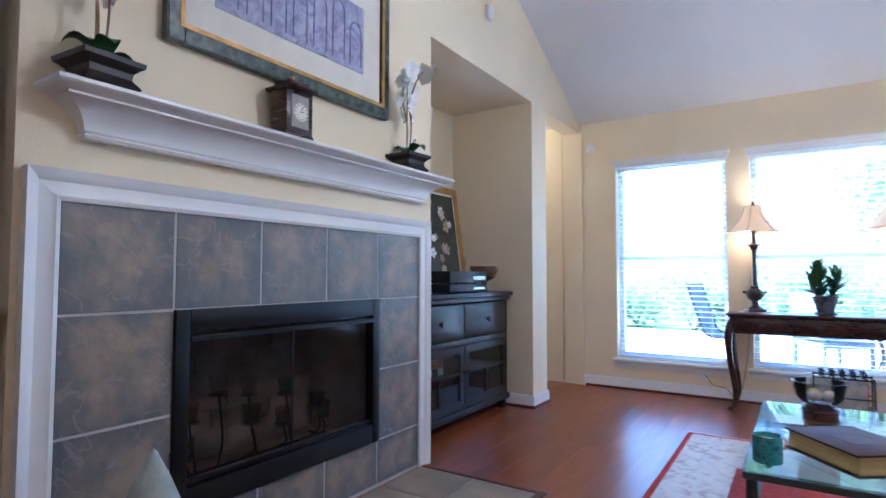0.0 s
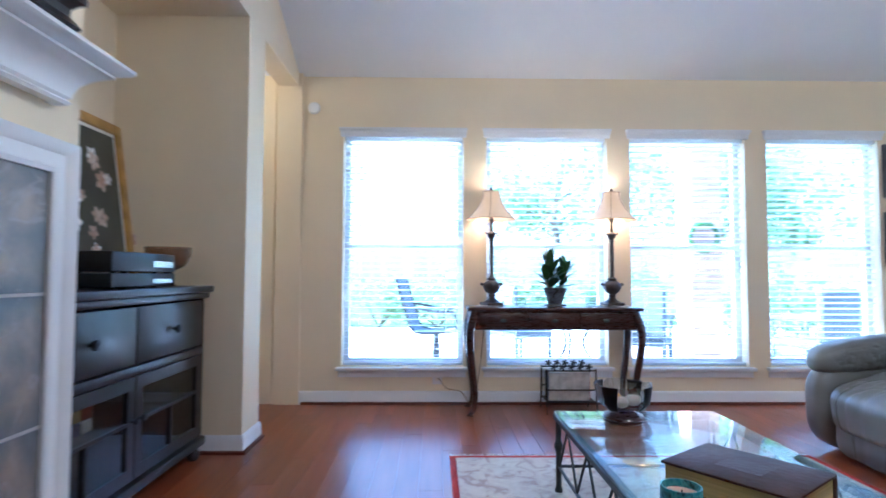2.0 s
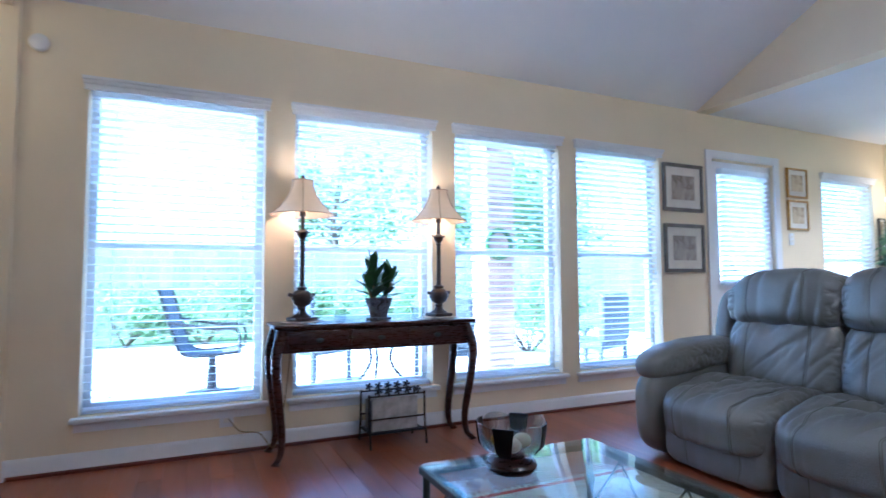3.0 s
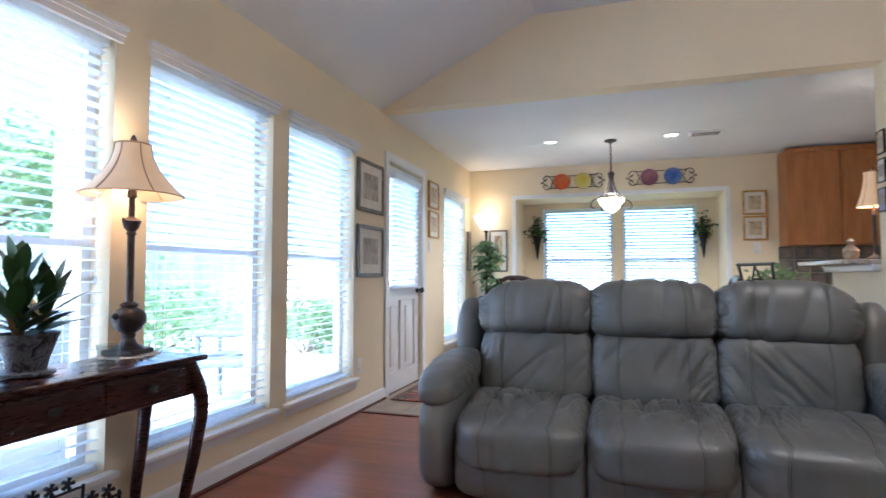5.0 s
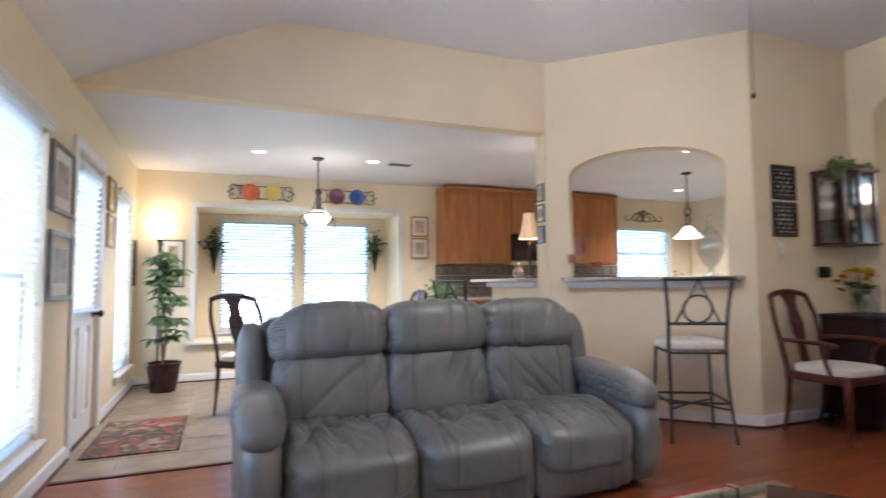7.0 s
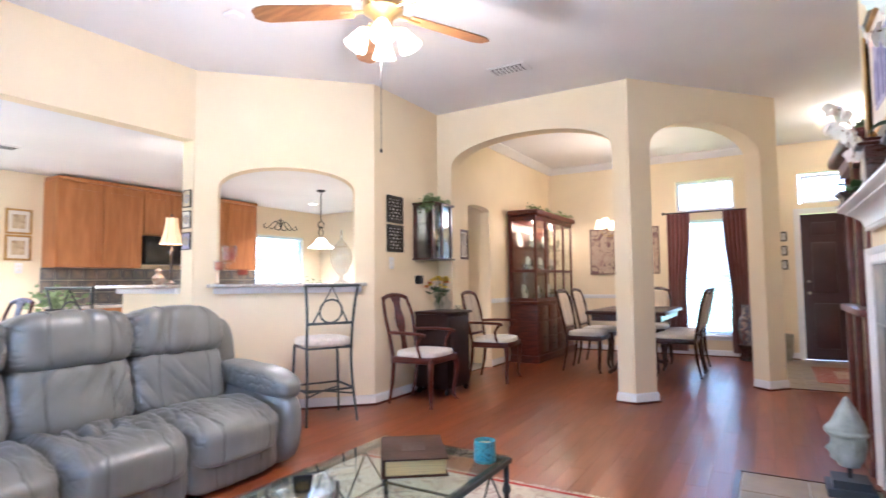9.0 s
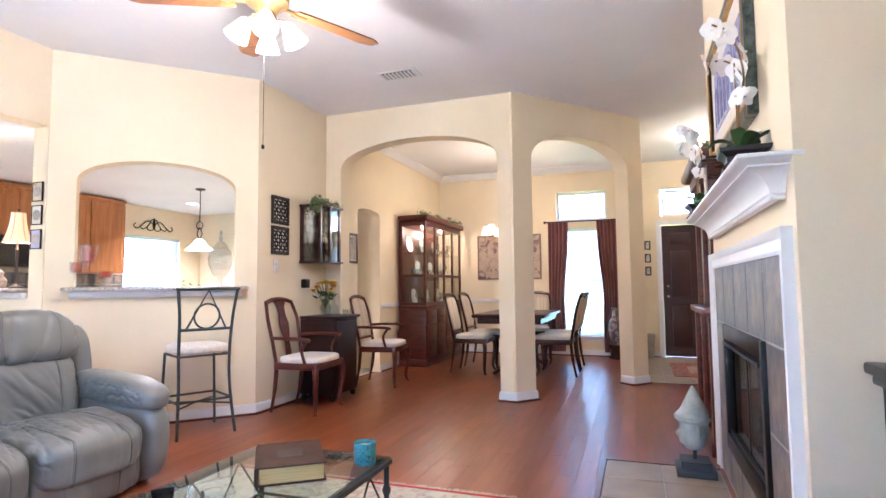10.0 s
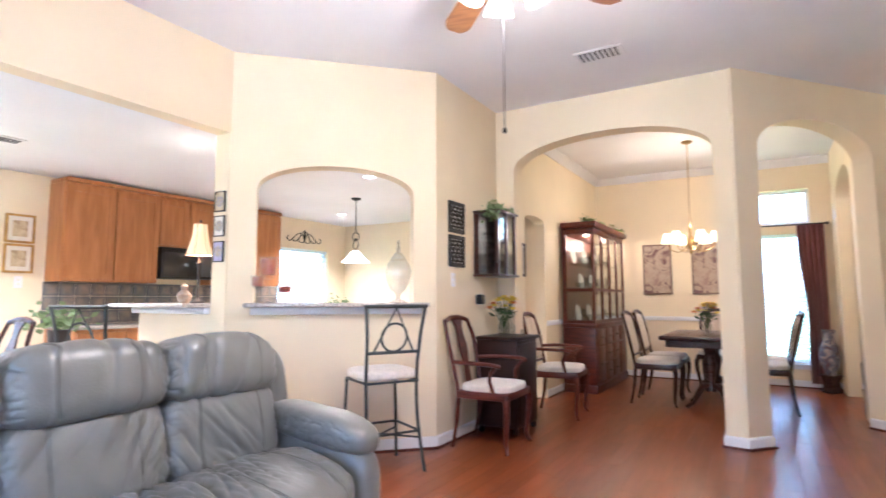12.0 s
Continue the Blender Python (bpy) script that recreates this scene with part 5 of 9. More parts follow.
def upholstery(c, half, p, cuts, seed, tilt, creases, seams=(), gather=0.006, slope=0.0, sag=0.0, lobes=0.0, nose=0.0, arch=0.0, thin=0.0):
    """A padded leather cushion, its front towards -x, and the lines of its double seams.
    creases: (across, along, slant, depth, reach) of the long folds; gather: short folds at the side edges;
    slope lowers one end, sag the rear of the top, lobes lift its corners, nose rounds the front down, arch lifts the lower edge's middle."""
    off = Vector((seed * 3.7, seed * 1.9, seed * 5.3))
    flat = half[2] < half[0]                    # a seat: its folds run from front to back
    turn = Matrix.Translation(c) @ Matrix.Rotation(radians(tilt), 4, "Y")

    def surface(s, proud=0.0):
        q = s / (abs(s.x) ** p + abs(s.y) ** p + abs(s.z) ** p) ** (1 / p)
        r = Vector((q.x * half[0], q.y * half[1], q.z * half[2]))
        n = Vector((q.x * abs(q.x) / half[0], q.y * abs(q.y) / half[1], q.z * abs(q.z) / half[2])).normalized()
        d = 0.006 * noise.noise(r * 5.0 + off) + 0.003 * noise.noise(r * 11.0 + off)
        along = r.x if flat else r.z
        for across, length, slant, depth, reach in creases:
            u = r.y + slant * along
            m1 = noise.noise(Vector((u * across, along * length, 0.7 * r.z)) + off * 1.3)
            mask = max(0.0, 0.5 + 1.4 * noise.noise(Vector((r.y * 3.2, along * 3.0, 2.0)) + off)) * max(0.0, 1 - abs(q.y) ** 6)
            where = (q.x + reach if flat else reach - q.z) if reach else 1.0
            d -= depth * crease(m1) * mask * min(1.0, max(0.0, where + 0.3))
        rim = max(0.0, abs(q.y) - 0.74) / 0.26
        d -= gather * crease(noise.noise(Vector(((r.z if not flat else r.x) * 30.0, (r.x if not flat else r.z) * 22.0, r.y * 4.0)) + off), 2.2) * rim
        for f in seams:
            d -= 0.0045 * math.exp(-((q.y - f) / 0.018) ** 2)
        r += n * (d + proud)
        if slope:
            r.z -= abs(slope) * max(0.0, q.y * math.copysign(1, slope)) ** 3.0 * max(0.0, q.z)
        if sag:
            r.z -= sag * max(0.0, q.x) ** 1.5 * (1 - q.y ** 4) * max(0.0, q.z)
        if lobes:
            r.z += lobes * math.exp(-((abs(q.y) - 0.80) / 0.16) ** 2) * math.exp(-((q.x - 0.05) / 0.40) ** 2) * max(0.0, q.z)
        if nose:
            r.z -= nose * max(0.0, -q.x - 0.1) ** 2
        if arch:
            r.z += arch * (1 - q.y ** 2) * max(0.0, -q.z)
        if thin:
            r.y *= 1 - thin * max(0.0, q.x)
        return turn @ r
    bm = bm_new()
    bmesh.ops.create_cube(bm, size=2.0)
    bmesh.ops.subdivide_edges(bm, edges=bm.edges[:], cuts=cuts, use_grid_fill=True)
    for v in bm.verts:
        v.co = surface(v.co.copy())
    lines = []
    for f in seams:
        for g in (-0.016, 0.016):
            path = []
            for k in range(44):                 # up the front face and back over the top
                t = k / 43
                s = Vector((-1, f + g, -0.9 + 3.8 * t)) if t < 0.5 else Vector((-1 + 3.4 * (t - 0.5), f + g, 1))
                path.append(surface(s, 0.0006))
            lines.append(path)
    return bm, lines


def sofa():
    root = thing("sofa", "grey leather three-seat reclining sofa with padded arms", "sofa")
    L = M["leather"]

    def pad(name, *args, **kw):
        bm, lines = upholstery(*args, **kw)
        ob = part(name, bm, L, root, smooth=80)
        for path in lines:
            b = bm_new()
            tube(b, path, 0.0017, 5)
            part("seam", b, M["seam"], ob, "twin-stitched seam")
        return ob
    bm = bm_new()
    box(bm, 3.12, 3.84, 0.05, 3.88, 5.87, 0.30)
    bmesh.ops.bevel(bm, geom=bm.edges[:], offset=0.04, segments=3, affect="EDGES")
    part("base", bm, L, root)
    for i, y in enumerate((4.255, 4.85, 5.445)):
        end = (-1, 0, 1)[i]
        pad("footrest", (3.09, y, 0.165), (0.085, 0.298, 0.150), 6, 34, i + 20, 0, ((22, 1.5, 0.0, 0.018, 0.0),), (-0.5, 0.5), gather=0.004)
        pad("seat_cushion", (3.275, y, 0.305), (0.345, 0.306, 0.128), 4.2, 62, i + 1, -4, ((12, 2.0, 0.25, 0.030, 0.9), (26, 4.0, -0.2, 0.018, 0.7)), (-0.52, 0.52), gather=0.010, sag=0.035, lobes=0.035, nose=0.035)
        pad("back_cushion", (3.632, y, 0.540), (0.145, 0.306, 0.210), 4.5, 58, i + 5, 13, ((9, 2.2, (-0.9, 0.5, 0.9)[i], 0.022, 0.9), (19, 3.5, (-0.6, 0.9, 0.3)[i], 0.010, 0.8)), (-0.55, 0.55), gather=0.008)
        pad("headrest", (3.662, y + 0.006 * end, 0.828), (0.168, 0.316, 0.168), 3.6, 58, i + 9, 9, ((7, 1.5, 0.15, 0.013, 0.0),), (-0.50, 0.50), gather=0.014, slope=0.085 * end, arch=0.028)
    part("back_shell", cushion((3.81, 4.85, 0.52), (0.12, 1.00, 0.42), 7, 13, 0.004, 30, tilt=5), L, root)
    for s, yc in ((-1, 3.862), (1, 5.838)):
        pad("back_wing", (3.735, yc + s * 0.005, 0.63), (0.125, 0.075, 0.265), 3.0, 24, 33 + s, 9, (), gather=0.0)
        pad("arm_panel", (3.36, yc - s * 0.006, 0.250), (0.405, 0.102, 0.255), 3.2, 34, 36 + s, 0, ((10, 2.0, 0.0, 0.004, 0.0),), gather=0.003)
        pad("arm_pad", (3.315, yc - s * 0.008, 0.525), (0.350, 0.116, 0.088), 3.0, 54, 50 + s, -5, ((5, 2.0, 0.2, 0.006, 0.0),), gather=0.012, nose=0.030, thin=0.10)
    for x in (3.2, 3.82):
        for y in (3.9, 5.8):
            b2 = bm_new()
            lathe(b2, [(0.025, 0), (0.025, 0.06)], x, y, 0, 10)
            part("foot", b2, M["black"], root)


sofa()


# ---- coffee table, rug and what lies on it ----
RX0, RX1, RY0, RY1 = 1.01, 2.88, 3.47, 5.73


def rug():
    root = thing("area_rug", "cream floral area rug with red border and fringe", "rug")
    field = art_mat("rug_field_cream", (0.56, 0.52, 0.44), (0.34, 0.26, 0.22), (0.50, 0.45, 0.38), 9, 2.2)
    red = mat("rug_red_border", (0.42, 0.04, 0.035), 0.95, vary=0.25, scale=30, bump=0.4, bscale=220)
    fmat = mat("rug_fringe", (0.62, 0.56, 0.47), 0.95, vary=0.15, scale=60)
    part("field", rbox(RX0 + 0.03, RY0 + 0.03, 0.001, RX1 - 0.03, RY1 - 0.03, 0.0105, 0.003, 1), field, root)
    for a in ((RX0, RY0, RX1, RY0 + 0.0295), (RX0, RY1 - 0.0295, RX1, RY1), (RX0, RY0 + 0.0295, RX0 + 0.0295, RY1 - 0.0295), (RX1 - 0.0295, RY0 + 0.0295, RX1, RY1 - 0.0295)):
        part("border", rbox(a[0], a[1], 0.001, a[2], a[3], 0.010, 0.003, 1), red, root, "red border band")
    part("medallion", rbox(1.33, 4.10, 0.006, 2.34, 5.15, 0.0125, 0.002, 1), red, root, "red centre field")
    part("medallion_ground", rbox(1.60, 4.42, 0.006, 2.08, 4.84, 0.0135, 0.002, 1), field, root)
    rng = random.Random(2)
    for y, s in ((RY0, -1), (RY1, 1)):
        bm = bm_new()
        x = RX0
        while x < RX1:
            l = rng.uniform(0.035, 0.055)
            dx = rng.uniform(-0.012, 0.012)
            w = 0.0055
            v = [bm.verts.new(p) for p in ((x, y, 0.008), (x + w, y, 0.008), (x + w + dx, y + s * l * 0.6, 0.007), (x + dx, y + s * l * 0.6, 0.007), (x + w + dx * 1.6, y + s * l, 0.002), (x + dx * 1.6, y + s * l, 0.002))]
            bm.faces.new((v[0], v[1], v[2], v[3]))
            bm.faces.new((v[3], v[2], v[4], v[5]))
            x += 0.008
        part("fringe", bm, fmat, root, "cream knotted fringe")


rug()


def coffee_table():
    root = thing("coffee_table", "glass-topped coffee table with dark metal frame on the rug", "coffee table")
    x0, x1, y0, y1, z, f = 1.445, 2.15, 4.05, 5.27, 0.345, M["pewter"]
    zb = 0.0135
    for a in ((x0, y0, x0 + 0.035, y1), (x1 - 0.035, y0, x1, y1), (x0 + 0.035, y0, x1 - 0.035, y0 + 0.035), (x0 + 0.035, y1 - 0.035, x1 - 0.035, y1)):
        part("top_rail", rbox(a[0], a[1], z - 0.028, a[2], a[3], z - 0.004, 0.003, 1), f, root)
    bm = rbox(x0 + 0.006, y0 + 0.006, z - 0.003, x1 - 0.006, y1 - 0.006, z + 0.005, 0.002, 2)
    part("glass_top", bm, M["glass_top"], root, "clear glass top with greenish edge")
    for x in (x0 + 0.02, x1 - 0.02):
        for y in (y0 + 0.02, y1 - 0.02):
            bm = bm_new()
            lathe(bm, [(0.016, 0), (0.018, 0.006), (0.012, 0.02), (0.012, 0.17), (0.019, 0.185), (0.019, 0.20), (0.012, 0.215), (0.012, z - 0.028 - zb)], x, y, zb, 14)
            part("leg", bm, f, root)
    for x in (x0 + 0.02, x1 - 0.02):
        bm = bm_new()
        tube(bm, [(x, y0 + 0.02, 0.12), (x, y1 - 0.02, 0.12)], 0.007, 8)
        part("stretcher", bm, f, root)
        bm = bm_new()
        n = 4
        for k in range(n):
            a = y0 + 0.04 + (y1 - y0 - 0.08) * k / n
            b = y0 + 0.04 + (y1 - y0 - 0.08) * (k + 1) / n
            tube(bm, [(x, a, 0.125), (x, (a + b) / 2, 0.315), (x, b, 0.125)], 0.005, 7)
        part("lattice", bm, f, root)
    for y in (y0 + 0.02, y1 - 0.02):
        bm = bm_new()
        tube(bm, [(x0 + 0.02, y, 0.12), (x1 - 0.02, y, 0.12)], 0.007, 8)
        part("stretcher", bm, f, root)


coffee_table()
GZ = 0.350


M["pressed_bowl"] = clear_pane("thick_bowl_glass", (0.86, 0.87, 0.87), 0.14, 0.6)


def candle_bowl():
    root = thing("candle_bowl", "scalloped glass bowl with dark bands and candles on a stand", "bowl", pose(1.69, 5.09, GZ) @ Matrix.Diagonal((1.18, 1.18, 0.9, 1)))
    bm = bm_new()
    prof = [(0.035, 0.05), (0.06, 0.06), (0.082, 0.09), (0.088, 0.13), (0.092, 0.165), (0.087, 0.165), (0.082, 0.13), (0.075, 0.092), (0.055, 0.068), (0, 0.062)]
    lathe(bm, prof, seg=36)
    for v in bm.verts:
        a = math.atan2(v.co.y, v.co.x)
        f = 1 + 0.08 * max(0, v.co.z - 0.06) / 0.1 * math.cos(4 * a)
        v.co.x *= f
        v.co.y *= f
        v.co.z += 0.008 * max(0, v.co.z - 0.1) / 0.06 * math.cos(4 * a)
    part("bowl", bm, M["pressed_bowl"], root)
    for k in range(4):
        a = k * math.pi / 2 + math.pi / 4
        bm, rows = bm_new(), []
        for r, z in ((0.064, 0.062), (0.084, 0.090), (0.089, 0.130), (0.092, 0.168)):
            w = 0.30 * (1 - 0.25 * (0.168 - z) / 0.1)
            rows.append([bm.verts.new(((r + o) * math.cos(a + w * t), (r + o) * math.sin(a + w * t), z)) for o in (0.0, 0.004) for t in (-1, -0.5, 0, 0.5, 1)])
        ring = [0, 1, 2, 3, 4, 9, 8, 7, 6, 5]
        for p, q in zip(rows, rows[1:]):
            for i in range(10):
                j = (i + 1) % 10
                bm.faces.new((p[ring[i]], p[ring[j]], q[ring[j]], q[ring[i]]))
        bm.faces.new([rows[-1][i] for i in ring])
        part("band", bm, M["black"], root, "black glass band")
    bm = bm_new()
    lathe(bm, [(0.06, 0), (0.066, 0.008), (0.06, 0.014), (0.07, 0.022), (0.064, 0.034), (0.05, 0.042), (0.04, 0.05)], seg=24)
    part("stand", bm, M["mahog"], root, "carved dark wood stand")
    for k, c in enumerate(((0.75, 0.70, 0.58), (0.62, 0.42, 0.06), (0.72, 0.66, 0.55))):
        bm = bm_new()
        a = k * 2.1
        bmesh.ops.create_icosphere(bm, subdivisions=2, radius=0.026, matrix=Matrix.Translation((0.035 * math.cos(a), 0.035 * math.sin(a), 0.096)))
        part("ball_candle", bm, mat("wax_%d" % k, c, 0.5, subsurface=0.2, vary=0.08), root, "round wax candle")


candle_bowl()


def big_book():
    root = thing("book", "thick old book with brown cover and yellowed pages on the table", "book", pose(1.77, 4.36, GZ, 0, 0, 37))
    cov = mat("brown_book_cover", (0.055, 0.024, 0.014), 0.55, vary=0.35, scale=12, bump=0.2, bscale=60, spec=0.25)
    part("page_block", rbox(-0.125, -0.165, 0.006, 0.12, 0.160, 0.066, 0.003, 1), mat("aged_pages", (0.52, 0.40, 0.16), 0.8, vary=0.2, scale=4, stretch=(1, 1, 60)), root, "yellowed page block")
    part("cover", rbox(-0.135, -0.172, 0.066, 0.132, 0.168, 0.074, 0.003, 2), cov, root)
    part("cover", rbox(-0.135, -0.172, 0.0, 0.132, 0.168, 0.006, 0.002, 2), cov, root)
    part("spine", rbox(0.12, -0.172, 0.004, 0.136, 0.168, 0.070, 0.006, 2), cov, root)
    part("cover_ornament", rbox(-0.05, -0.06, 0.0735, 0.05, 0.06, 0.0748, 0.0006, 1), mat("tooled_leather", (0.05, 0.024, 0.014), 0.55, bump=0.4, bscale=120), root)


big_book()


def jar_candle():
    root = thing("jar_candle", "candle in a turquoise glass jar on the coffee table", "candle", pose(1.515, 4.18, GZ))
    bm = bm_new()
    lathe(bm, [(0.0, 0), (0.044, 0), (0.047, 0.004), (0.047, 0.092), (0.043, 0.092), (0.043, 0.07)], seg=28)
    part("jar", bm, art_mat("turquoise_glaze", (0.03, 0.24, 0.30), (0.01, 0.08, 0.11), (0.10, 0.36, 0.40), 30), root)
    bm = bm_new()
    lathe(bm, [(0.0425, 0.06), (0.0425, 0.074), (0.0, 0.072)], seg=24)
    part("wax", bm, mat("tan_wax", (0.60, 0.42, 0.30), 0.5, subsurface=0.2), root, "tan wax")
    bm = bm_new()
    tube(bm, [(0, 0, 0.072), (0.002, 0, 0.082)], 0.0014, 5)
    part("wick", bm, M["black"], root)


jar_candle()


# ---- stone head by the fireplace: one plain shape ----
def statue():
    x, y = 0.10, 2.79
    bm = rbox(x - 0.105, y - 0.105, 0.0135, x + 0.105, y + 0.105, 0.055, 0.004)
    box(bm, x - 0.08, y - 0.08, 0.0551, x + 0.08, y + 0.08, 0.095)
    lathe(bm, [(0.011, 0.0951), (0.011, 0.155)], x, y, 0, 10)
    tagged(part("sculpture_stand", bm, mat("dark_slate_stand", (0.035, 0.045, 0.055), 0.5, vary=0.2, scale=8)), "dark slate stepped stand on the hearth", "stand")
    bm = bm_new()
    lathe(bm, [(0.0, 0.0), (0.052, 0.0), (0.060, 0.02), (0.074, 0.045), (0.086, 0.085), (0.090, 0.13), (0.088, 0.165), (0.092, 0.182), (0.101, 0.190), (0.103, 0.205), (0.094, 0.215), (0.094, 0.235), (0.080, 0.275), (0.058, 0.325), (0.034, 0.375), (0.014, 0.415), (0.0, 0.43)], seg=40)
    bmesh.ops.subdivide_edges(bm, edges=bm.edges[:], cuts=1, use_grid_fill=True)
    for v in bm.verts:
        a, r, z = math.atan2(v.co.y, v.co.x), math.hypot(v.co.x, v.co.y), v.co.z
        fwd = math.exp(-(a / 0.20) ** 2)
        r += 0.036 * fwd * math.exp(-((z - 0.105) / 0.022) ** 2) + 0.022 * math.exp(-(a / 0.35) ** 2) * math.exp(-((z - 0.052) / 0.022) ** 2)
        r += 0.018 * math.exp(-((abs(a) - 1.62) / 0.13) ** 2) * math.exp(-((z - 0.105) / 0.040) ** 2)
        r -= 0.010 * math.exp(-((abs(a) - 0.36) / 0.16) ** 2) * math.exp(-((z - 0.128) / 0.016) ** 2)
        r += 0.030 * math.exp(-(a / 0.45) ** 2) * math.exp(-((z - 0.225) / 0.030) ** 2)
        v.co = Vector((r * 1.05 * math.cos(a), r * 0.92 * math.sin(a), z)) + 0.0016 * Vector(noise.noise_vector(v.co * 45))
    ob = part("stone_head", bm, mat("grey_green_stone", (0.40, 0.44, 0.41), 0.85, vary=0.25, scale=10, bump=0.4, bscale=80), None, smooth=50)
    ob.matrix_basis = pose(x, y, 0.154, 0, 0, 12) @ Matrix.Scale(0.84, 4)
    tagged(ob, "pale grey-green stone head sculpture on a dark stand", "sculpture")


statue()


# ---- ceiling fan, vents, recessed lights ----
M["lit_glass"] = mat("lit_opal_glass", (1.0, 0.88, 0.66), 0.4, emit=(1.0, 0.78, 0.48, 0.55))
M["brass"] = mat("aged_brass", (0.38, 0.26, 0.11), 0.32, metal=0.9, vary=0.2, scale=20)
M["oakblade"] = mat("oak_fan_blade", (0.30, 0.14, 0.05), 0.4, second=(0.19, 0.08, 0.028), scale=3, stretch=(2, 14, 2))


def fan():
    cx, cy = 2.235, 3.94
    root = thing("ceiling_fan", "ceiling fan with oak blades, brass motor and four lit shades", "ceiling fan", pose(cx, cy, 0.055))
    top = CZ - 0.055
    bm = bm_new()
    lathe(bm, [(0.07, top), (0.07, top - 0.02), (0.03, top - 0.06), (0.013, top - 0.065), (0.013, top - 0.32)], seg=18)
    part("downrod", bm, M["brass"], root)
    bm = bm_new()
    lathe(bm, [(0.03, 2.72), (0.10, 2.70), (0.12, 2.65), (0.115, 2.60), (0.07, 2.57), (0.05, 2.54), (0.055, 2.50), (0.03, 2.47)], seg=24)
    part("motor", bm, M["brass"], root)
    for k in range(5):
        a = radians(-43.4 + 72 * k)
        m = Matrix.Rotation(a, 4, "Z") @ Matrix.Rotation(radians(10), 4, "X")
        bm = bm_new()
        out = [(0.17, -0.05), (0.30, -0.062), (0.66, -0.072), (0.705, -0.06), (0.74, -0.035), (0.74, 0.035), (0.705, 0.06), (0.66, 0.072), (0.30, 0.062), (0.17, 0.05)]
        t = [bm.verts.new(Matrix.Translation((0, 0, 2.605)) @ m @ Vector((u, v, 0.004))) for u, v in out]
        b = [bm.verts.new(Matrix.Translation((0, 0, 2.605)) @ m @ Vector((u, v, -0.004))) for u, v in out]
        bm.faces.new(t)
        bm.faces.new(b[::-1])
        for i in range(len(out)):
            j = (i + 1) % len(out)
            bm.faces.new((t[j], t[i], b[i], b[j]))
        bl = part("blade", bm, M["oakblade"], root, "oak veneer blade")
        bm = bm_new()
        tube(bm, [Matrix.Rotation(a, 4, "Z") @ Vector((0.10, 0, 2.605)), Matrix.Rotation(a, 4, "Z") @ Vector((0.24, 0, 2.598))], 0.011, 8)
        part("blade_iron", bm, M["brass"], bl)
    for k in range(4):
        a = radians(35 + 90 * k)
        d = Vector((math.cos(a), math.sin(a), 0))
        bm = bm_new()
        tube(bm, smooth_path([Vector((0, 0, 2.50)) + d * 0.03, Vector((0, 0, 2.51)) + d * 0.08, Vector((0, 0, 2.49)) + d * 0.11], 4), 0.008, 7)
        arm = part("light_arm", bm, M["brass"], root)
        m = Matrix.Translation(Vector((0, 0, 2.50)) + d * 0.10) @ Matrix.Rotation(a, 4, "Z") @ Matrix.Rotation(radians(180 - 28), 4, "Y")
        bm = bm_new()
        lathe(bm, [(0.018, 0), (0.03, 0.012), (0.042, 0.05), (0.06, 0.10), (0.066, 0.125)], m=m, seg=18)
        part("glass_shade", bm, M["lit_glass"], arm, "lit opal glass shade")
    bulb(cx, cy, 2.385, 14, (1.0, 0.80, 0.56), 0.10)
    bm = bm_new()
    tube(bm, [(0.0, 0.02, 2.48), (0.0, 0.02, 1.815)], 0.0018, 5)
    lathe(bm, [(0.003, 0), (0.009, 0.008), (0.007, 0.022), (0, 0.026)], 0.0, 0.02, 1.79, 10)
    part("pull_chain", bm, M["iron"], root, "long pull chain with dark bob")


fan()


def vent(x, y, z, w, d, yaw=0):
    root = thing("ceiling_vent", "white slotted air vent in the ceiling", "air vent", pose(x, y, z, 0, 0, yaw), "ceiling vents")
    part("frame", rbox(-w / 2, -d / 2, -0.012, w / 2, d / 2, -0.0005, 0.004, 1), M["trim"], root)
    # dark grey sheet that paints the shade seen between the slats
    bm = bm_new()
    box(bm, -w / 2 + 0.025, -d / 2 + 0.025, -0.0135, w / 2 - 0.025, d / 2 - 0.025, -0.0125)
    part("slot_shadow", bm, mat("vent_shadow_grey", (0.10, 0.10, 0.11), 0.8), root)
    n = 9
    for k in range(n):
        bm = bm_new()
        a = -w / 2 + 0.03 + (w - 0.06) * k / (n - 1)
        box(bm, -0.011, -d / 2 + 0.025, -0.001, 0.011, d / 2 - 0.025, 0.001, Matrix.Translation((a, 0, -0.017)) @ Matrix.Rotation(radians(35), 4, "Y"))
        part("slat", bm, M["trim"], root)


vent(2.345, 1.925, CZ, 0.36, 0.20, 0)
vent(6.33, 4.21, SZ, 0.30, 0.18, 90)
M["can_lit"] = mat("recessed_lamp_lit", (1.0, 0.95, 0.85), 0.4, emit=(1.0, 0.86, 0.64, 0.7))


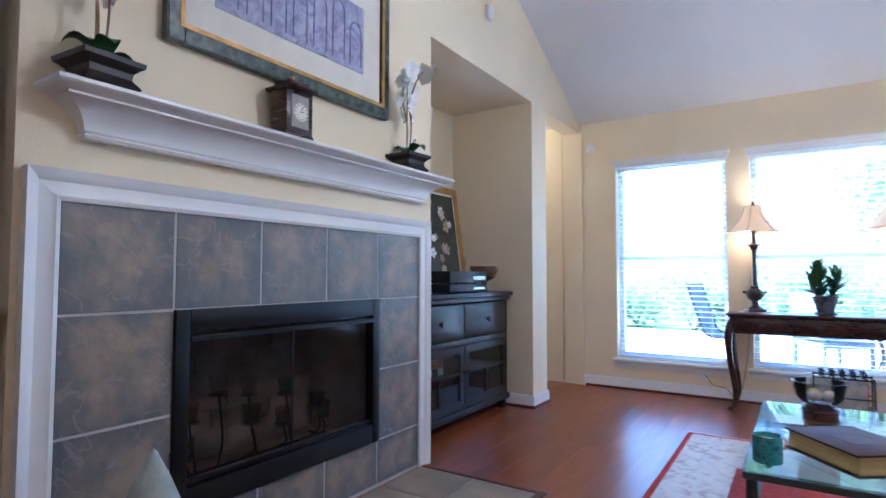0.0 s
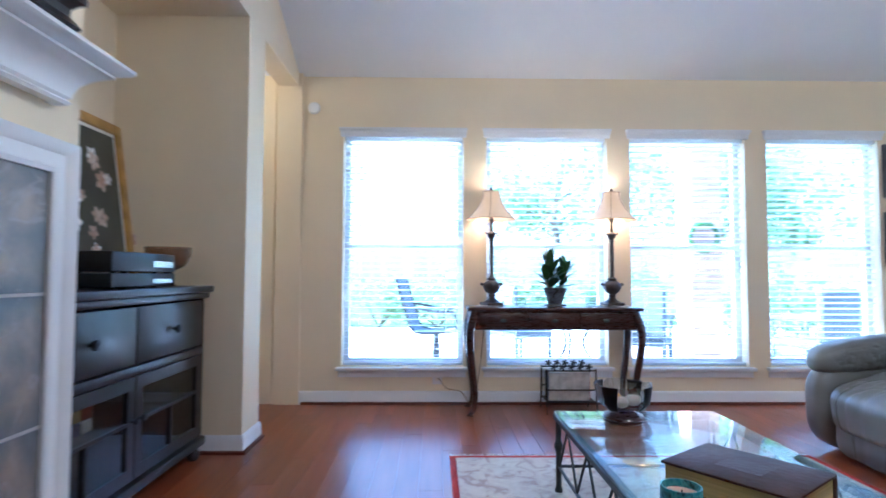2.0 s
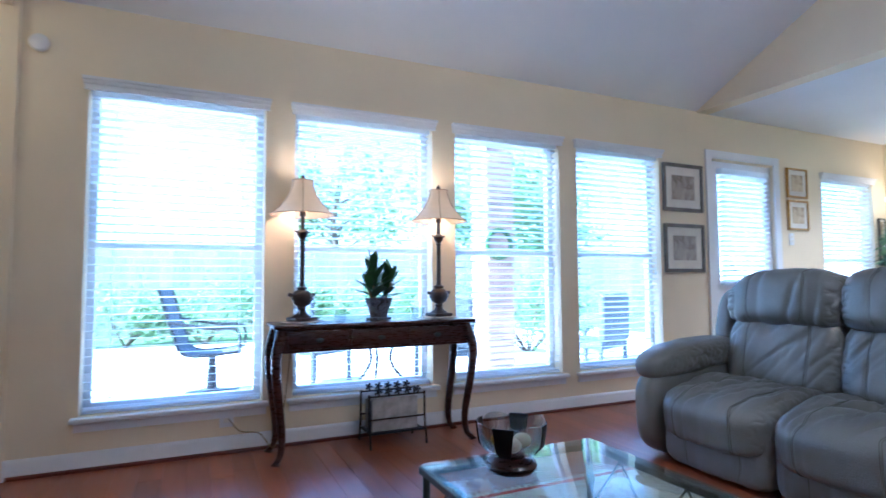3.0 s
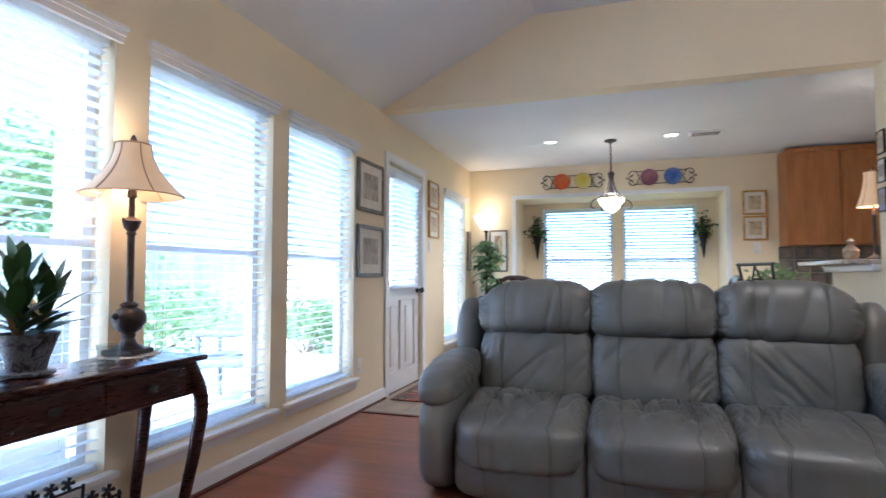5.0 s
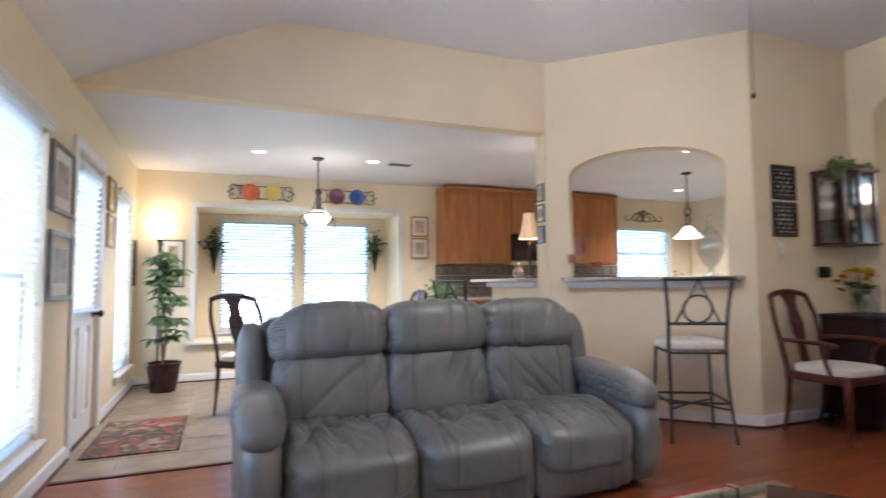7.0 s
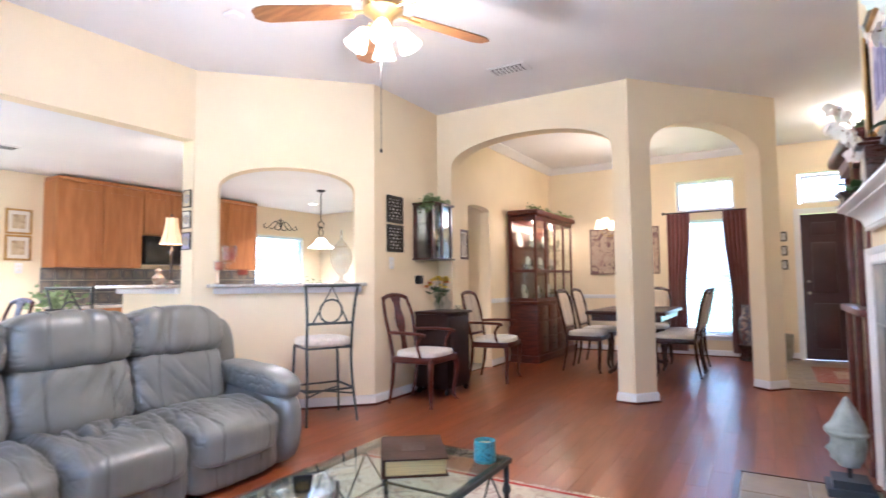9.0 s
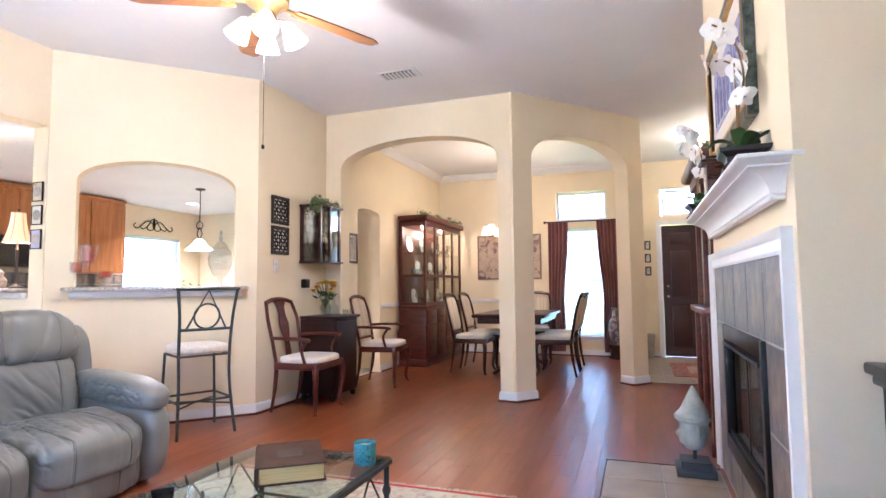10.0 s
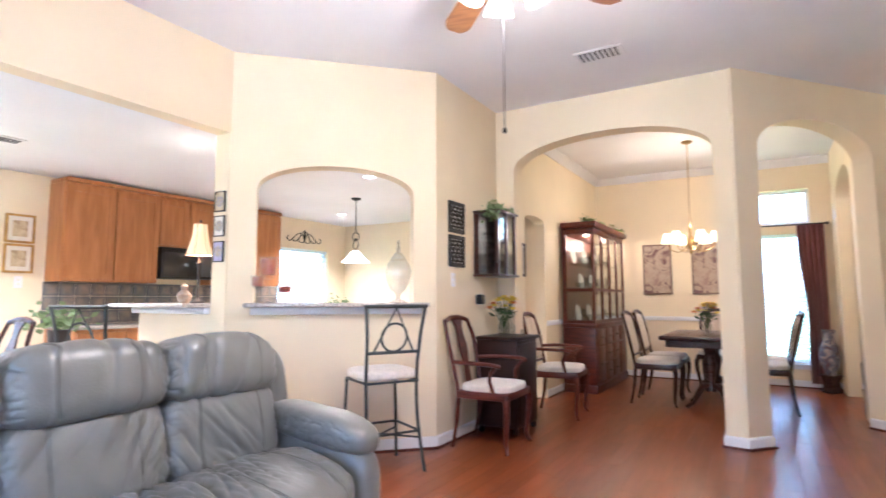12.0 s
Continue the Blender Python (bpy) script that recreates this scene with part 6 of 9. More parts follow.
def can_light(x, y, watts=11):
    root = thing("recessed_light", "lit white recessed ceiling light", "ceiling light", pose(x, y, SZ), "recessed lights")
    bm = bm_new()
    lathe(bm, [(0.062, -0.001), (0.085, -0.001), (0.085, -0.006), (0.064, -0.010), (0.062, -0.001)], seg=28)
    part("ring", bm, M["trim"], root)
    bm = bm_new()
    lathe(bm, [(0.0, -0.004), (0.061, -0.004), (0.061, -0.0045)], seg=24)
    part("lamp_face", bm, M["can_lit"], root, "glowing lamp face")
    data = bpy.data.lights.new("lamp_light", "SPOT")
    data.energy, data.color, data.spot_size, data.spot_blend, data.shadow_soft_size = watts * 1.6, (1.0, 0.83, 0.60), radians(130), 0.6, 0.06
    new("lamp_light", data).matrix_world = Matrix.Translation((x, y, SZ - 0.02))


can_light(6.23, 5.68, 14)
can_light(6.30, 4.52, 14)
can_light(4.75, 1.68)
can_light(6.65, -0.08)

# pictures on the window wall
sepia = art_mat("sepia_print", (0.48, 0.43, 0.36), (0.18, 0.15, 0.12), (0.36, 0.31, 0.26), 9, 1.0)
botan = art_mat("botanical_print", (0.62, 0.52, 0.34), (0.30, 0.20, 0.12), (0.52, 0.42, 0.26), 8, 1.2)
greyframe = mat("pewter_picture_frame", (0.14, 0.12, 0.10), 0.4, vary=0.3, scale=20, bump=0.1, bscale=90)
for z in (1.725, 1.215):
    picture("framed_print", 0.46, 0.405, NORTH(4.515, z), greyframe, 0.03, 0.07, sepia, "framed sepia print with white mat on the window wall", "picture", "prints beside the back door")
for z in (1.87, 1.56):
    picture("framed_print", 0.30, 0.285, NORTH(6.03, z), M["gold"], 0.018, 0.045, botan, "small gilt framed print beside the back door", "picture", "small prints by the door")
wall_plate(NORTH(5.93, 1.33), "switch")

bm = rbox(-0.05, -0.05, -0.03, 0.05, 0.05, -0.0005, 0.008, 2)
ob = tagged(part("ceiling_detector", bm, M["trim"]), "small white square detector on the ceiling", "detector")
ob.matrix_basis = pose(3.58, 3.88, CZ)


# ---- by the serving hatch ----
M["pressed"] = clear_pane("pressed_glass", (0.84, 0.84, 0.82), 0.24, 0.6)
M["goblet"] = clear_pane("goblet_glass", (0.95, 0.94, 0.93), 0.06, 0.5)
M["ebony"] = mat("ebonised_wood", (0.026, 0.010, 0.008), 0.42, vary=0.3, scale=4, stretch=(2, 8, 2), bump=0.04, bscale=50, spec=0.22)
HD = Vector((KX - SX, 3.37 - 2.255, 0)).normalized()      # along the angled wall
HN = Vector((-HD.y, HD.x, 0))                             # into the living room
HATCH = Matrix(((HD.x, HN.x, 0, SX), (HD.y, HN.y, 0, 2.255), (0, 0, 1, 0), (0, 0, 0, 1)))
HU0, HU1 = alen - 1.39, alen - 0.19
ledge = thing("hatch_counter", "speckled granite ledge on white brackets in the hatch", "counter")
part("slab", rbox(HU0 - 0.10, -0.19, 1.101, HU1 + 0.06, 0.15, 1.131, 0.008, 2, HATCH), M["granite"], ledge)
part("moulding", rbox(HU0 - 0.06, 0.001, 1.045, HU1 + 0.02, 0.06, 1.10, 0.012, 2, HATCH), M["trim"], ledge, "white moulding under the ledge")
HZ = 1.131


def goblet_candle(u, v, h, r, label):
    p = HATCH @ Vector((u, v, HZ))
    root = thing("candle_holder", label, "candle holder", Matrix.Translation(p), "candle holders in the hatch")
    bm = bm_new()
    lathe(bm, [(0.0, 0), (r * 0.9, 0), (r * 0.85, 0.006), (0.010, 0.016), (0.008, h * 0.45), (0.014, h * 0.5), (r * 0.9, h * 0.56), (r, h * 0.75), (r * 1.05, h), (r * 0.98, h), (r * 0.92, h * 0.75), (r * 0.8, h * 0.6), (0, h * 0.58)], seg=22)
    part("glass", bm, M["goblet"], root)
    bm = bm_new()
    lathe(bm, [(0.0, h * 0.62), (r * 0.74, h * 0.62), (r * 0.80, h * 0.76), (r * 0.80, h * 0.95), (0, h * 0.95)], seg=18)
    part("candle", bm, mat("burgundy_wax", (0.34, 0.035, 0.04), 0.45, second=(0.42, 0.14, 0.05), scale=9), root, "burgundy and gold candle")


goblet_candle(HU1 - 0.10, 0.02, 0.34, 0.062, "tall stemmed glass with a burgundy candle")
goblet_candle(HU1 - 0.03, 0.08, 0.20, 0.045, "medium stemmed glass with a burgundy candle")
goblet_candle(HU1 - 0.22, 0.06, 0.13, 0.055, "low stemmed glass with a burgundy candle")
bm = bm_new()
p = HATCH @ Vector((HU0 + 0.12, -0.02, HZ))
lathe(bm, [(0.0, 0), (0.07, 0), (0.07, 0.008), (0.02, 0.03), (0.022, 0.07), (0.06, 0.10), (0.098, 0.19), (0.104, 0.25), (0.085, 0.31), (0.06, 0.33), (0.066, 0.34), (0.05, 0.36), (0.03, 0.39), (0.012, 0.40), (0.018, 0.43), (0.008, 0.45), (0.014, 0.48), (0, 0.50)], p.x, p.y, p.z, 28)
tagged(part("apothecary_jar", bm, M["pressed"]), "large lidded clear glass jar on the hatch ledge", "glass jar")

# three small tile pictures on the wall end
bluegold = art_mat("blue_rosette_print", (0.22, 0.30, 0.50), (0.10, 0.14, 0.32), (0.48, 0.36, 0.22), 22)
for z, k in ((1.885, 0), (1.70, 1), (1.51, 2)):
    r0 = picture("small_tile_picture", 0.115, 0.155, pose(4.80, 3.381, z, 0, 0, 180), M["black"], 0.008, 0.0, (botan, M["paper"], mat("lilac_print", (0.42, 0.38, 0.55), 0.5, vary=0.2, scale=14))[k], "small square rosette picture on the wall end", "picture", "three rosette pictures", depth=0.014)
    bm = bm_new()
    lathe(bm, [(0.042, 0), (0.042, 0.002), (0, 0.002)], m=Matrix.Translation((0, -0.011, 0)) @ Matrix.Rotation(radians(90), 4, "X"), seg=18)
    part("rosette", bm, bluegold, r0)


def bar_stool(m, label):
    """Iron stool: back with circle and triangle; local -y is the front."""
    root = thing("bar_stool", label, "bar stool", m, "bar stools")
    I = M["pewter"]
    for x in (-0.19, 0.19):
        bm = bm_new()
        tube(bm, [(x * 1.12, -0.19, 0), (x, -0.17, 0.60)], 0.011, 8)
        part("leg", bm, I, root)
        bm = bm_new()
        tube(bm, smooth_path([(x * 1.12, 0.24, 0), (x, 0.18, 0.35), (x, 0.165, 0.62), (x * 1.05, 0.20, 0.90), (x * 1.18, 0.235, 1.12)], 5), 0.012, 8)
        part("back_post", bm, I, root)
    bm = bm_new()
    tube(bm, [(-0.235, 0.235, 1.11), (0.235, 0.235, 1.11)], 0.013, 8)
    part("top_rail", bm, I, root)
    bm = bm_new()
    tube(bm, [(-0.195, 0.187, 0.80), (0.195, 0.187, 0.80)], 0.011, 8)
    part("lower_rail", bm, I, root)
    bm = bm_new()
    tube(bm, [(-0.15, 0.188, 0.80), (0.0, 0.233, 1.10), (0.15, 0.188, 0.80)], 0.008, 8)
    part("back_triangle", bm, I, root)
    bm = bm_new()
    tube(bm, [(0.095 * math.cos(a), 0.20 + 0.14 * 0.1 * math.sin(a), 0.90 + 0.095 * math.sin(a)) for a in [i * math.pi / 14 for i in range(29)]], 0.008, 8, cap=False)
    part("back_ring", bm, I, root)
    for z, f in ((0.26, 1.07), (0.60, 1.0)):
        for a, b in (((-0.19 * f, -0.18), (0.19 * f, -0.18)), ((-0.19 * f, 0.185), (0.19 * f, 0.185)), ((-0.19 * f, -0.18), (-0.19 * f, 0.185)), ((0.19 * f, -0.18), (0.19 * f, 0.185))):
            bm = bm_new()
            tube(bm, [(*a, z), (*b, z)], 0.009, 7)
            part("stretcher", bm, I, root)
    for a, b in (((-0.2, -0.18), (0.2, 0.185)), ((0.2, -0.18), (-0.2, 0.185))):
        bm = bm_new()
        tube(bm, [(*a, 0.215), (0, 0, 0.225), (*b, 0.215)], 0.007, 7)
        part("cross_brace", bm, I, root)
    part("seat", cushion((0, -0.005, 0.645), (0.215, 0.20, 0.042), 4, 9, 0.003, 3), M["cream"], root, "cream cushioned seat")
    return root


bar_stool(pose(3.69, 2.86, 0, 0, 0, 62), "dark iron bar stool with cream seat by the hatch")
bar_stool(pose(5.55, 3.78, 0, 0, 0, 20), "dark iron bar stool at the kitchen peninsula")

carved = mat("carved_dark_panel", (0.018, 0.015, 0.014), 0.5, vary=0.3, scale=30, bump=0.3, bscale=90)
for z in (1.855, 1.565):
    f0 = picture("carved_panel", 0.27, 0.27, pose(SX - 0.001, 1.935, z, 0, 0, -90), carved, 0.035, 0.0, None, "square black carved openwork panel on the wall", "wall panel", "carved panels", depth=0.018, mat_mat=M["paper"])
    for i in range(3):
        for j in range(3):
            bm = bm_new()
            cx, cz = -0.067 + 0.067 * i, -0.067 + 0.067 * j
            for q in range(4):
                a = q * math.pi / 2 + math.pi / 4
                tube(bm, [(cx, -0.014, cz), (cx + 0.026 * math.cos(a), -0.014, cz + 0.026 * math.sin(a)), (cx + 0.044 * math.cos(a + 0.35), -0.014, cz + 0.044 * math.sin(a + 0.35))], [0.007, 0.011, 0.005], 6)
            part("fretwork", bm, carved, f0)
wall_plate(pose(SX - 0.001, 1.99, 1.32, 0, 0, -90), "switch")


def foliage(name, mats, pts, size, seed, parent, lab=""):
    """Many small leaves round points, as one part."""
    rng = random.Random(seed)
    bm = bm_new()
    for p in pts:
        p = Vector(p)
        a, b = rng.uniform(0, 6.28), rng.uniform(-0.6, 0.9)
        d = Vector((math.cos(a) * math.cos(b), math.sin(a) * math.cos(b), math.sin(b)))
        s = d.cross(Vector((rng.uniform(-1, 1), rng.uniform(-1, 1), 1))).normalized()
        l = size * rng.uniform(0.7, 1.3)
        w = l * 0.36
        v = [bm.verts.new(q) for q in (p, p + d * l * 0.45 - s * w, p + d * l, p + d * l * 0.45 + s * w)]
        m1 = bm.verts.new(p + d * l * 0.5 - Vector((0, 0, l * 0.10)))
        bm.faces.new((v[0], v[1], m1))
        bm.faces.new((v[1], v[2], m1))
        bm.faces.new((v[2], v[3], m1))
        bm.faces.new((v[3], v[0], m1))
    ob = part(name, bm, mats, parent, lab, smooth=None)
    ob["kind"] = "stuff"
    return ob


def ivy(label, pts, seed, size=0.035):
    root = thing("ivy_garland", label, "artificial ivy", None, "ivy garlands")
    rng = random.Random(seed)
    path = smooth_path(pts, 6)
    bm = bm_new()
    tube(bm, path, 0.004, 6)
    part("vine", bm, M["stem"], root)
    cloud = []
    for p in path:
        for _ in range(9):
            cloud.append(p + Vector((rng.gauss(0, 0.03), rng.gauss(0, 0.03), abs(rng.gauss(0.015, 0.022)))))
    foliage("leaves", M["leaf_l"], cloud, size, seed, root)


def wall_curio():
    root = thing("wall_display_cabinet", "dark glazed wall cabinet with glassware", "wall cabinet")
    x0, x1, y0, y1, z0, z1 = 3.36, SX - 0.001, 1.20, 1.60, 1.36, 1.96
    W = M["mahog"]
    part("top", rbox(x0 - 0.02, y0 - 0.02, z1 - 0.025, x1, y1 + 0.02, z1, 0.006), W, root)
    part("bottom", rbox(x0 - 0.02, y0 - 0.02, z0, x1, y1 + 0.02, z0 + 0.022, 0.006), W, root)
    part("back", rbox(x1 - 0.012, y0, z0 + 0.022, x1, y1, z1 - 0.025, 0.001, 1), W, root)
    for x, y in ((x0, y0), (x0, y1 - 0.03), (x1 - 0.045, y0), (x1 - 0.045, y1 - 0.03), (x0, (y0 + y1) / 2 - 0.012)):
        part("post", rbox(x, y, z0 + 0.022, x + 0.03, y + 0.03, z1 - 0.025, 0.002, 1), W, root)
    for z in (1.56, 1.76):
        bm = bm_new()
        box(bm, x0 + 0.03, y0 + 0.03, z, x1 - 0.012, y1 - 0.03, z + 0.005)
        part("glass_shelf", bm, M["glass_cab"], root, "glass shelf")
    for a in ((x0 + 0.012, y0 + 0.03, x0 + 0.015, y1 - 0.03), (x0 + 0.03, y0 + 0.012, x1 - 0.045, y0 + 0.015), (x0 + 0.03, y1 - 0.015, x1 - 0.045, y1 - 0.012)):
        bm = bm_new()
        box(bm, a[0], a[1], z0 + 0.022, a[2], a[3], z1 - 0.025)
        part("pane", bm, M["glass_cab"], root, "clear glass pane").visible_shadow = False


wall_curio()
ivy("green ivy trailing over the wall cabinet", [(3.40, 1.58, 1.965), (3.45, 1.48, 1.985), (3.48, 1.38, 1.99), (3.46, 1.28, 1.97), (3.40, 1.22, 1.965)], 3)
ivy("green ivy spilling down the cabinet side", [(3.42, 1.60, 1.97), (3.40, 1.635, 1.92), (3.39, 1.64, 1.84)], 4)


def glassware(name, x, y, z, h, r, group="glassware"):
    bm = bm_new()
    lathe(bm, [(0, 0), (r * 0.8, 0), (0.006, 0.008), (0.005, h * 0.45), (r * 0.7, h * 0.52), (r, h * 0.75), (r * 0.88, h), (r * 0.84, h), (r * 0.9, h * 0.75), (r * 0.6, h * 0.56), (0, h * 0.5)], x, y, z, 14)
    tagged(part(name, bm, M["crystal"]), "clear stemmed glass on a cabinet shelf", "glass", group)


for z in (1.384, 1.567, 1.767):
    for k in range(3):
        glassware("wine_glass", 3.46, 1.30 + 0.09 * k, z, 0.13, 0.03)


def bar_cabinet():
    root = thing("bar_cabinet", "black wood cabinet with glazed door against the wall", "cabinet")
    W = M["ebony"]
    x0, x1, y0, y1, z1 = 3.19, SX - 0.03, 1.16, 1.62, 0.83
    part("top", rbox(x0 - 0.03, y0 - 0.03, z1 - 0.03, x1, y1 + 0.02, z1, 0.01), W, root)
    part("body", rbox(x0, y0, 0.06, x1, y1, z1 - 0.03, 0.006), W, root)
    for s, a in (((x0 - 0.012, y0 + 0.03, x0, y1 - 0.03), 0),):
        part("door", rbox(*s[:2], 0.10, *s[2:], z1 - 0.06, 0.004), W, root)
    d = part("door", rbox(x0 + 0.03, y0 - 0.014, 0.10, x1 - 0.03, y0 - 0.001, z1 - 0.06, 0.004), W, root)
    bm = bm_new()
    lathe(bm, [(0.006, 0), (0.006, 0.01), (0.014, 0.016), (0, 0.026)], m=Matrix.Translation((x0 + 0.07, y0 - 0.014, 0.50)) @ Matrix.Rotation(radians(90), 4, "X"), seg=10)
    part("knob", bm, M["iron"], d)
    for x in (x0 + 0.03, x1 - 0.03):
        for y in (y0 + 0.03, y1 - 0.03):
            bm = bm_new()
            lathe(bm, [(0.015, 0), (0.026, 0.012), (0.028, 0.035), (0.018, 0.06)], x, y, 0, 12)
            part("bun_foot", bm, W, root)


bar_cabinet()


def flowers(x, y, z, label):
    root = thing("flower_vase", label, "vase of flowers", pose(x, y, z) @ Matrix.Scale(1.3, 4))
    bm = bm_new()
    lathe(bm, [(0, 0), (0.03, 0), (0.035, 0.02), (0.045, 0.06), (0.03, 0.10), (0.045, 0.125), (0.041, 0.125), (0.026, 0.10), (0.04, 0.06), (0, 0.01)], seg=18)
    part("vase", bm, M["crystal"], root, "clear glass vase")
    rng = random.Random(7)
    cols = [mat("petal_yellow", (0.85, 0.64, 0.05), 0.6, vary=0.2, scale=20), mat("petal_orange", (0.70, 0.22, 0.02), 0.6, vary=0.2, scale=20), M["petal"]]
    tips = []
    for k in range(16):
        a, b = rng.uniform(0, 6.28), rng.uniform(0.2, 1.0)
        tip = Vector((0.11 * b * math.cos(a), 0.11 * b * math.sin(a), 0.28 - 0.10 * b + rng.uniform(-0.02, 0.03)))
        tips.append(tip)
        bm = bm_new()
        tube(bm, [(0, 0, 0.05), tip * 0.6 + Vector((0, 0, 0.05)), tip], 0.002, 5)
        part("stem", bm, M["leaf"], root)
        bm = bm_new()
        for r, n, lift in ((0.052, 11, 0.2), (0.036, 9, 0.7)):
            for q in range(n):
                leaf_blade(bm, tip, q * 6.283 / n + k, r, 0.024, lift, 0.2, 3)
        part("blossom", bm, cols[1 if k % 6 == 1 else 0], root, smooth=None)
    foliage("leaves", M["leaf"], [t * 0.7 for t in tips] * 2, 0.045, 9, root)
    return root


flowers(3.36, 1.50, 0.83, "yellow and orange flowers in a glass vase on the cabinet")
bm = bm_new()
lathe(bm, [(0, 0), (0.045, 0), (0.05, 0.02), (0.05, 0.08), (0.02, 0.12), (0.014, 0.20), (0.022, 0.21), (0.018, 0.25), (0.026, 0.28), (0, 0.31)], 3.40, 1.28, 0.83, 20)
tagged(part("decanter", bm, M["crystal"]), "clear glass decanter on the black cabinet", "decanter")
bm = bm_new()
lathe(bm, [(0, 0), (0.032, 0), (0.034, 0.05), (0.03, 0.05), (0.028, 0.006), (0, 0.006)], 3.28, 1.24, 0.83, 16)
tagged(part("tumbler", bm, M["crystal"]), "short clear glass tumbler on the cabinet", "glass")
bm = rbox(3.54, 1.50, 1.11, 3.604, 1.58, 1.20, 0.012, 2)
tagged(part("wall_sconce_box", bm, M["black"]), "small black wall box above the flowers", "wall fixture")


# ---- chairs ----
stripe = mat("striped_silk", (0.62, 0.54, 0.42), 0.6, second=(0.44, 0.36, 0.27), scale=9, stretch=(8, 0.3, 0.3), detail=0.5)


def chair(m, style, label, group, arms=False, wood=None):
    """Local: the front faces -y."""
    root = thing("armchair" if arms else "dining_chair", label, "chair", m, group)
    W = wood or M["cherry"]
    w, d = 0.25, 0.22
    for s in (-1, 1):
        bm = bm_new()
        cabriole(bm, s * (w - 0.03), -d + 0.03, s, -0.6, 0.43, 0.03, 0.014, 0.03)
        part("leg", bm, W, root)
        bm = bm_new()
        tube(bm, smooth_path([(s * (w - 0.045), d + 0.05, 0), (s * (w - 0.04), d + 0.01, 0.2), (s * (w - 0.04), d - 0.01, 0.43)], 4), [0.014] * 4 + [0.019] * 5, 8)
        part("leg", bm, W, root)
        bm = bm_new()
        tube(bm, smooth_path([(s * (w - 0.04), d - 0.01, 0.40), (s * (w - 0.03), d + 0.03, 0.62), (s * (w - 0.015), d + 0.07, 0.82), (s * (w - 0.05), d + 0.12, 0.985)], 5), 0.016, 8)
        part("back_post", bm, W, root)
        if arms:
            bm = bm_new()
            tube(bm, smooth_path([(s * (w - 0.025), d + 0.035, 0.66), (s * (w + 0.035), d - 0.12, 0.665), (s * (w + 0.05), -d + 0.10, 0.66), (s * (w + 0.03), -d + 0.05, 0.645)], 5), 0.016, 8)
            arm = part("armrest", bm, W, root)
            bm = bm_new()
            tube(bm, smooth_path([(s * (w + 0.04), -d + 0.08, 0.65), (s * (w + 0.02), -d + 0.14, 0.56), (s * (w - 0.005), -d + 0.12, 0.44)], 4), 0.014, 8)
            part("arm_support", bm, W, arm)
    bm = bm_new()
    tube(bm, smooth_path([(-w + 0.05, d + 0.12, 0.975), (-w * 0.4, d + 0.13, 1.0), (0, d + 0.125, 1.005), (w * 0.4, d + 0.13, 1.0), (w - 0.05, d + 0.12, 0.975)], 4), 0.021, 8)
    part("crest_rail", bm, W, root)
    part("seat_frame", rbox(-w, -d, 0.385, w, d, 0.445, 0.012, 2), W, root)
    part("seat", cushion((0, -0.005, 0.465), (w - 0.012, d - 0.005, 0.038), 4.5, 9, 0.002, 2), M["cream"], root, "cream damask seat")
    if style == "splat":
        bm = bm_new()
        rows = []
        for t, hw in ((0, 0.055), (0.12, 0.04), (0.3, 0.035), (0.48, 0.06), (0.62, 0.072), (0.78, 0.045), (0.9, 0.05), (1.0, 0.085)):
            z, y = 0.44 + 0.545 * t, d + 0.0 + 0.115 * t ** 1.3
            rows.append([bm.verts.new(q) for q in ((-hw, y - 0.006, z), (hw, y - 0.006, z), (hw, y + 0.006, z), (-hw, y + 0.006, z))])
        for a, b in zip(rows, rows[1:]):
            for i in range(4):
                j = (i + 1) % 4
                bm.faces.new((a[i], a[j], b[j], b[i]))
        part("splat", bm, W, root)
    else:
        part("back_pad", rot_pad(w, d), stripe, root, "cream striped back pad")
        bm = bm_new()
        tube(bm, [(-w + 0.05, d + 0.01, 0.53), (w - 0.05, d + 0.01, 0.53)], 0.014, 8)
        part("lower_rail", bm, W, root)
    return root


def rot_pad(w, d):
    bm = cushion((0, 0, 0), (w - 0.055, 0.024, 0.215), 5, 9, 0.0, 1)
    bmesh.ops.transform(bm, matrix=Matrix.Translation((0, d + 0.072, 0.755)) @ Matrix.Rotation(radians(-13), 4, "X"), verts=bm.verts)
    return bm


chair(pose(3.26, 1.93, 0, 0, 0, -88), "splat", "cherry wood armchair with vase splat and cream seat", "armchairs", True)
chair(pose(3.17, 0.53, 0, 0, 0, -84), "pad", "cherry wood armchair with striped back and cream seat", "armchairs", True)
c0 = chair(pose(2.42, -0.62, 0, 0, 0, -90), "pad", "mahogany dining chair with striped back at the table", "chairs round the dining table", False, M["mahog"])
for x, y, a in ((2.42, -1.25, -90), (1.38, -0.72, 90), (1.38, -1.32, 90), (1.90, -1.98, 180)):
    copy_thing(c0, pose(x, y, 0, 0, 0, a))


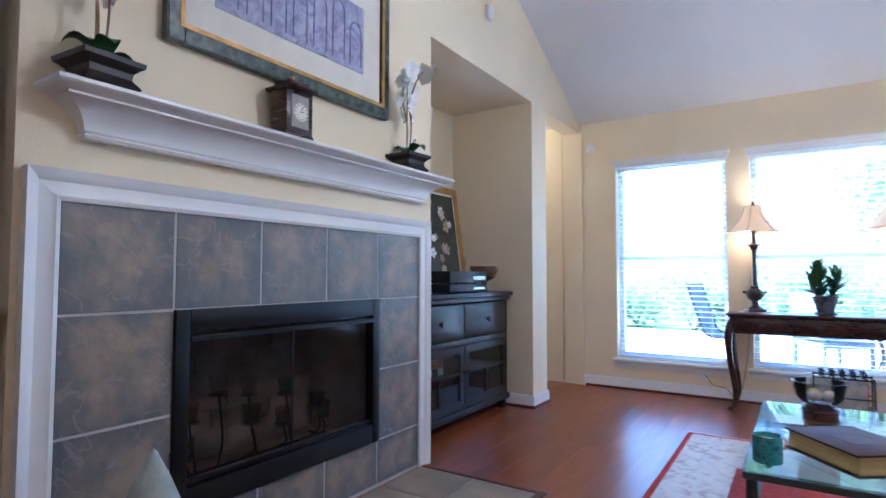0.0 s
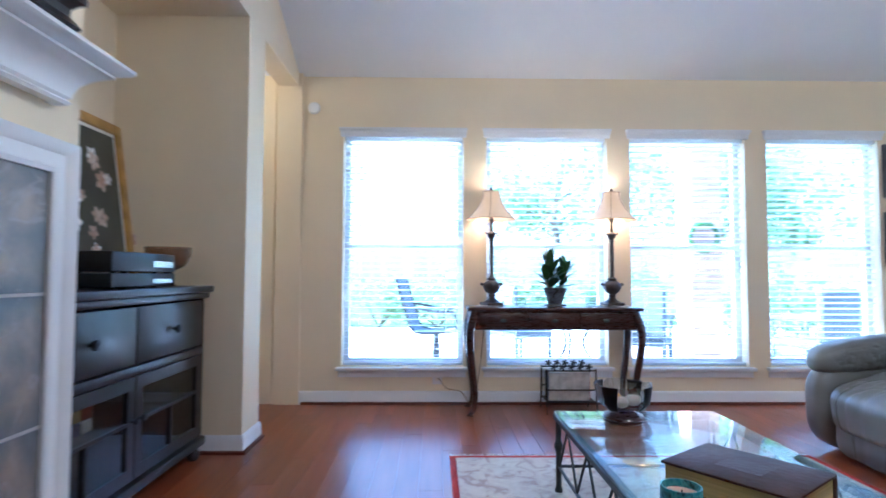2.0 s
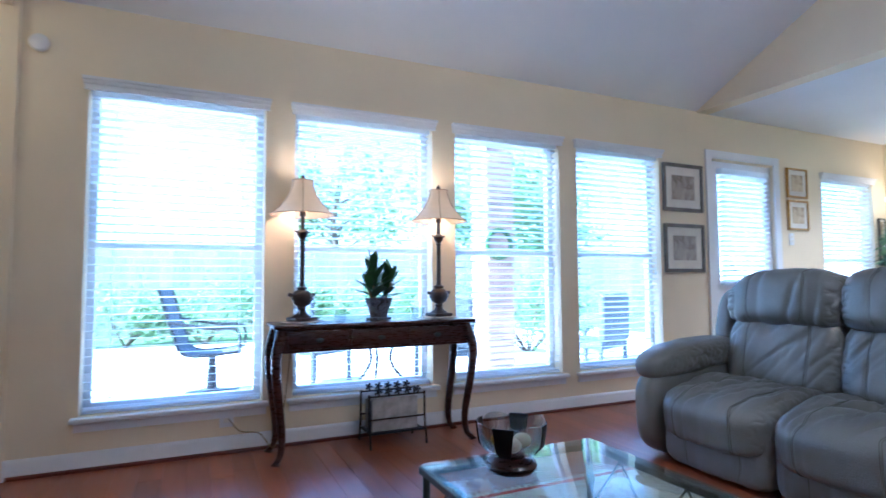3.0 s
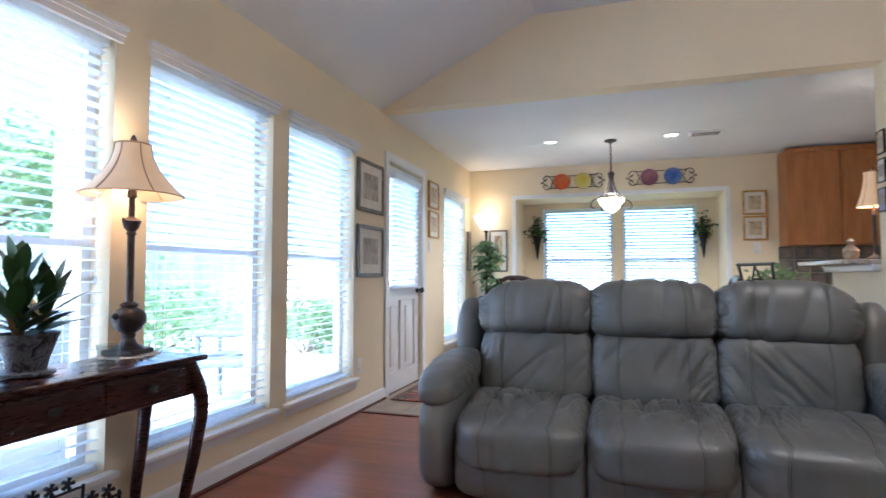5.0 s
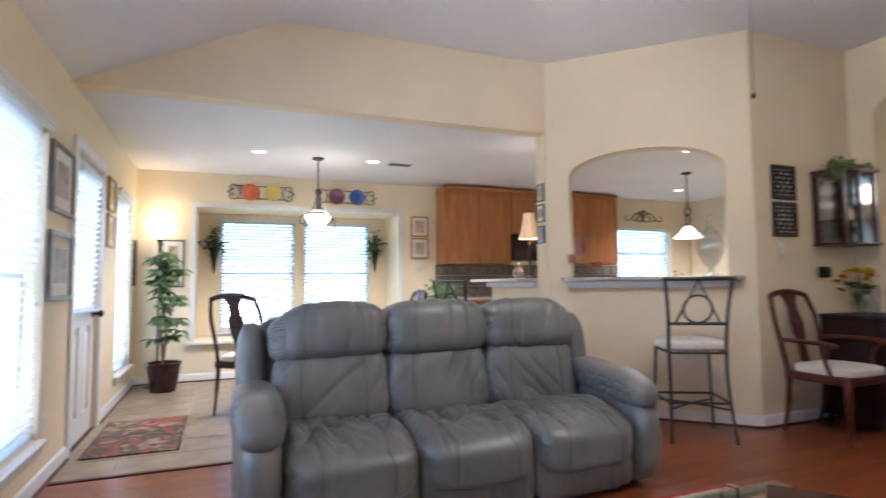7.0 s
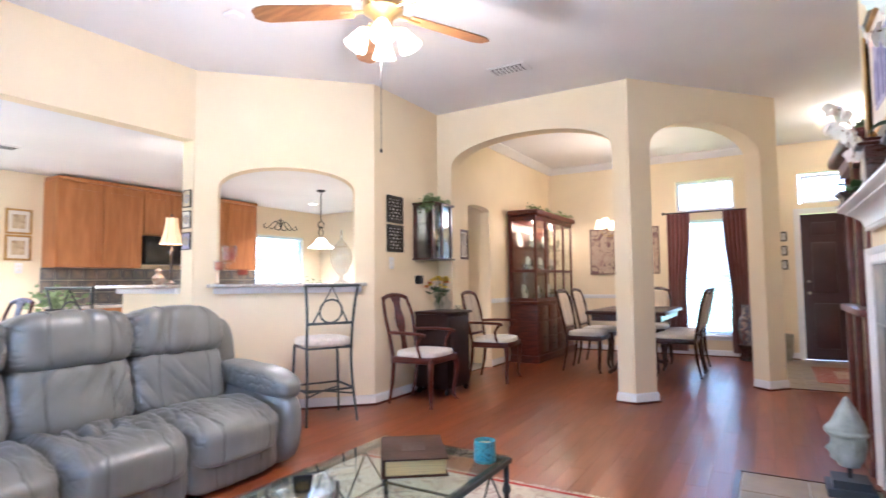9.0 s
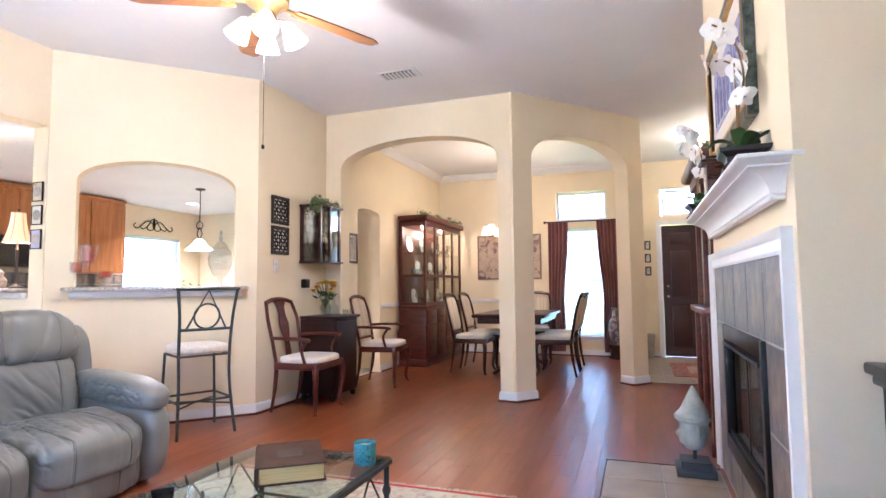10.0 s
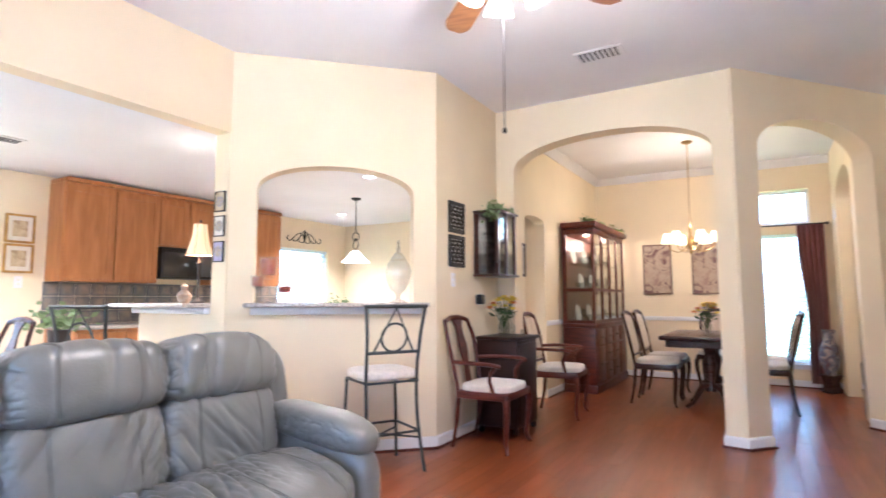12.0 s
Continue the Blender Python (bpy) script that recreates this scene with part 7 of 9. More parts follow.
# ---- dining room ----
def dining_table():
    root = thing("dining_table", "mahogany pedestal dining table with thick edge", "dining table", pose(1.90, -1.0, 0))
    part("tabletop", rbox(-0.46, -0.72, 0.715, 0.46, 0.72, 0.76, 0.014, 3), M["mahog"], root)
    part("apron_frame", rbox(-0.40, -0.66, 0.64, 0.40, 0.66, 0.715, 0.006, 1), M["mahog"], root)
    for y in (-0.34, 0.34):
        bm = bm_new()
        lathe(bm, [(0.06, 0.16), (0.07, 0.20), (0.04, 0.26), (0.055, 0.36), (0.075, 0.44), (0.045, 0.52), (0.06, 0.60), (0.09, 0.64)], 0, y, 0, 16)
        ped = part("pedestal", bm, M["mahog"], root)
        for k in range(4):
            a = math.pi / 4 + k * math.pi / 2
            bm = bm_new()
            c, s = math.cos(a), math.sin(a)
            tube(bm, smooth_path([(0.04 * c, y + 0.04 * s, 0.22), (0.14 * c, y + 0.14 * s, 0.19), (0.22 * c, y + 0.22 * s, 0.06), (0.29 * c, y + 0.29 * s, 0.025), (0.31 * c, y + 0.31 * s, 0.0)], 4), [0.028] * 8 + [0.022] * 6 + [0.026] * 3, 8)
            part("claw_foot", bm, M["mahog"], ped)


dining_table()
flowers(1.92, -0.75, 0.76, "yellow and orange flowers in a glass vase on the dining table")


def hutch():
    root = thing("china_cabinet", "cherry china cabinet with lit glazed upper part", "china cabinet")
    W = M["cherry"]
    x0, x1, y0, y1 = 3.17, SX - 0.025, -2.42, -0.80
    part("plinth", rbox(x0 - 0.02, y0 - 0.02, 0, x1, y1 + 0.02, 0.10, 0.01), W, root)
    part("lower_body", rbox(x0, y0, 0.10, x1, y1, 0.80, 0.004), W, root)
    part("waist_moulding", rbox(x0 - 0.03, y0 - 0.03, 0.80, x1, y1 + 0.03, 0.85, 0.012), W, root)
    part("crown", rbox(x0 - 0.05, y0 - 0.05, 2.05, x1, y1 + 0.05, 2.13, 0.025, 3), W, root)
    part("frieze", rbox(x0, y0, 1.98, x1, y1, 2.05, 0.004), W, root)
    part("back", rbox(x1 - 0.015, y0, 0.85, x1, y1, 1.98, 0.001, 1), W, root)
    n = 4
    for k in range(n + 1):
        y = y0 + (y1 - y0 - 0.04) * k / n
        part("stile", rbox(x0, y, 0.85, x0 + 0.03, y + 0.04, 1.98, 0.003, 1), W, root)
    part("stile", rbox(x1 - 0.055, y1 - 0.04, 0.85, x1 - 0.016, y1, 1.98, 0.003, 1), W, root)
    for z in (0.85, 1.25):
        part("rail", rbox(x0 + 0.001, y0 + 0.04, z, x0 + 0.028, y1 - 0.04, z + 0.04, 0.003, 1), W, root)
        part("rail", rbox(x0 + 0.03, y1 - 0.028, z, x1 - 0.055, y1 - 0.001, z + 0.04, 0.003, 1), W, root)
    for k in range(n):
        a = y0 + (y1 - y0 - 0.04) * k / n + 0.04
        bm = bm_new()
        box(bm, x0 + 0.012, a, 0.89, x0 + 0.015, a + (y1 - y0 - 0.04) / n - 0.04, 1.98)
        part("pane", bm, M["glass_cab"], root, "clear glass pane").visible_shadow = False
    bm = bm_new()
    box(bm, x0 + 0.03, y1 - 0.015, 0.89, x1 - 0.055, y1 - 0.012, 1.98)
    part("pane", bm, M["glass_cab"], root, "clear glass pane").visible_shadow = False
    for z in (1.26, 1.60):
        bm = bm_new()
        box(bm, x0 + 0.035, y0 + 0.04, z, x1 - 0.02, y1 - 0.04, z + 0.007)
        part("glass_shelf", bm, M["glass_cab"], root, "glass shelf")
    for k in range(4):
        a = y0 + 0.04 + (y1 - y0 - 0.08) * k / 4
        w = (y1 - y0 - 0.08) / 4
        for z in ((0.58, 0.78), (0.36, 0.56), (0.13, 0.34)) if k in (1, 2) else ((0.58, 0.78), (0.13, 0.56)):
            d = part("drawer" if z[1] - z[0] < 0.3 else "door", rbox(x0 - 0.012, a + 0.01, z[0], x0 + 0.002, a + w - 0.01, z[1], 0.004), W, root)
            bm = bm_new()
            tube(bm, [(x0 - 0.012, a + w / 2 - 0.04, (z[0] + z[1]) / 2), (x0 - 0.032, a + w / 2 - 0.03, (z[0] + z[1]) / 2 - 0.008), (x0 - 0.032, a + w / 2 + 0.03, (z[0] + z[1]) / 2 - 0.008), (x0 - 0.012, a + w / 2 + 0.04, (z[0] + z[1]) / 2)], 0.004, 6)
            part("pull", bm, M["iron"], d)
    bulb(x0 + 0.2, -1.20, 1.93, 1.6, size=0.02)
    bulb(x0 + 0.2, -2.00, 1.93, 1.6, size=0.02)


hutch()
rng = random.Random(14)
china = mat("white_china", (0.70, 0.70, 0.68), 0.15, vary=0.08, scale=14)
for z in (0.851, 1.268, 1.608):
    for k in range(9):
        y = -2.32 + 0.17 * k
        if (k + int(z * 10)) % 3 == 0:
            bm = bm_new()
            lathe(bm, [(0, 0), (0.05, 0), (0.11, 0.018), (0.115, 0.02), (0.112, 0.024), (0.05, 0.008), (0, 0.008)], m=Matrix.Translation((3.50, y, z + 0.117)) @ Matrix.Rotation(radians(-82), 4, "Y"), seg=22)
            tagged(part("china_plate", bm, china), "white china plate standing in the cabinet", "plate", "china")
        elif (k + int(z * 10)) % 3 == 1:
            glassware("wine_glass", 3.36, y, z, rng.uniform(0.15, 0.2), 0.036)
        else:
            bm = bm_new()
            lathe(bm, [(0, 0), (0.045, 0), (0.04, 0.01), (0.07, 0.05), (0.085, 0.10), (0.08, 0.10), (0.065, 0.05), (0, 0.015)], 3.38, y, z, 20)
            tagged(part("crystal_bowl", bm, M["crystal"]), "cut crystal bowl in the china cabinet", "bowl", "glassware")
ivy("ivy garland along the top of the china cabinet", [(3.25, -0.95, 2.135), (3.35, -1.15, 2.16), (3.28, -1.45, 2.15), (3.34, -1.75, 2.165), (3.26, -2.05, 2.15), (3.20, -2.40, 2.14)], 6, 0.045)


def chandelier():
    cx, cy = 2.075, -1.0
    root = thing("chandelier", "dining chandelier with lit cream shades on curved arms", "chandelier", pose(cx, cy, 0))
    bm = bm_new()
    lathe(bm, [(0.06, CZ), (0.06, CZ - 0.015), (0.02, CZ - 0.03)], seg=18)
    tube(bm, [(0, 0, CZ - 0.03), (0, 0, 2.0)], 0.006, 7)
    part("chain", bm, M["brass"], root)
    bm = bm_new()
    lathe(bm, [(0.01, 2.17), (0.03, 2.12), (0.018, 2.06), (0.04, 2.0), (0.05, 1.94), (0.02, 1.88), (0.028, 1.86), (0, 1.82)], z=-0.15, seg=18)
    part("centre_body", bm, M["brass"], root)
    sm = mat("chandelier_shade_lit", (1.0, 0.80, 0.50), 0.5, emit=(1.0, 0.70, 0.32, 0.18))
    for k in range(6):
        a = k * math.pi / 3
        c, s = math.cos(a), math.sin(a)
        bm = bm_new()
        tube(bm, smooth_path([(0.03 * c, 0.03 * s, 1.79), (0.12 * c, 0.12 * s, 1.71), (0.22 * c, 0.22 * s, 1.74), (0.26 * c, 0.26 * s, 1.81)], 5), 0.006, 7)
        arm = part("arm", bm, M["brass"], root)
        bm = bm_new()
        lathe(bm, [(0.070, 1.815), (0.064, 1.84), (0.046, 1.90), (0.036, 1.935)], 0.26 * c, 0.26 * s, 0, 18)
        part("shade", bm, sm, arm, "lit cream shade")
        bm = bm_new()
        lathe(bm, [(0.016, 1.805), (0.02, 1.815), (0.009, 1.82), (0.009, 1.87)], 0.26 * c, 0.26 * s, 0, 10)
        part("candle_sleeve", bm, M["paper"], arm)
    bulb(cx, cy, 2.08, 6, (1.0, 0.70, 0.40), 0.12)


chandelier()
orchidp = art_mat("iris_painting", (0.30, 0.20, 0.16), (0.14, 0.07, 0.07), (0.42, 0.33, 0.24), 5, 1.5)
for x in (2.72, 2.05):
    picture("flower_canvas", 0.40, 0.74, SOUTH(x, 1.59), mat("bronze_canvas_edge", (0.16, 0.10, 0.07), 0.5), 0.02, 0.0, orchidp, "tall dark painting of an iris on the dining wall", "painting", "iris paintings", depth=0.03)


def curtain(x0, x1, tie):
    root = thing("curtain", "dark plum curtain panel hanging open", "curtain", None, "curtains")
    bm = bm_new()
    n, rows = 44, []
    for j in range(22):
        z = 2.12 - 2.05 * j / 21
        t = j / 21
        sq = 1 - 0.18 * math.exp(-((t - 0.55) / 0.25) ** 2)
        row = []
        for i in range(n + 1):
            u = i / n
            x = (x0 + (x1 - x0) * u) if tie > 0 else (x1 - (x1 - x0) * u)
            anchor = x0 if tie > 0 else x1
            x = anchor + (x - anchor) * sq * (0.62 + 0.38 * math.cos(t * 1.2))
            row.append(bm.verts.new((x, -2.545 + 0.022 * math.sin(u * 34 + 0.6 * math.sin(t * 3)) + 0.006 * math.sin(u * 71 + t * 4), z)))
        rows.append(row)
    for a, b in zip(rows, rows[1:]):
        for i in range(n):
            bm.faces.new((a[i], a[i + 1], b[i + 1], b[i]))
    part("cloth", bm, mat("plum_curtain_cloth", (0.17, 0.045, 0.045), 0.75, vary=0.2, scale=4, stretch=(10, 1, 1), sheen=0.3, bump=0.1, bscale=200), root, smooth=80)


curtain(1.40, 1.72, -1)
curtain(0.66, 0.96, 1)
rod = thing("curtain_rod", "dark metal curtain rod over the dining window", "curtain rod")
bm = bm_new()
tube(bm, [(0.62, -2.545, 2.13), (1.77, -2.545, 2.13)], 0.010, 8)
part("rod", bm, M["iron"], rod)
for x in (0.62, 1.77):
    bm = bm_new()
    bmesh.ops.create_icosphere(bm, subdivisions=2, radius=0.022, matrix=Matrix.Translation((x, -2.545, 2.13)))
    part("finial", bm, M["iron"], rod)
    bm = bm_new()
    tube(bm, [(x + (0.05 if x < 1 else -0.05), -2.62, 2.11), (x + (0.05 if x < 1 else -0.05), -2.545, 2.125)], 0.006, 6)
    part("bracket", bm, M["iron"], rod)
bm = bm_new()
lathe(bm, [(0.09, 0), (0.12, 0.02), (0.10, 0.05), (0.08, 0.12), (0.11, 0.20), (0.13, 0.22)], 0.70, -2.33, 0, 4)
tagged(part("plant_stand", bm, M["mahog"], smooth=20), "small dark wooden stand on the dining floor", "stand")
bm = bm_new()
lathe(bm, [(0, 0), (0.065, 0), (0.06, 0.02), (0.09, 0.10), (0.115, 0.22), (0.10, 0.34), (0.06, 0.41), (0.05, 0.48), (0.07, 0.55), (0.062, 0.55), (0.04, 0.48), (0, 0.45)], 0.70, -2.33, 0.22, 26)
tagged(part("floor_vase", bm, art_mat("painted_porcelain", (0.42, 0.34, 0.28), (0.12, 0.05, 0.05), (0.10, 0.12, 0.18), 14)), "tall painted porcelain vase on a dark stand", "vase")

# small pictures near the kitchen passage
ship = art_mat("ship_print", (0.62, 0.60, 0.55), (0.12, 0.11, 0.10), (0.55, 0.52, 0.47), 11)
for z in (1.80, 1.55):
    picture("ship_picture", 0.24, 0.15, pose(4.254, 0.05, z, 0, 0, -90), M["black"], 0.022, 0.02, ship, "small ship print in a black frame", "picture", "ship prints")
picture("double_photo_frame", 0.22, 0.36, pose(SX - 0.001, 0.52, 1.58, 0, 0, -90), M["mahog"], 0.03, 0.015, sepia, "tall dark frame with two small prints", "picture")
for z, r in ((1.72, 0), (1.52, 1), (1.32, 0)):
    picture("entry_picture", 0.09, 0.14, SOUTH(0.215, z, -2.757), M["black"], 0.02, 0.0, ship, "tiny black framed picture beside the front door", "picture", "entry pictures", depth=0.016)

# entry: ceiling light, rug, urn
root = thing("ceiling_light", "semi-flush entry light with lit glass bowl", "ceiling light", pose(-0.55, -1.2, 0))
bm = bm_new()
lathe(bm, [(0.07, CZ), (0.07, CZ - 0.02), (0.01, CZ - 0.03), (0.01, CZ - 0.16)], seg=18)
part("stem", bm, M["brass"], root)
bm = bm_new()
lathe(bm, [(0.19, CZ - 0.17), (0.17, CZ - 0.21), (0.10, CZ - 0.25), (0.0, CZ - 0.265)], seg=26)
part("glass_bowl", bm, M["lit_glass"], root, "lit opal bowl")
bulb(-0.55, -1.2, CZ - 0.12, 5.5, (1.0, 0.78, 0.50), 0.08)
root = thing("entry_rug", "red patterned rug on the entry tile", "rug", pose(-0.42, -1.45, 0.004))
part("field", rbox(-0.42, -0.60, 0, 0.42, 0.60, 0.009, 0.003, 1), art_mat("entry_rug_red", (0.32, 0.07, 0.05), (0.40, 0.30, 0.20), (0.24, 0.05, 0.045), 12, 2.0), root)
part("medallion", rbox(-0.22, -0.30, 0.005, 0.22, 0.30, 0.0105, 0.002, 1), art_mat("entry_rug_cream", (0.50, 0.42, 0.32), (0.30, 0.08, 0.06), (0.44, 0.34, 0.25), 16, 2.0), root)
bm = bm_new()
lathe(bm, [(0, 0), (0.08, 0), (0.10, 0.1), (0.11, 0.35), (0.09, 0.36), (0, 0.33)], 0.26, -2.60, 0.004, 18)
tagged(part("floor_urn", bm, mat("grey_urn", (0.30, 0.28, 0.22), 0.7, vary=0.3, scale=8)), "grey green urn beside the front door", "urn")


# ---- glazed cabinet beside the fireplace ----
def side_curio():
    root = thing("curio_cabinet", "red-brown curio cabinet with glass sides and crown", "display cabinet")
    W = mat("red_mahogany", (0.13, 0.028, 0.02), 0.3, second=(0.07, 0.014, 0.011), scale=3, stretch=(2, 2, 12), coat=0.2)
    x0, x1, y0, y1 = -0.42, -0.045, 1.50, 2.40
    part("base", rbox(x0, y0 - 0.01, 0, x1 + 0.015, y1 + 0.01, 0.09, 0.008), W, root)
    part("waist", rbox(x0, y0 - 0.02, 0.90, x1 + 0.03, y1 + 0.02, 0.945, 0.01), W, root)
    part("crown", rbox(x0, y0 - 0.06, 1.92, x1 + 0.06, y1 + 0.06, 2.0, 0.03, 3), W, root)
    part("frieze", rbox(x0, y0 + 0.001, 1.84, x1 - 0.001, y1 - 0.001, 1.92, 0.004, 1), W, root)
    part("back", rbox(x0, y0, 0.09, x0 + 0.015, y1, 1.84, 0.001, 1), W, root)
    for z0, z1, i in ((0.09, 0.90, 0.0), (0.945, 1.84, 0.03)):
        for x, y in ((x1 - 0.045 - i, y0), (x1 - 0.045 - i, y1 - 0.045), (x0 + 0.016, y0), (x0 + 0.016, y1 - 0.045), (x1 - 0.045 - i, (y0 + y1) / 2 - 0.02)):
            part("post", rbox(x, y, z0, x + 0.045, y + 0.045, z1, 0.004, 1), W, root)
        for a in ((x1 - 0.02 - i, y0 + 0.045, x1 - 0.017 - i, y1 - 0.045), (x0 + 0.061, y0 + 0.02, x1 - 0.045 - i, y0 + 0.023), (x0 + 0.061, y1 - 0.023, x1 - 0.045 - i, y1 - 0.02)):
            bm = bm_new()
            box(bm, a[0], a[1], z0 + 0.001, a[2], a[3], z1 - 0.001)
            part("pane", bm, M["glass_cab"], root, "clear glass pane").visible_shadow = False
        for f in (0.36, 0.68):
            z = z0 + (z1 - z0) * f
            bm = bm_new()
            box(bm, x0 + 0.016, y0 + 0.046, z, x1 - 0.05 - i, y1 - 0.046, z + 0.006)
            part("glass_shelf", bm, M["glass_cab"], root, "glass shelf")


side_curio()
for z in (0.0905, 0.388, 0.647):
    for k in range(4):
        glassware("wine_glass", -0.17 - 0.09 * (k % 2), 2.30 - 0.16 * k, z, 0.2, 0.042)
for z in (0.946, 1.274):
    for k in range(3):
        bm = bm_new()
        lathe(bm, [(0, 0), (0.045, 0), (0.055, 0.05), (0.04, 0.13), (0.05, 0.17), (0.03, 0.21), (0, 0.22)], -0.22, 2.28 - 0.2 * k, z, 16)
        tagged(part("porcelain_figure", bm, china), "white porcelain piece in the curio cabinet", "porcelain", "porcelain pieces")
ivy("dark flower and leaf garland on the curio cabinet", [(-0.10, 2.38, 2.005), (-0.16, 2.25, 2.03), (-0.12, 2.05, 2.02), (-0.15, 1.8, 2.01)], 12, 0.05)


# ---- breakfast corner ----
def tree_plant():
    root = thing("potted_tree", "leafy green money tree in a dark glazed pot", "potted plant", pose(7.05, 6.55, 0))
    bm = bm_new()
    lathe(bm, [(0, 0), (0.12, 0), (0.125, 0.02), (0.165, 0.27), (0.175, 0.29), (0.17, 0.30), (0.155, 0.30), (0.15, 0.26), (0, 0.26)], seg=26)
    part("pot", bm, mat("plum_glaze_pot", (0.035, 0.012, 0.016), 0.25, vary=0.3, scale=8), root, "dark plum glazed pot")
    rng = random.Random(31)
    tips = []
    for k in range(3):
        bm = bm_new()
        p = smooth_path([(0.02 * k - 0.02, 0.01 * k, 0.25), (0.03 * math.sin(k * 2), 0.03 * math.cos(k * 2), 0.6), (-0.02 * math.sin(k * 2), 0.02, 0.95), (0.03 * k - 0.03, 0.0, 1.30)], 5)
        tube(bm, p, [0.014 - 0.0005 * i for i in range(len(p))], 7)
        part("trunk", bm, M["bark"], root)
    for z, n in ((1.30, 12), (1.14, 13), (0.84, 8), (0.66, 12), (0.50, 9), (0.98, 6)):
        for k in range(n):
            a = rng.uniform(0, 6.28)
            r = rng.uniform(0.06, 0.16)
            hub = Vector((r * math.cos(a), r * math.sin(a) - 0.03, z + rng.uniform(0, 0.14)))
            bm = bm_new()
            tube(bm, [(0, 0, z - 0.04), hub], 0.003, 5)
            for q in range(6):
                leaf_blade(bm, hub, q * 1.047 + a, rng.uniform(0.11, 0.17), 0.055, rng.uniform(-0.3, 0.2), 0.6, 4)
            part("leaf_spray", bm, M["leaf_l"] if k % 4 else M["leaf"], root, smooth=80)


tree_plant()


def torchiere():
    x, y = 7.36, 6.64
    root = thing("floor_lamp", "torchiere floor lamp with lit glass bowl in the corner", "floor lamp", pose(x, y, 0))
    bm = bm_new()
    lathe(bm, [(0.13, 0), (0.13, 0.015), (0.03, 0.035), (0.013, 0.05), (0.012, 1.52), (0.022, 1.54), (0.014, 1.56), (0.04, 1.60)], seg=20)
    part("pole", bm, M["bronze"], root)
    bm = bm_new()
    lathe(bm, [(0.035, 1.60), (0.075, 1.63), (0.115, 1.69), (0.160, 1.780), (0.155, 1.780), (0.105, 1.69), (0.03, 1.62)], seg=26)
    part("glass_bowl", bm, M["lit_glass"], root, "lit amber glass bowl")
    bulb(x, y, 1.83, 0.4, (1.0, 0.66, 0.30), 0.06)


torchiere()
for y, z, w, h in ((6.52, 1.34, 0.24, 0.54), ):
    picture("tall_botanical", w, h, EAST(y, z), greyframe, 0.02, 0.05, botan, "tall framed botanical print behind the plant", "picture")
picture("tall_botanical", 0.12, 0.50, NORTH(7.42, 1.34), greyframe, 0.015, 0.02, botan, "narrow framed botanical print in the corner", "picture")
for z in (1.845, 1.555):
    picture("fruit_print", 0.25, 0.28, EAST(3.565, z), M["gold"], 0.022, 0.04, botan, "gilt framed fruit print beside the cabinets", "picture", "fruit prints")
wall_plate(EAST(3.55, 1.33), "switch")

plates = [mat("plate_%s" % n, c, 0.25, second=d, scale=10) for n, c, d in (("red", (0.50, 0.035, 0.02), (0.55, 0.16, 0.03)), ("yellow", (0.58, 0.46, 0.04), (0.62, 0.56, 0.22)), ("purple", (0.13, 0.03, 0.12), (0.26, 0.10, 0.12)), ("blue", (0.02, 0.07, 0.34), (0.12, 0.20, 0.42)))]
for i, yc in enumerate((5.575, 4.545)):
    r0 = thing("plate_rack", "black scrolled iron plate rack with two painted plates", "plate rack", EAST(yc, 2.195), "plate racks")
    for z in (-0.075, 0.075):
        bm = bm_new()
        tube(bm, [(-0.30, -0.012, z), (0.30, -0.012, z)], 0.005, 6)
        part("rack_bar", bm, M["iron"], r0)
    for s in (-1, 1):
        for q in (-1, 1):
            bm = bm_new()
            tube(bm, smooth_path([(s * 0.24, -0.012, 0), (s * 0.28, -0.012, q * 0.075), (s * 0.33, -0.012, q * 0.085), (s * 0.36, -0.012, q * 0.05), (s * 0.33, -0.012, q * 0.025), (s * 0.31, -0.012, q * 0.05), (s * 0.34, -0.012, q * 0.02), (s * 0.39, -0.012, 0.0)], 5), 0.005, 6)
            part("scroll", bm, M["iron"], r0)
    for k, x in enumerate((-0.13, 0.13)):
        bm = bm_new()
        lathe(bm, [(0.0, 0.006), (0.06, 0.006), (0.095, 0.018), (0.10, 0.02), (0.10, 0.024), (0.0, 0.012)], m=Matrix.Translation((x, -0.016, 0.0)) @ Matrix.Rotation(radians(90), 4, "X"), seg=26)
        part("plate", bm, plates[2 * i + k], r0, ("red", "yellow", "purple", "blue")[2 * i + k] + " painted plate")

# iron sconces with trailing greenery in the bay
for y, s, kk in ((6.10, 1, 1), (4.03, -1, 2)):
    r0 = thing("wall_sconce_planter", "dark cone wall planter with trailing greenery", "wall planter", pose(EX + 0.62, y, 1.55, 0, 0, -90), "cone planters")
    bm = bm_new()
    lathe(bm, [(0.0, -0.32), (0.012, -0.28), (0.03, -0.15), (0.06, 0.0), (0.065, 0.01)], 0, -0.07, 0, 14)
    part("cone", bm, M["iron"], r0)
    rng = random.Random(kk)
    pts = [(rng.gauss(0, 0.06), -0.08 + rng.gauss(0, 0.035), 0.02 + rng.gauss(0.03, 0.06)) for _ in range(170)] + [(rng.gauss(0, 0.03), -0.08, 0.10 + rng.uniform(0, 0.18)) for _ in range(30)]
    foliage("greenery", M["leaf"], pts, 0.05, kk, r0)


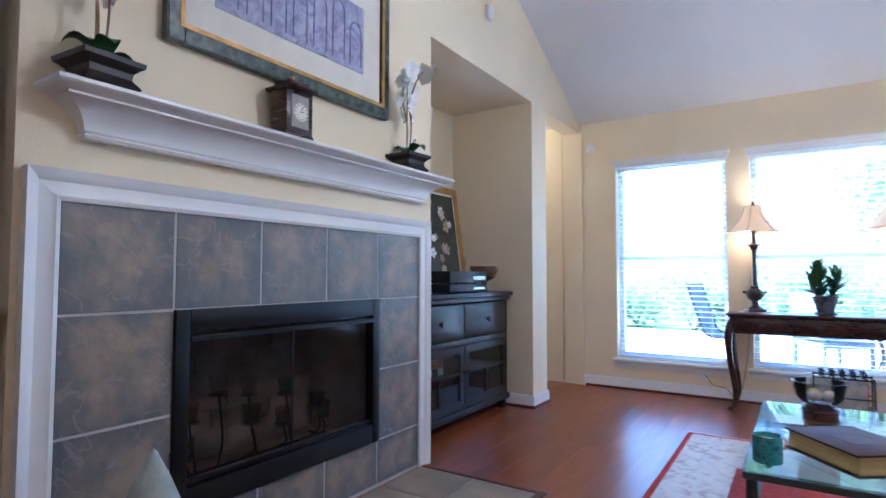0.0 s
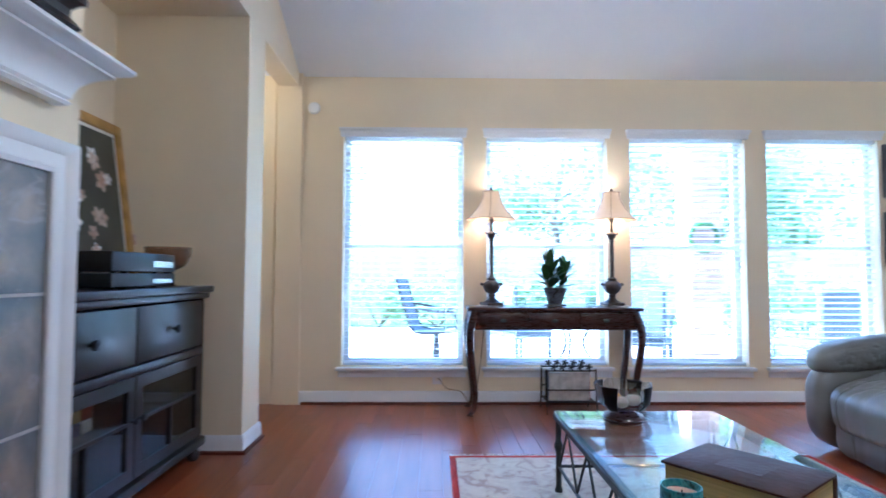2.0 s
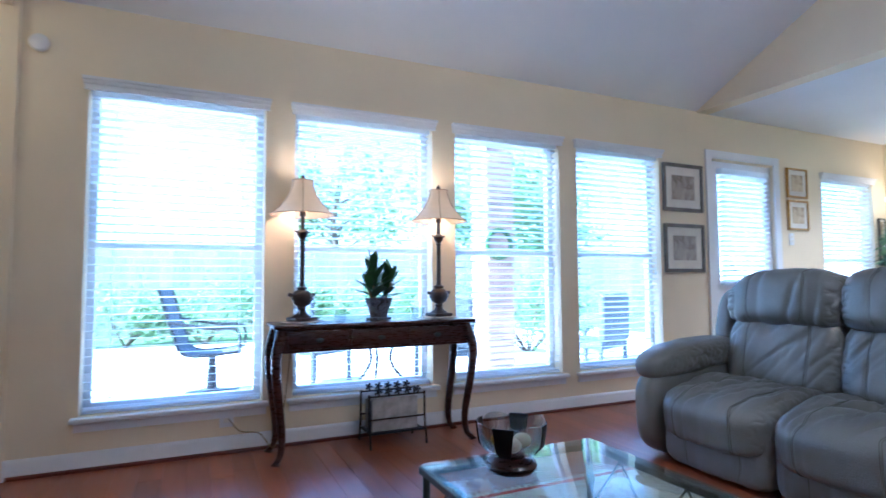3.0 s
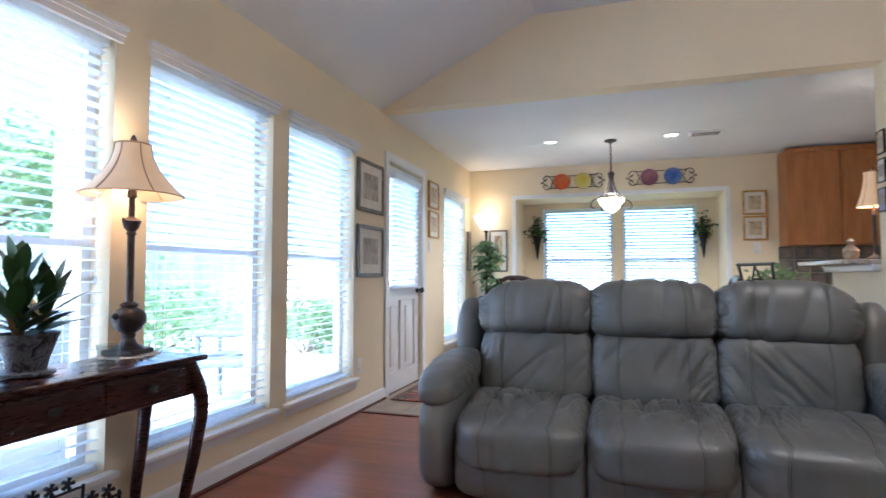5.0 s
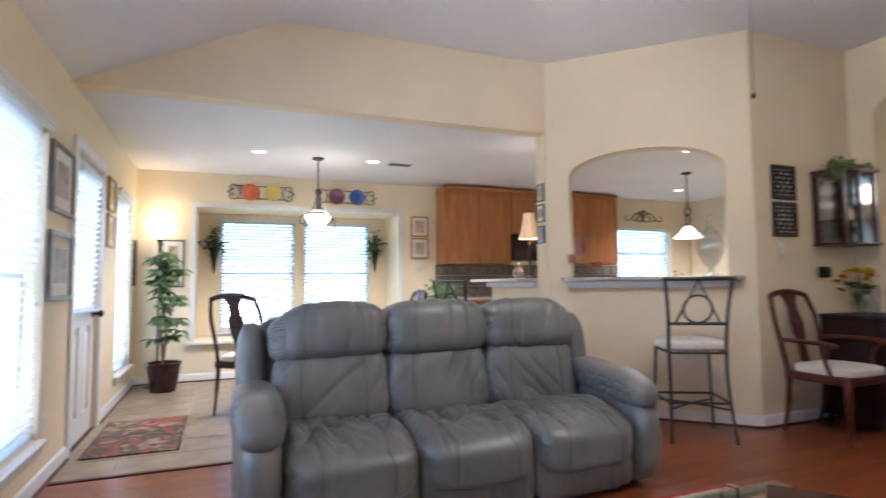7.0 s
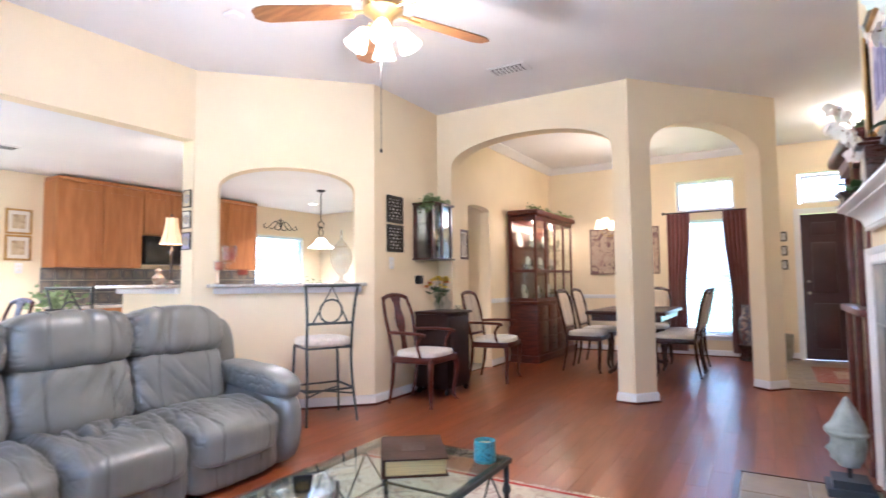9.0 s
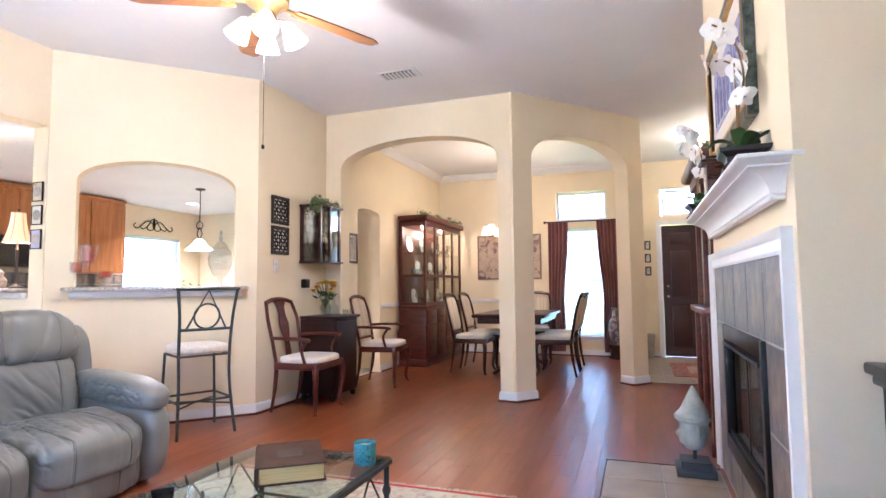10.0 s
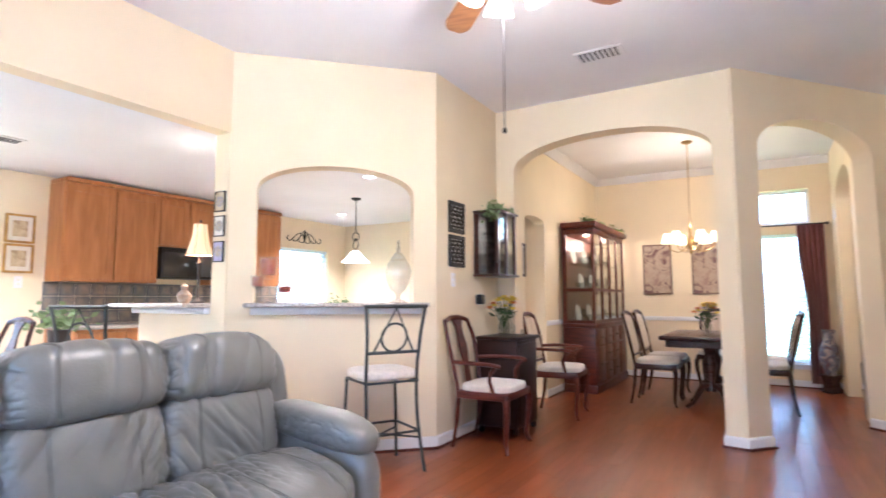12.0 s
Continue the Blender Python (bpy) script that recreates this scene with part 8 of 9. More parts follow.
def breakfast_light():
    x, y = 6.35, 5.09
    root = thing("pendant_light", "scrolled metal pendant with lit glass bowl", "pendant light", pose(x, y, 0))
    bm = bm_new()
    lathe(bm, [(0.06, SZ - 0.0005), (0.06, SZ - 0.015), (0.015, SZ - 0.03)], seg=16)
    tube(bm, [(0, 0, SZ - 0.03), (0, 0, 2.06)], 0.007, 7)
    lathe(bm, [(0.01, 2.08), (0.035, 2.06), (0.025, 2.0), (0.03, 1.95), (0.05, 1.85)], seg=14)
    part("stem", bm, M["bronze"], root)
    for k in range(4):
        a = k * math.pi / 2 + 0.5
        c, s = math.cos(a), math.sin(a)
        bm = bm_new()
        tube(bm, smooth_path([(0.02 * c, 0.02 * s, 2.0), (0.06 * c, 0.06 * s, 1.88), (0.15 * c, 0.15 * s, 1.80), (0.21 * c, 0.21 * s, 1.77), (0.22 * c, 0.22 * s, 1.71), (0.18 * c, 0.18 * s, 1.70)], 5), 0.006, 7)
        part("scroll_arm", bm, M["bronze"], root)
    bm = bm_new()
    lathe(bm, [(0.13, 1.80), (0.12, 1.76), (0.08, 1.70), (0.03, 1.66), (0.0, 1.65)], seg=24)
    part("glass_bowl", bm, M["lit_glass"], root, "lit glass bowl")
    bulb(x, y, 1.86, 3.5, (1.0, 0.8, 0.55), 0.07)


breakfast_light()
# breakfast table and chairs seen past the sofa
root = thing("breakfast_table", "dark wood breakfast table in the bay corner", "table", pose(6.35, 5.05, 0))
part("tabletop", rbox(-0.5, -0.5, 0.71, 0.5, 0.5, 0.75, 0.012, 3), M["mahog"], root)
bm = bm_new()
lathe(bm, [(0.28, 0), (0.26, 0.03), (0.07, 0.08), (0.05, 0.3), (0.08, 0.5), (0.05, 0.6), (0.2, 0.70)], seg=20)
part("pedestal", bm, M["mahog"], root)
c1 = chair(pose(5.80, 5.72, 0, 0, 0, 55), "splat", "dark wood dining chair with cream seat at the breakfast table", "chairs round the breakfast table", False, M["mahog"])
copy_thing(c1, pose(6.35, 4.32, 0, 0, 0, 180))
root = thing("fruit_bowl", "small bowl with yellow fruit on the breakfast table", "bowl", pose(6.35, 5.10, 0.75))
bm = bm_new()
lathe(bm, [(0, 0), (0.05, 0), (0.11, 0.05), (0.13, 0.07), (0.125, 0.07), (0.1, 0.05), (0, 0.01)], seg=22)
part("bowl", bm, M["cherry"], root)
for k in range(5):
    bm = bm_new()
    bmesh.ops.create_icosphere(bm, subdivisions=2, radius=0.035, matrix=Matrix.Translation((0.05 * math.cos(k * 1.26), 0.05 * math.sin(k * 1.26), 0.065)))
    part("fruit", bm, plates[1], root)

# door mat
root = thing("door_mat", "red and black patterned mat inside the back door", "rug", pose(5.25, 6.53, 0.004, 0, 0, 0))
part("field", rbox(-0.50, -0.29, 0, 0.50, 0.29, 0.010, 0.003, 1), art_mat("mat_leaf_pattern", (0.42, 0.10, 0.06), (0.46, 0.30, 0.18), (0.018, 0.015, 0.016), 5.0, 1.2), root)
for y in (-0.285, 0.27):
    part("border", rbox(-0.50, y, 0.006, 0.50, y + 0.015, 0.0112, 0.002, 1), M["black"], root)


# ---- kitchen ----
def wall_cabinet(y0, y1, z0, z1, label, doors=2):
    root = thing("wall_cabinet", label, "kitchen cabinet", None, "kitchen wall cabinets")
    x0, x1 = 7.23, EX - 0.002
    part("body", rbox(x0, y0 + 0.001, z0, x1, y1 - 0.001, z1, 0.003, 1), M["oak"], root)
    w = (y1 - y0) / doors
    for k in range(doors):
        a = y0 + w * k + 0.012
        b = a + w - 0.024
        bm = bm_new()
        for q in ((a, z0 + 0.02, a + 0.055, z1 - 0.03), (b - 0.055, z0 + 0.02, b, z1 - 0.03), (a + 0.055, z1 - 0.09, b - 0.055, z1 - 0.03), (a + 0.055, z0 + 0.02, b - 0.055, z0 + 0.08)):
            box(bm, x0 - 0.02, q[0], q[1], x0 - 0.001, q[2], q[3])
        d = part("door", bm, M["oak"], root)
        part("panel", rbox(x0 - 0.013, a + 0.05, z0 + 0.075, x0 - 0.001, b - 0.05, z1 - 0.085, 0.006, 1), M["oak"], d)
    part("crown", rbox(x0 - 0.035, y0 + 0.0005, z1, x1, y1 - 0.0005, z1 + 0.045, 0.012, 2), M["oak"], root)


wall_cabinet(2.35, 3.33, 1.34, 2.33, "honey oak kitchen wall cabinet with two doors")
wall_cabinet(1.62, 2.35, 1.76, 2.33, "short oak cabinet above the microwave")
wall_cabinet(0.55, 1.62, 1.34, 2.33, "honey oak wall cabinet beside the kitchen window")
root = thing("microwave", "black over-range microwave beneath the oak cabinet", "microwave")
part("case", rbox(7.19, 1.64, 1.40, EX - 0.003, 2.33, 1.755, 0.006), M["black"], root)
part("door", rbox(7.175, 1.84, 1.43, 7.19, 2.31, 1.70, 0.004), mat("microwave_glass", (0.02, 0.02, 0.022), 0.08), root, "glossy dark glass door")
part("control_panel", rbox(7.178, 1.66, 1.43, 7.19, 1.82, 1.70, 0.003), mat("grey_panel", (0.06, 0.06, 0.065), 0.4), root)
for k in range(5):
    part("vent_slot", rbox(7.182, 1.68, 1.71 + 0.008 * k, 7.192, 2.30, 1.714 + 0.008 * k, 0.001, 1), M["iron"], root)
for k, (y0, y1) in enumerate(((2.36, 3.30), (0.40, 1.60), (-1.15, 0.38))):
    root = thing("base_cabinet", "honey oak kitchen base cabinet", "kitchen cabinet", None, "kitchen base cabinets")
    part("body", rbox(6.95, y0, 0.0, EX - 0.003, y1, 0.87, 0.003, 1), M["oak"], root)
    for q in range(2):
        w = (y1 - y0) / 2
        part("door", rbox(6.93, y0 + w * q + 0.01, 0.12, 6.949, y0 + w * (q + 1) - 0.01, 0.84, 0.005, 1), M["oak"], root)
root = thing("range", "black kitchen range below the microwave", "stove")
part("body", rbox(6.94, 1.62, 0, EX - 0.003, 2.34, 0.905, 0.006), M["black"], root)
part("backguard", rbox(7.44, 1.62, 0.905, EX - 0.003, 2.34, 1.10, 0.006), M["black"], root)
bm = rbox(6.90, 2.345, 0.871, EX - 0.003, 3.32, 0.905, 0.006)
tagged(part("worktop", bm, M["granite"]), "speckled granite kitchen worktop", "worktop", "worktops")
bm = rbox(6.90, -1.16, 0.871, EX - 0.003, 1.615, 0.905, 0.006)
tagged(part("worktop", bm, M["granite"]), "speckled granite worktop below the window", "worktop", "worktops")
splash = thing("backsplash", "brown stone tile backsplash above the worktop", "backsplash")
for i in range(28):
    for j in range(3):
        y = 3.20 - 0.152 * i
        z = 0.908 + 0.145 * j
        if y < -1.15 or (0.22 >= y - 0.02 and y + 0.15 > -0.86 and j > 0):
            continue
        part("tile", rbox(EX - 0.012, y - 0.006, z, EX - 0.001, y + 0.14, z + 0.14, 0.002, 1), M["tile_fp"], splash)
# peninsula with raised bar
bm = bm_new()
box(bm, KX + 0.162, 3.24, 0, 5.80, 3.37, 1.07)
solid("wall_bar", bm, M["wall"], "cream half wall under the raised bar", "wall")
root = thing("bar_counter", "pale granite raised bar on white moulding", "counter")
part("slab", rbox(KX + 0.17, 3.10, 1.099, 5.86, 3.60, 1.13, 0.008), M["granite"], root)
part("moulding", rbox(KX + 0.165, 3.371, 1.05, 5.82, 3.43, 1.098, 0.012), M["trim"], root, "white moulding under the bar")
part("support", rbox(KX + 0.20, 3.25, 1.0705, 5.78, 3.36, 1.0985, 0.002, 1), M["trim"], root)


def bar_lamp():
    x, y = 5.10, 3.33
    root = thing("table_lamp", "slim bar lamp with a lit amber shade", "table lamp", pose(x, y, 1.13))
    bm = bm_new()
    lathe(bm, [(0.055, 0), (0.055, 0.012), (0.02, 0.03), (0.011, 0.05), (0.011, 0.30), (0.016, 0.31), (0.008, 0.33), (0.004, 0.62), (0.01, 0.635), (0, 0.65)], seg=16)
    part("stem", bm, M["bronze"], root)
    bell_shade(root, 0.37, 0.24, 0.10, 0.05)
    bulb(x, y, 1.13 + 0.48, 2.5)


bar_lamp()
bm = bm_new()
lathe(bm, [(0, 0), (0.03, 0), (0.045, 0.03), (0.05, 0.06), (0.02, 0.10), (0.028, 0.125), (0.012, 0.14), (0, 0.15)], 5.02, 3.50, 1.13, 14)
tagged(part("bird_ornament", bm, mat("mottled_ceramic", (0.30, 0.18, 0.12), 0.5, second=(0.45, 0.38, 0.30), scale=30)), "small mottled ceramic ornament on the bar", "ornament")
# counter plants near the bay and by the window
for x, y, z, n, k in ((6.60, 3.60, 1.0, 160, 1), (7.25, -0.75, 0.99, 90, 2)):
    root = thing("potted_plant", "bushy green plant in a small pot on the counter", "potted plant", pose(x, y, 0.905 if k == 2 else 0.0), "counter plants")
    bm = bm_new()
    h = 0.09 if k == 2 else 0.90
    lathe(bm, [(0.05, 0), (0.07, h * 0.9), (0.075, h), (0.0, h)] if k == 2 else [(0.16, 0), (0.16, 0.03), (0.03, 0.05), (0.03, 0.72), (0.14, 0.74), (0.14, 0.76), (0.07, 0.77), (0.085, 0.90), (0, 0.90)], seg=18)
    part("pot", bm, M["darkpot"], root)
    rng = random.Random(40 + k)
    foliage("leaves", M["leaf_l"], [(rng.gauss(0, 0.10), rng.gauss(0, 0.10), h + abs(rng.gauss(0.06, 0.06))) for _ in range(n)], 0.07, k, root)
# scrolled ornament above the kitchen window
root = thing("scroll_ornament", "black scrolled iron ornament above the kitchen window", "wall ornament", EAST(-0.22, 2.10))
for s in (-1, 1):
    for a in ([(0, 0, 0.02), (0.10, 0, 0.06), (0.20, 0, 0.0), (0.27, 0, -0.04), (0.32, 0, -0.01), (0.29, 0, 0.02)], [(0, 0, 0.09), (0.05, 0, 0.07), (0.08, 0, 0.02), (0.14, 0, -0.03), (0.19, 0, -0.04), (0.21, 0, -0.02)], [(0, 0, -0.02), (0.04, 0, -0.05), (0.10, 0, -0.04), (0.11, 0, -0.01)]):
        bm = bm_new()
        tube(bm, smooth_path([(s * p[0] * 1.15, -0.012, p[2] * 1.3) for p in a], 5), 0.007, 6)
        part("scroll", bm, M["iron"], root)
bm = bm_new()
lathe(bm, [(0.012, -0.03), (0.03, 0.02), (0.02, 0.08), (0, 0.15)], 0, -0.013, 0, 10, sq=0.4)
part("finial", bm, M["iron"], root)


def kitchen_pendant():
    x, y = 5.65, 0.80
    root = thing("pendant_light", "iron pendant with a lit white glass bell shade", "pendant light", pose(x, y, 0))
    bm = bm_new()
    lathe(bm, [(0.06, SZ - 0.0005), (0.06, SZ - 0.015), (0.012, SZ - 0.03)], seg=16)
    tube(bm, [(0, 0, SZ - 0.03), (0, 0, 1.98)], 0.006, 7)
    part("chain", bm, M["iron"], root)
    for s in (-1, 1):
        bm = bm_new()
        tube(bm, smooth_path([(0, 0, 1.98), (s * 0.05, 0, 1.94), (s * 0.03, 0, 1.88), (0, 0, 1.90), (s * 0.04, 0, 1.82), (s * 0.01, 0, 1.76)], 5), 0.006, 6)
        part("scroll", bm, M["iron"], root)
    bm = bm_new()
    lathe(bm, [(0.03, 1.75), (0.06, 1.73), (0.10, 1.67), (0.16, 1.62), (0.17, 1.605)], seg=26)
    part("glass_shade", bm, mat("lit_white_shade", (1, 0.95, 0.85), 0.4, emit=(1.0, 0.9, 0.7, 0.35)), root, "lit white glass shade")
    bulb(x, y, 1.66, 10, (1.0, 0.8, 0.55), 0.06)


kitchen_pendant()
bm = bm_new()
lathe(bm, [(0.11, 0), (0.11, 0.012), (0.095, 0.016), (0.095, 0.01), (0, 0.01)], m=Matrix.Translation((5.6, -1.199, 1.55)) @ Matrix.Rotation(radians(-90), 4, "X"), seg=28)
tagged(part("wall_plate_ornament", bm, china), "round pale wall plate in the kitchen", "wall plate")

bulb(-0.62, 6.48, 2.2, 1.1, (1.0, 0.74, 0.40), 0.08)

# ---- outside ----
bm = bm_new()
box(bm, -60, 7.063, -0.5, 80, 95, -0.16)
box(bm, EX + 0.765, -60, -0.5, 80, 7.062, -0.16)
box(bm, -60, -60, -0.5, EX + 0.76, -2.93, -0.16)
box(bm, -60, -2.93, -0.5, -1.41, 7.062, -0.16)
solid("ground", bm, M["grass"], "mown lawn around the house", "ground")
bm = bm_new()
box(bm, -9.0, 7.064, -0.155, 9.0, 13.8, -0.10)
solid("pavement", bm, M["concrete"], "pale concrete patio outside the windows", "pavement")


def fence(x0, y0, x1, y1):
    root = thing("garden_fence", "weathered board fence round the garden", "fence", None, "fences")
    d = Vector((x1 - x0, y1 - y0, 0))
    n = int(d.length / 0.30)
    a = math.degrees(math.atan2(d.y, d.x))
    me = mesh_of("board", rbox(-0.147, -0.012, 0, 0.147, 0.012, 1.85, 0.004, 1), M["fence"], 30)
    for k in range(n):
        p = Vector((x0, y0, -0.17)) + d * ((k + 0.5) / n)
        part("board", me, None, root, loc=pose(p.x, p.y, p.z, 0, 0, a))
    for z in (0.25, 1.45):
        bm = bm_new()
        tube(bm, [(x0, y0 + 0.04, z), (x1, y1 + 0.04, z)], 0.04, 4)
        part("rail", bm, M["fence"], root)


fence(-8, 17.0, 16, 17.0)
fence(16, 17.0, 16, -6)


def tree(x, y, h, r, seed, label):
    rng = random.Random(seed)
    root = thing("garden_tree", label, "tree", pose(x, y, -0.17), "garden trees")
    bm = bm_new()
    p = smooth_path([(0, 0, 0), (0.1, 0.05, h * 0.3), (-0.05, 0.1, h * 0.6), (0.1, 0, h * 0.85)], 4)
    tube(bm, p, [0.16 * (1 - 0.8 * i / len(p)) + 0.01 for i in range(len(p))], 9)
    part("trunk", bm, M["bark"], root)
    pts = []
    for k in range(11):
        a, z = rng.uniform(0, 6.28), h * rng.uniform(0.35, 0.8)
        l = r * rng.uniform(0.5, 1.0)
        tip = Vector((l * math.cos(a), l * math.sin(a), z + l * 0.5))
        bm = bm_new()
        tube(bm, [(0, 0, z), tip * 0.5 + Vector((0, 0, z * 0.5 + 0.1)), tip], [0.05, 0.03, 0.012], 6)
        part("limb", bm, M["bark"], root)
        for _ in range(260):
            pts.append(tip + Vector((rng.gauss(0, r * 0.24), rng.gauss(0, r * 0.24), rng.gauss(0, r * 0.2))))
    foliage("crown", M["leaf_l"], pts, 0.20, seed, root)


for k, (x, y, h, r) in enumerate(((5.2, 22.0, 5.4, 2.4), (9.5, 19.5, 5.2, 2.2), (15.0, 24.0, 5.0, 2.0), (25.0, 12.0, 5.0, 2.2))):
    tree(x, y, h, r, 60 + k, "leafy tree beyond the garden fence")


def shrub(x, y, r, seed):
    rng = random.Random(seed)
    root = thing("garden_shrub", "rounded leafy shrub on the lawn", "shrub", pose(x, y, -0.17), "garden shrubs")
    pts = []
    for k in range(9):
        a = rng.uniform(0, 6.28)
        bm = bm_new()
        tip = Vector((r * 0.7 * math.cos(a), r * 0.7 * math.sin(a), r * rng.uniform(0.5, 1.1)))
        tube(bm, [(0, 0, 0), tip * 0.6, tip], [0.02, 0.014, 0.006], 5)
        part("branch", bm, M["bark"], root)
        for _ in range(130):
            pts.append(tip + Vector((rng.gauss(0, r * 0.22), rng.gauss(0, r * 0.22), rng.gauss(0, r * 0.2))))
    foliage("leaves", M["leaf_l"], [p for p in pts if p.z > 0.02], 0.10, seed, root)


for k, (x, y, r) in enumerate(tuple((-9.0 + 1.25 * i, 14.6 + 0.35 * math.sin(2.3 * i), 0.80 + 0.12 * math.sin(1.7 * i)) for i in range(13)) + ((5.4, 10.6, 0.9), (6.7, 11.2, 0.9), (7.6, 9.4, 0.6))):
    shrub(x, y, r, 80 + k)

# patio post of brick and garden furniture
root = thing("brick_column", "red-brown brick patio column", "column", pose(4.05, 9.3, -0.10))
bm = bm_new()
box(bm, -0.18, -0.18, 0, 0.18, 0.18, 2.75)
part("core", bm, M["grout"], root)
bme = mesh_of("brick", rbox(-0.093, -0.012, -0.029, 0.093, 0.012, 0.029, 0.003, 1), M["brick"], 30)
for j in range(36):
    for k in range(2):
        o = -0.095 + 0.19 * k + (0.03 if j % 2 else -0.03)
        o = max(-0.1, min(0.1, o))
        part("brick", bme, None, root, loc=pose(o, -0.182, 0.04 + 0.075 * j))
        part("brick", bme, None, root, loc=pose(-0.182, o, 0.04 + 0.075 * j, 0, 0, 90))
wick = mat("wicker_slate", (0.10, 0.115, 0.14), 0.8, vary=0.3, scale=40, bump=0.5, bscale=120)


def patio_chair(x, y, a):
    root = thing("patio_chair", "slate grey wicker patio armchair on the concrete", "patio chair", pose(x, y, -0.10, 0, 0, a), "patio chairs")
    part("seat", rbox(-0.28, -0.28, 0.34, 0.28, 0.26, 0.42, 0.03, 2), wick, root)
    part("backrest", rbox(-0.28, 0.22, 0.42, 0.28, 0.30, 0.92, 0.04, 3), wick, root)
    for s in (-1, 1):
        part("arm", rbox(s * 0.25 - 0.04, -0.27, 0.60, s * 0.25 + 0.04, 0.28, 0.66, 0.02, 2), wick, root)
        for yy in (-0.24, 0.24):
            bm = bm_new()
            tube(bm, [(s * 0.26, yy, 0), (s * 0.25, yy, 0.62)], 0.025, 7)
            part("leg", bm, wick, root)


patio_chair(3.05, 8.5, 150)
patio_chair(4.7, 8.3, 200)
patio_chair(1.9, 9.2, 120)
root = thing("patio_table", "round metal patio table on the concrete", "patio table", pose(2.3, 8.3, -0.10))
bm = bm_new()
lathe(bm, [(0, 0.70), (0.52, 0.70), (0.53, 0.715), (0.52, 0.73), (0, 0.73)], seg=28)
part("tabletop", bm, M["pewter"], root)
for k in range(3):
    a = k * 2.094
    bm = bm_new()
    tube(bm, smooth_path([(0.4 * math.cos(a), 0.4 * math.sin(a), 0), (0.1 * math.cos(a), 0.1 * math.sin(a), 0.35), (0.3 * math.cos(a), 0.3 * math.sin(a), 0.70)], 5), 0.014, 7)
    part("leg", bm, M["iron"], root)
root = thing("sling_chair", "slate metal swivel patio chair with a sling back", "patio chair", pose(0.95, 9.2, -0.10, 0, 0, 80))
bm = bm_new()
for x in (-0.26, 0.26):
    tube(bm, smooth_path([(x, -0.28, 0.42), (x, 0.18, 0.40), (x, 0.30, 0.62), (x, 0.42, 1.0)], 5), 0.014, 7)
part("frame", bm, M["iron"], root)
bm = bm_new()
line = smooth_path([(0, -0.28, 0.42), (0, 0.18, 0.40), (0, 0.30, 0.62), (0, 0.42, 1.0)], 5)
rows = [[bm.verts.new(p + Vector((x, dy, 0))) for x, dy in ((-0.25, 0), (0.25, 0), (0.25, 0.012), (-0.25, 0.012))] for p in line]
for a, b in zip(rows, rows[1:]):
    for i in range(4):
        bm.faces.new((a[i], a[(i + 1) % 4], b[(i + 1) % 4], b[i]))
part("sling", bm, wick, root)
for s_ in (-1, 1):
    bm = bm_new()
    tube(bm, smooth_path([(s_ * 0.27, 0.34, 0.70), (s_ * 0.29, 0.0, 0.64), (s_ * 0.28, -0.24, 0.62), (s_ * 0.26, -0.27, 0.44)], 5), 0.014, 7)
    part("arm", bm, M["iron"], root)
bm = bm_new()
lathe(bm, [(0.26, 0), (0.26, 0.02), (0.05, 0.06), (0.03, 0.38), (0.16, 0.40)], seg=20)
part("pedestal", bm, M["iron"], root)
bm = bm_new()
tube(bm, [(4.02 + 0.16 * math.cos(a), 9.10, 1.38 + 0.16 * math.sin(a)) for a in [i * math.pi / 14 for i in range(29)]], 0.028, 8)
tagged(part("wreath", bm, M["leaf"]), "round leafy wreath hung on the brick column", "wreath")

# ---- floor boards and floor tiles ----
PW = 0.108
holder = bpy.data.objects["floor"]
variants = []
for k, L in enumerate((0.72, 0.96, 1.20, 1.44)):
    variants.append((L, mesh_of("plank", rbox(-PW / 2 + 0.0004, -L / 2 + 0.0004, -0.013, PW / 2 - 0.0004, L / 2 - 0.0004, 0.0, 0.0004, 1), M["plank"], 30)))
rng = random.Random(99)
rest_v, rest_f = [], []
near = 0
nx = int((4.40 + 1.25) / PW)
for i in range(nx):
    x = -1.19 + PW * (i + 0.5)
    y = -2.74 + rng.uniform(-0.9, 0.0)
    while y < NY:
        L, me = variants[rng.randrange(4)]
        low = 2.2 if x > SX + 0.1 else -0.33 if x < 0.28 else -2.62
        y0, y1, whole = max(y, low), min(y + L, NY), y > low and y + L < NY
        c = y + L / 2
        y += L
        if y1 - y0 < 0.03 or x > 4.36:
            continue
        if whole and near < 300 and 0.0 < x < 3.4 and 0.2 < c < 6.9 and (c < 3.6 or c > 5.6 or x < 1.3):
            part("plank", me, None, holder, loc=pose(x, c, 0))
            near += 1
        else:
            b = len(rest_v)
            x0, x1, y0, y1 = x - PW / 2 + 0.0006, x + PW / 2 - 0.0006, y0 + 0.0006, y1 - 0.0006
            rest_v += [(x0, y0, -0.013), (x1, y0, -0.013), (x1, y1, -0.013), (x0, y1, -0.013), (x0, y0, 0), (x1, y0, 0), (x1, y1, 0), (x0, y1, 0)]
            rest_f += [[b + q for q in f] for f in ((4, 5, 6, 7), (0, 1, 5, 4), (1, 2, 6, 5), (2, 3, 7, 6), (3, 0, 4, 7))]
island = mat("cherry_floor_plank_rest", (0.255, 0.066, 0.0185), 0.30, second=(0.19, 0.045, 0.012), scale=2.0, stretch=(9, 1.0, 1), bump=0.012, bscale=20, detail=5, coat=0.12)
nt = island.node_tree
geo = nt.nodes.new("ShaderNodeNewGeometry")
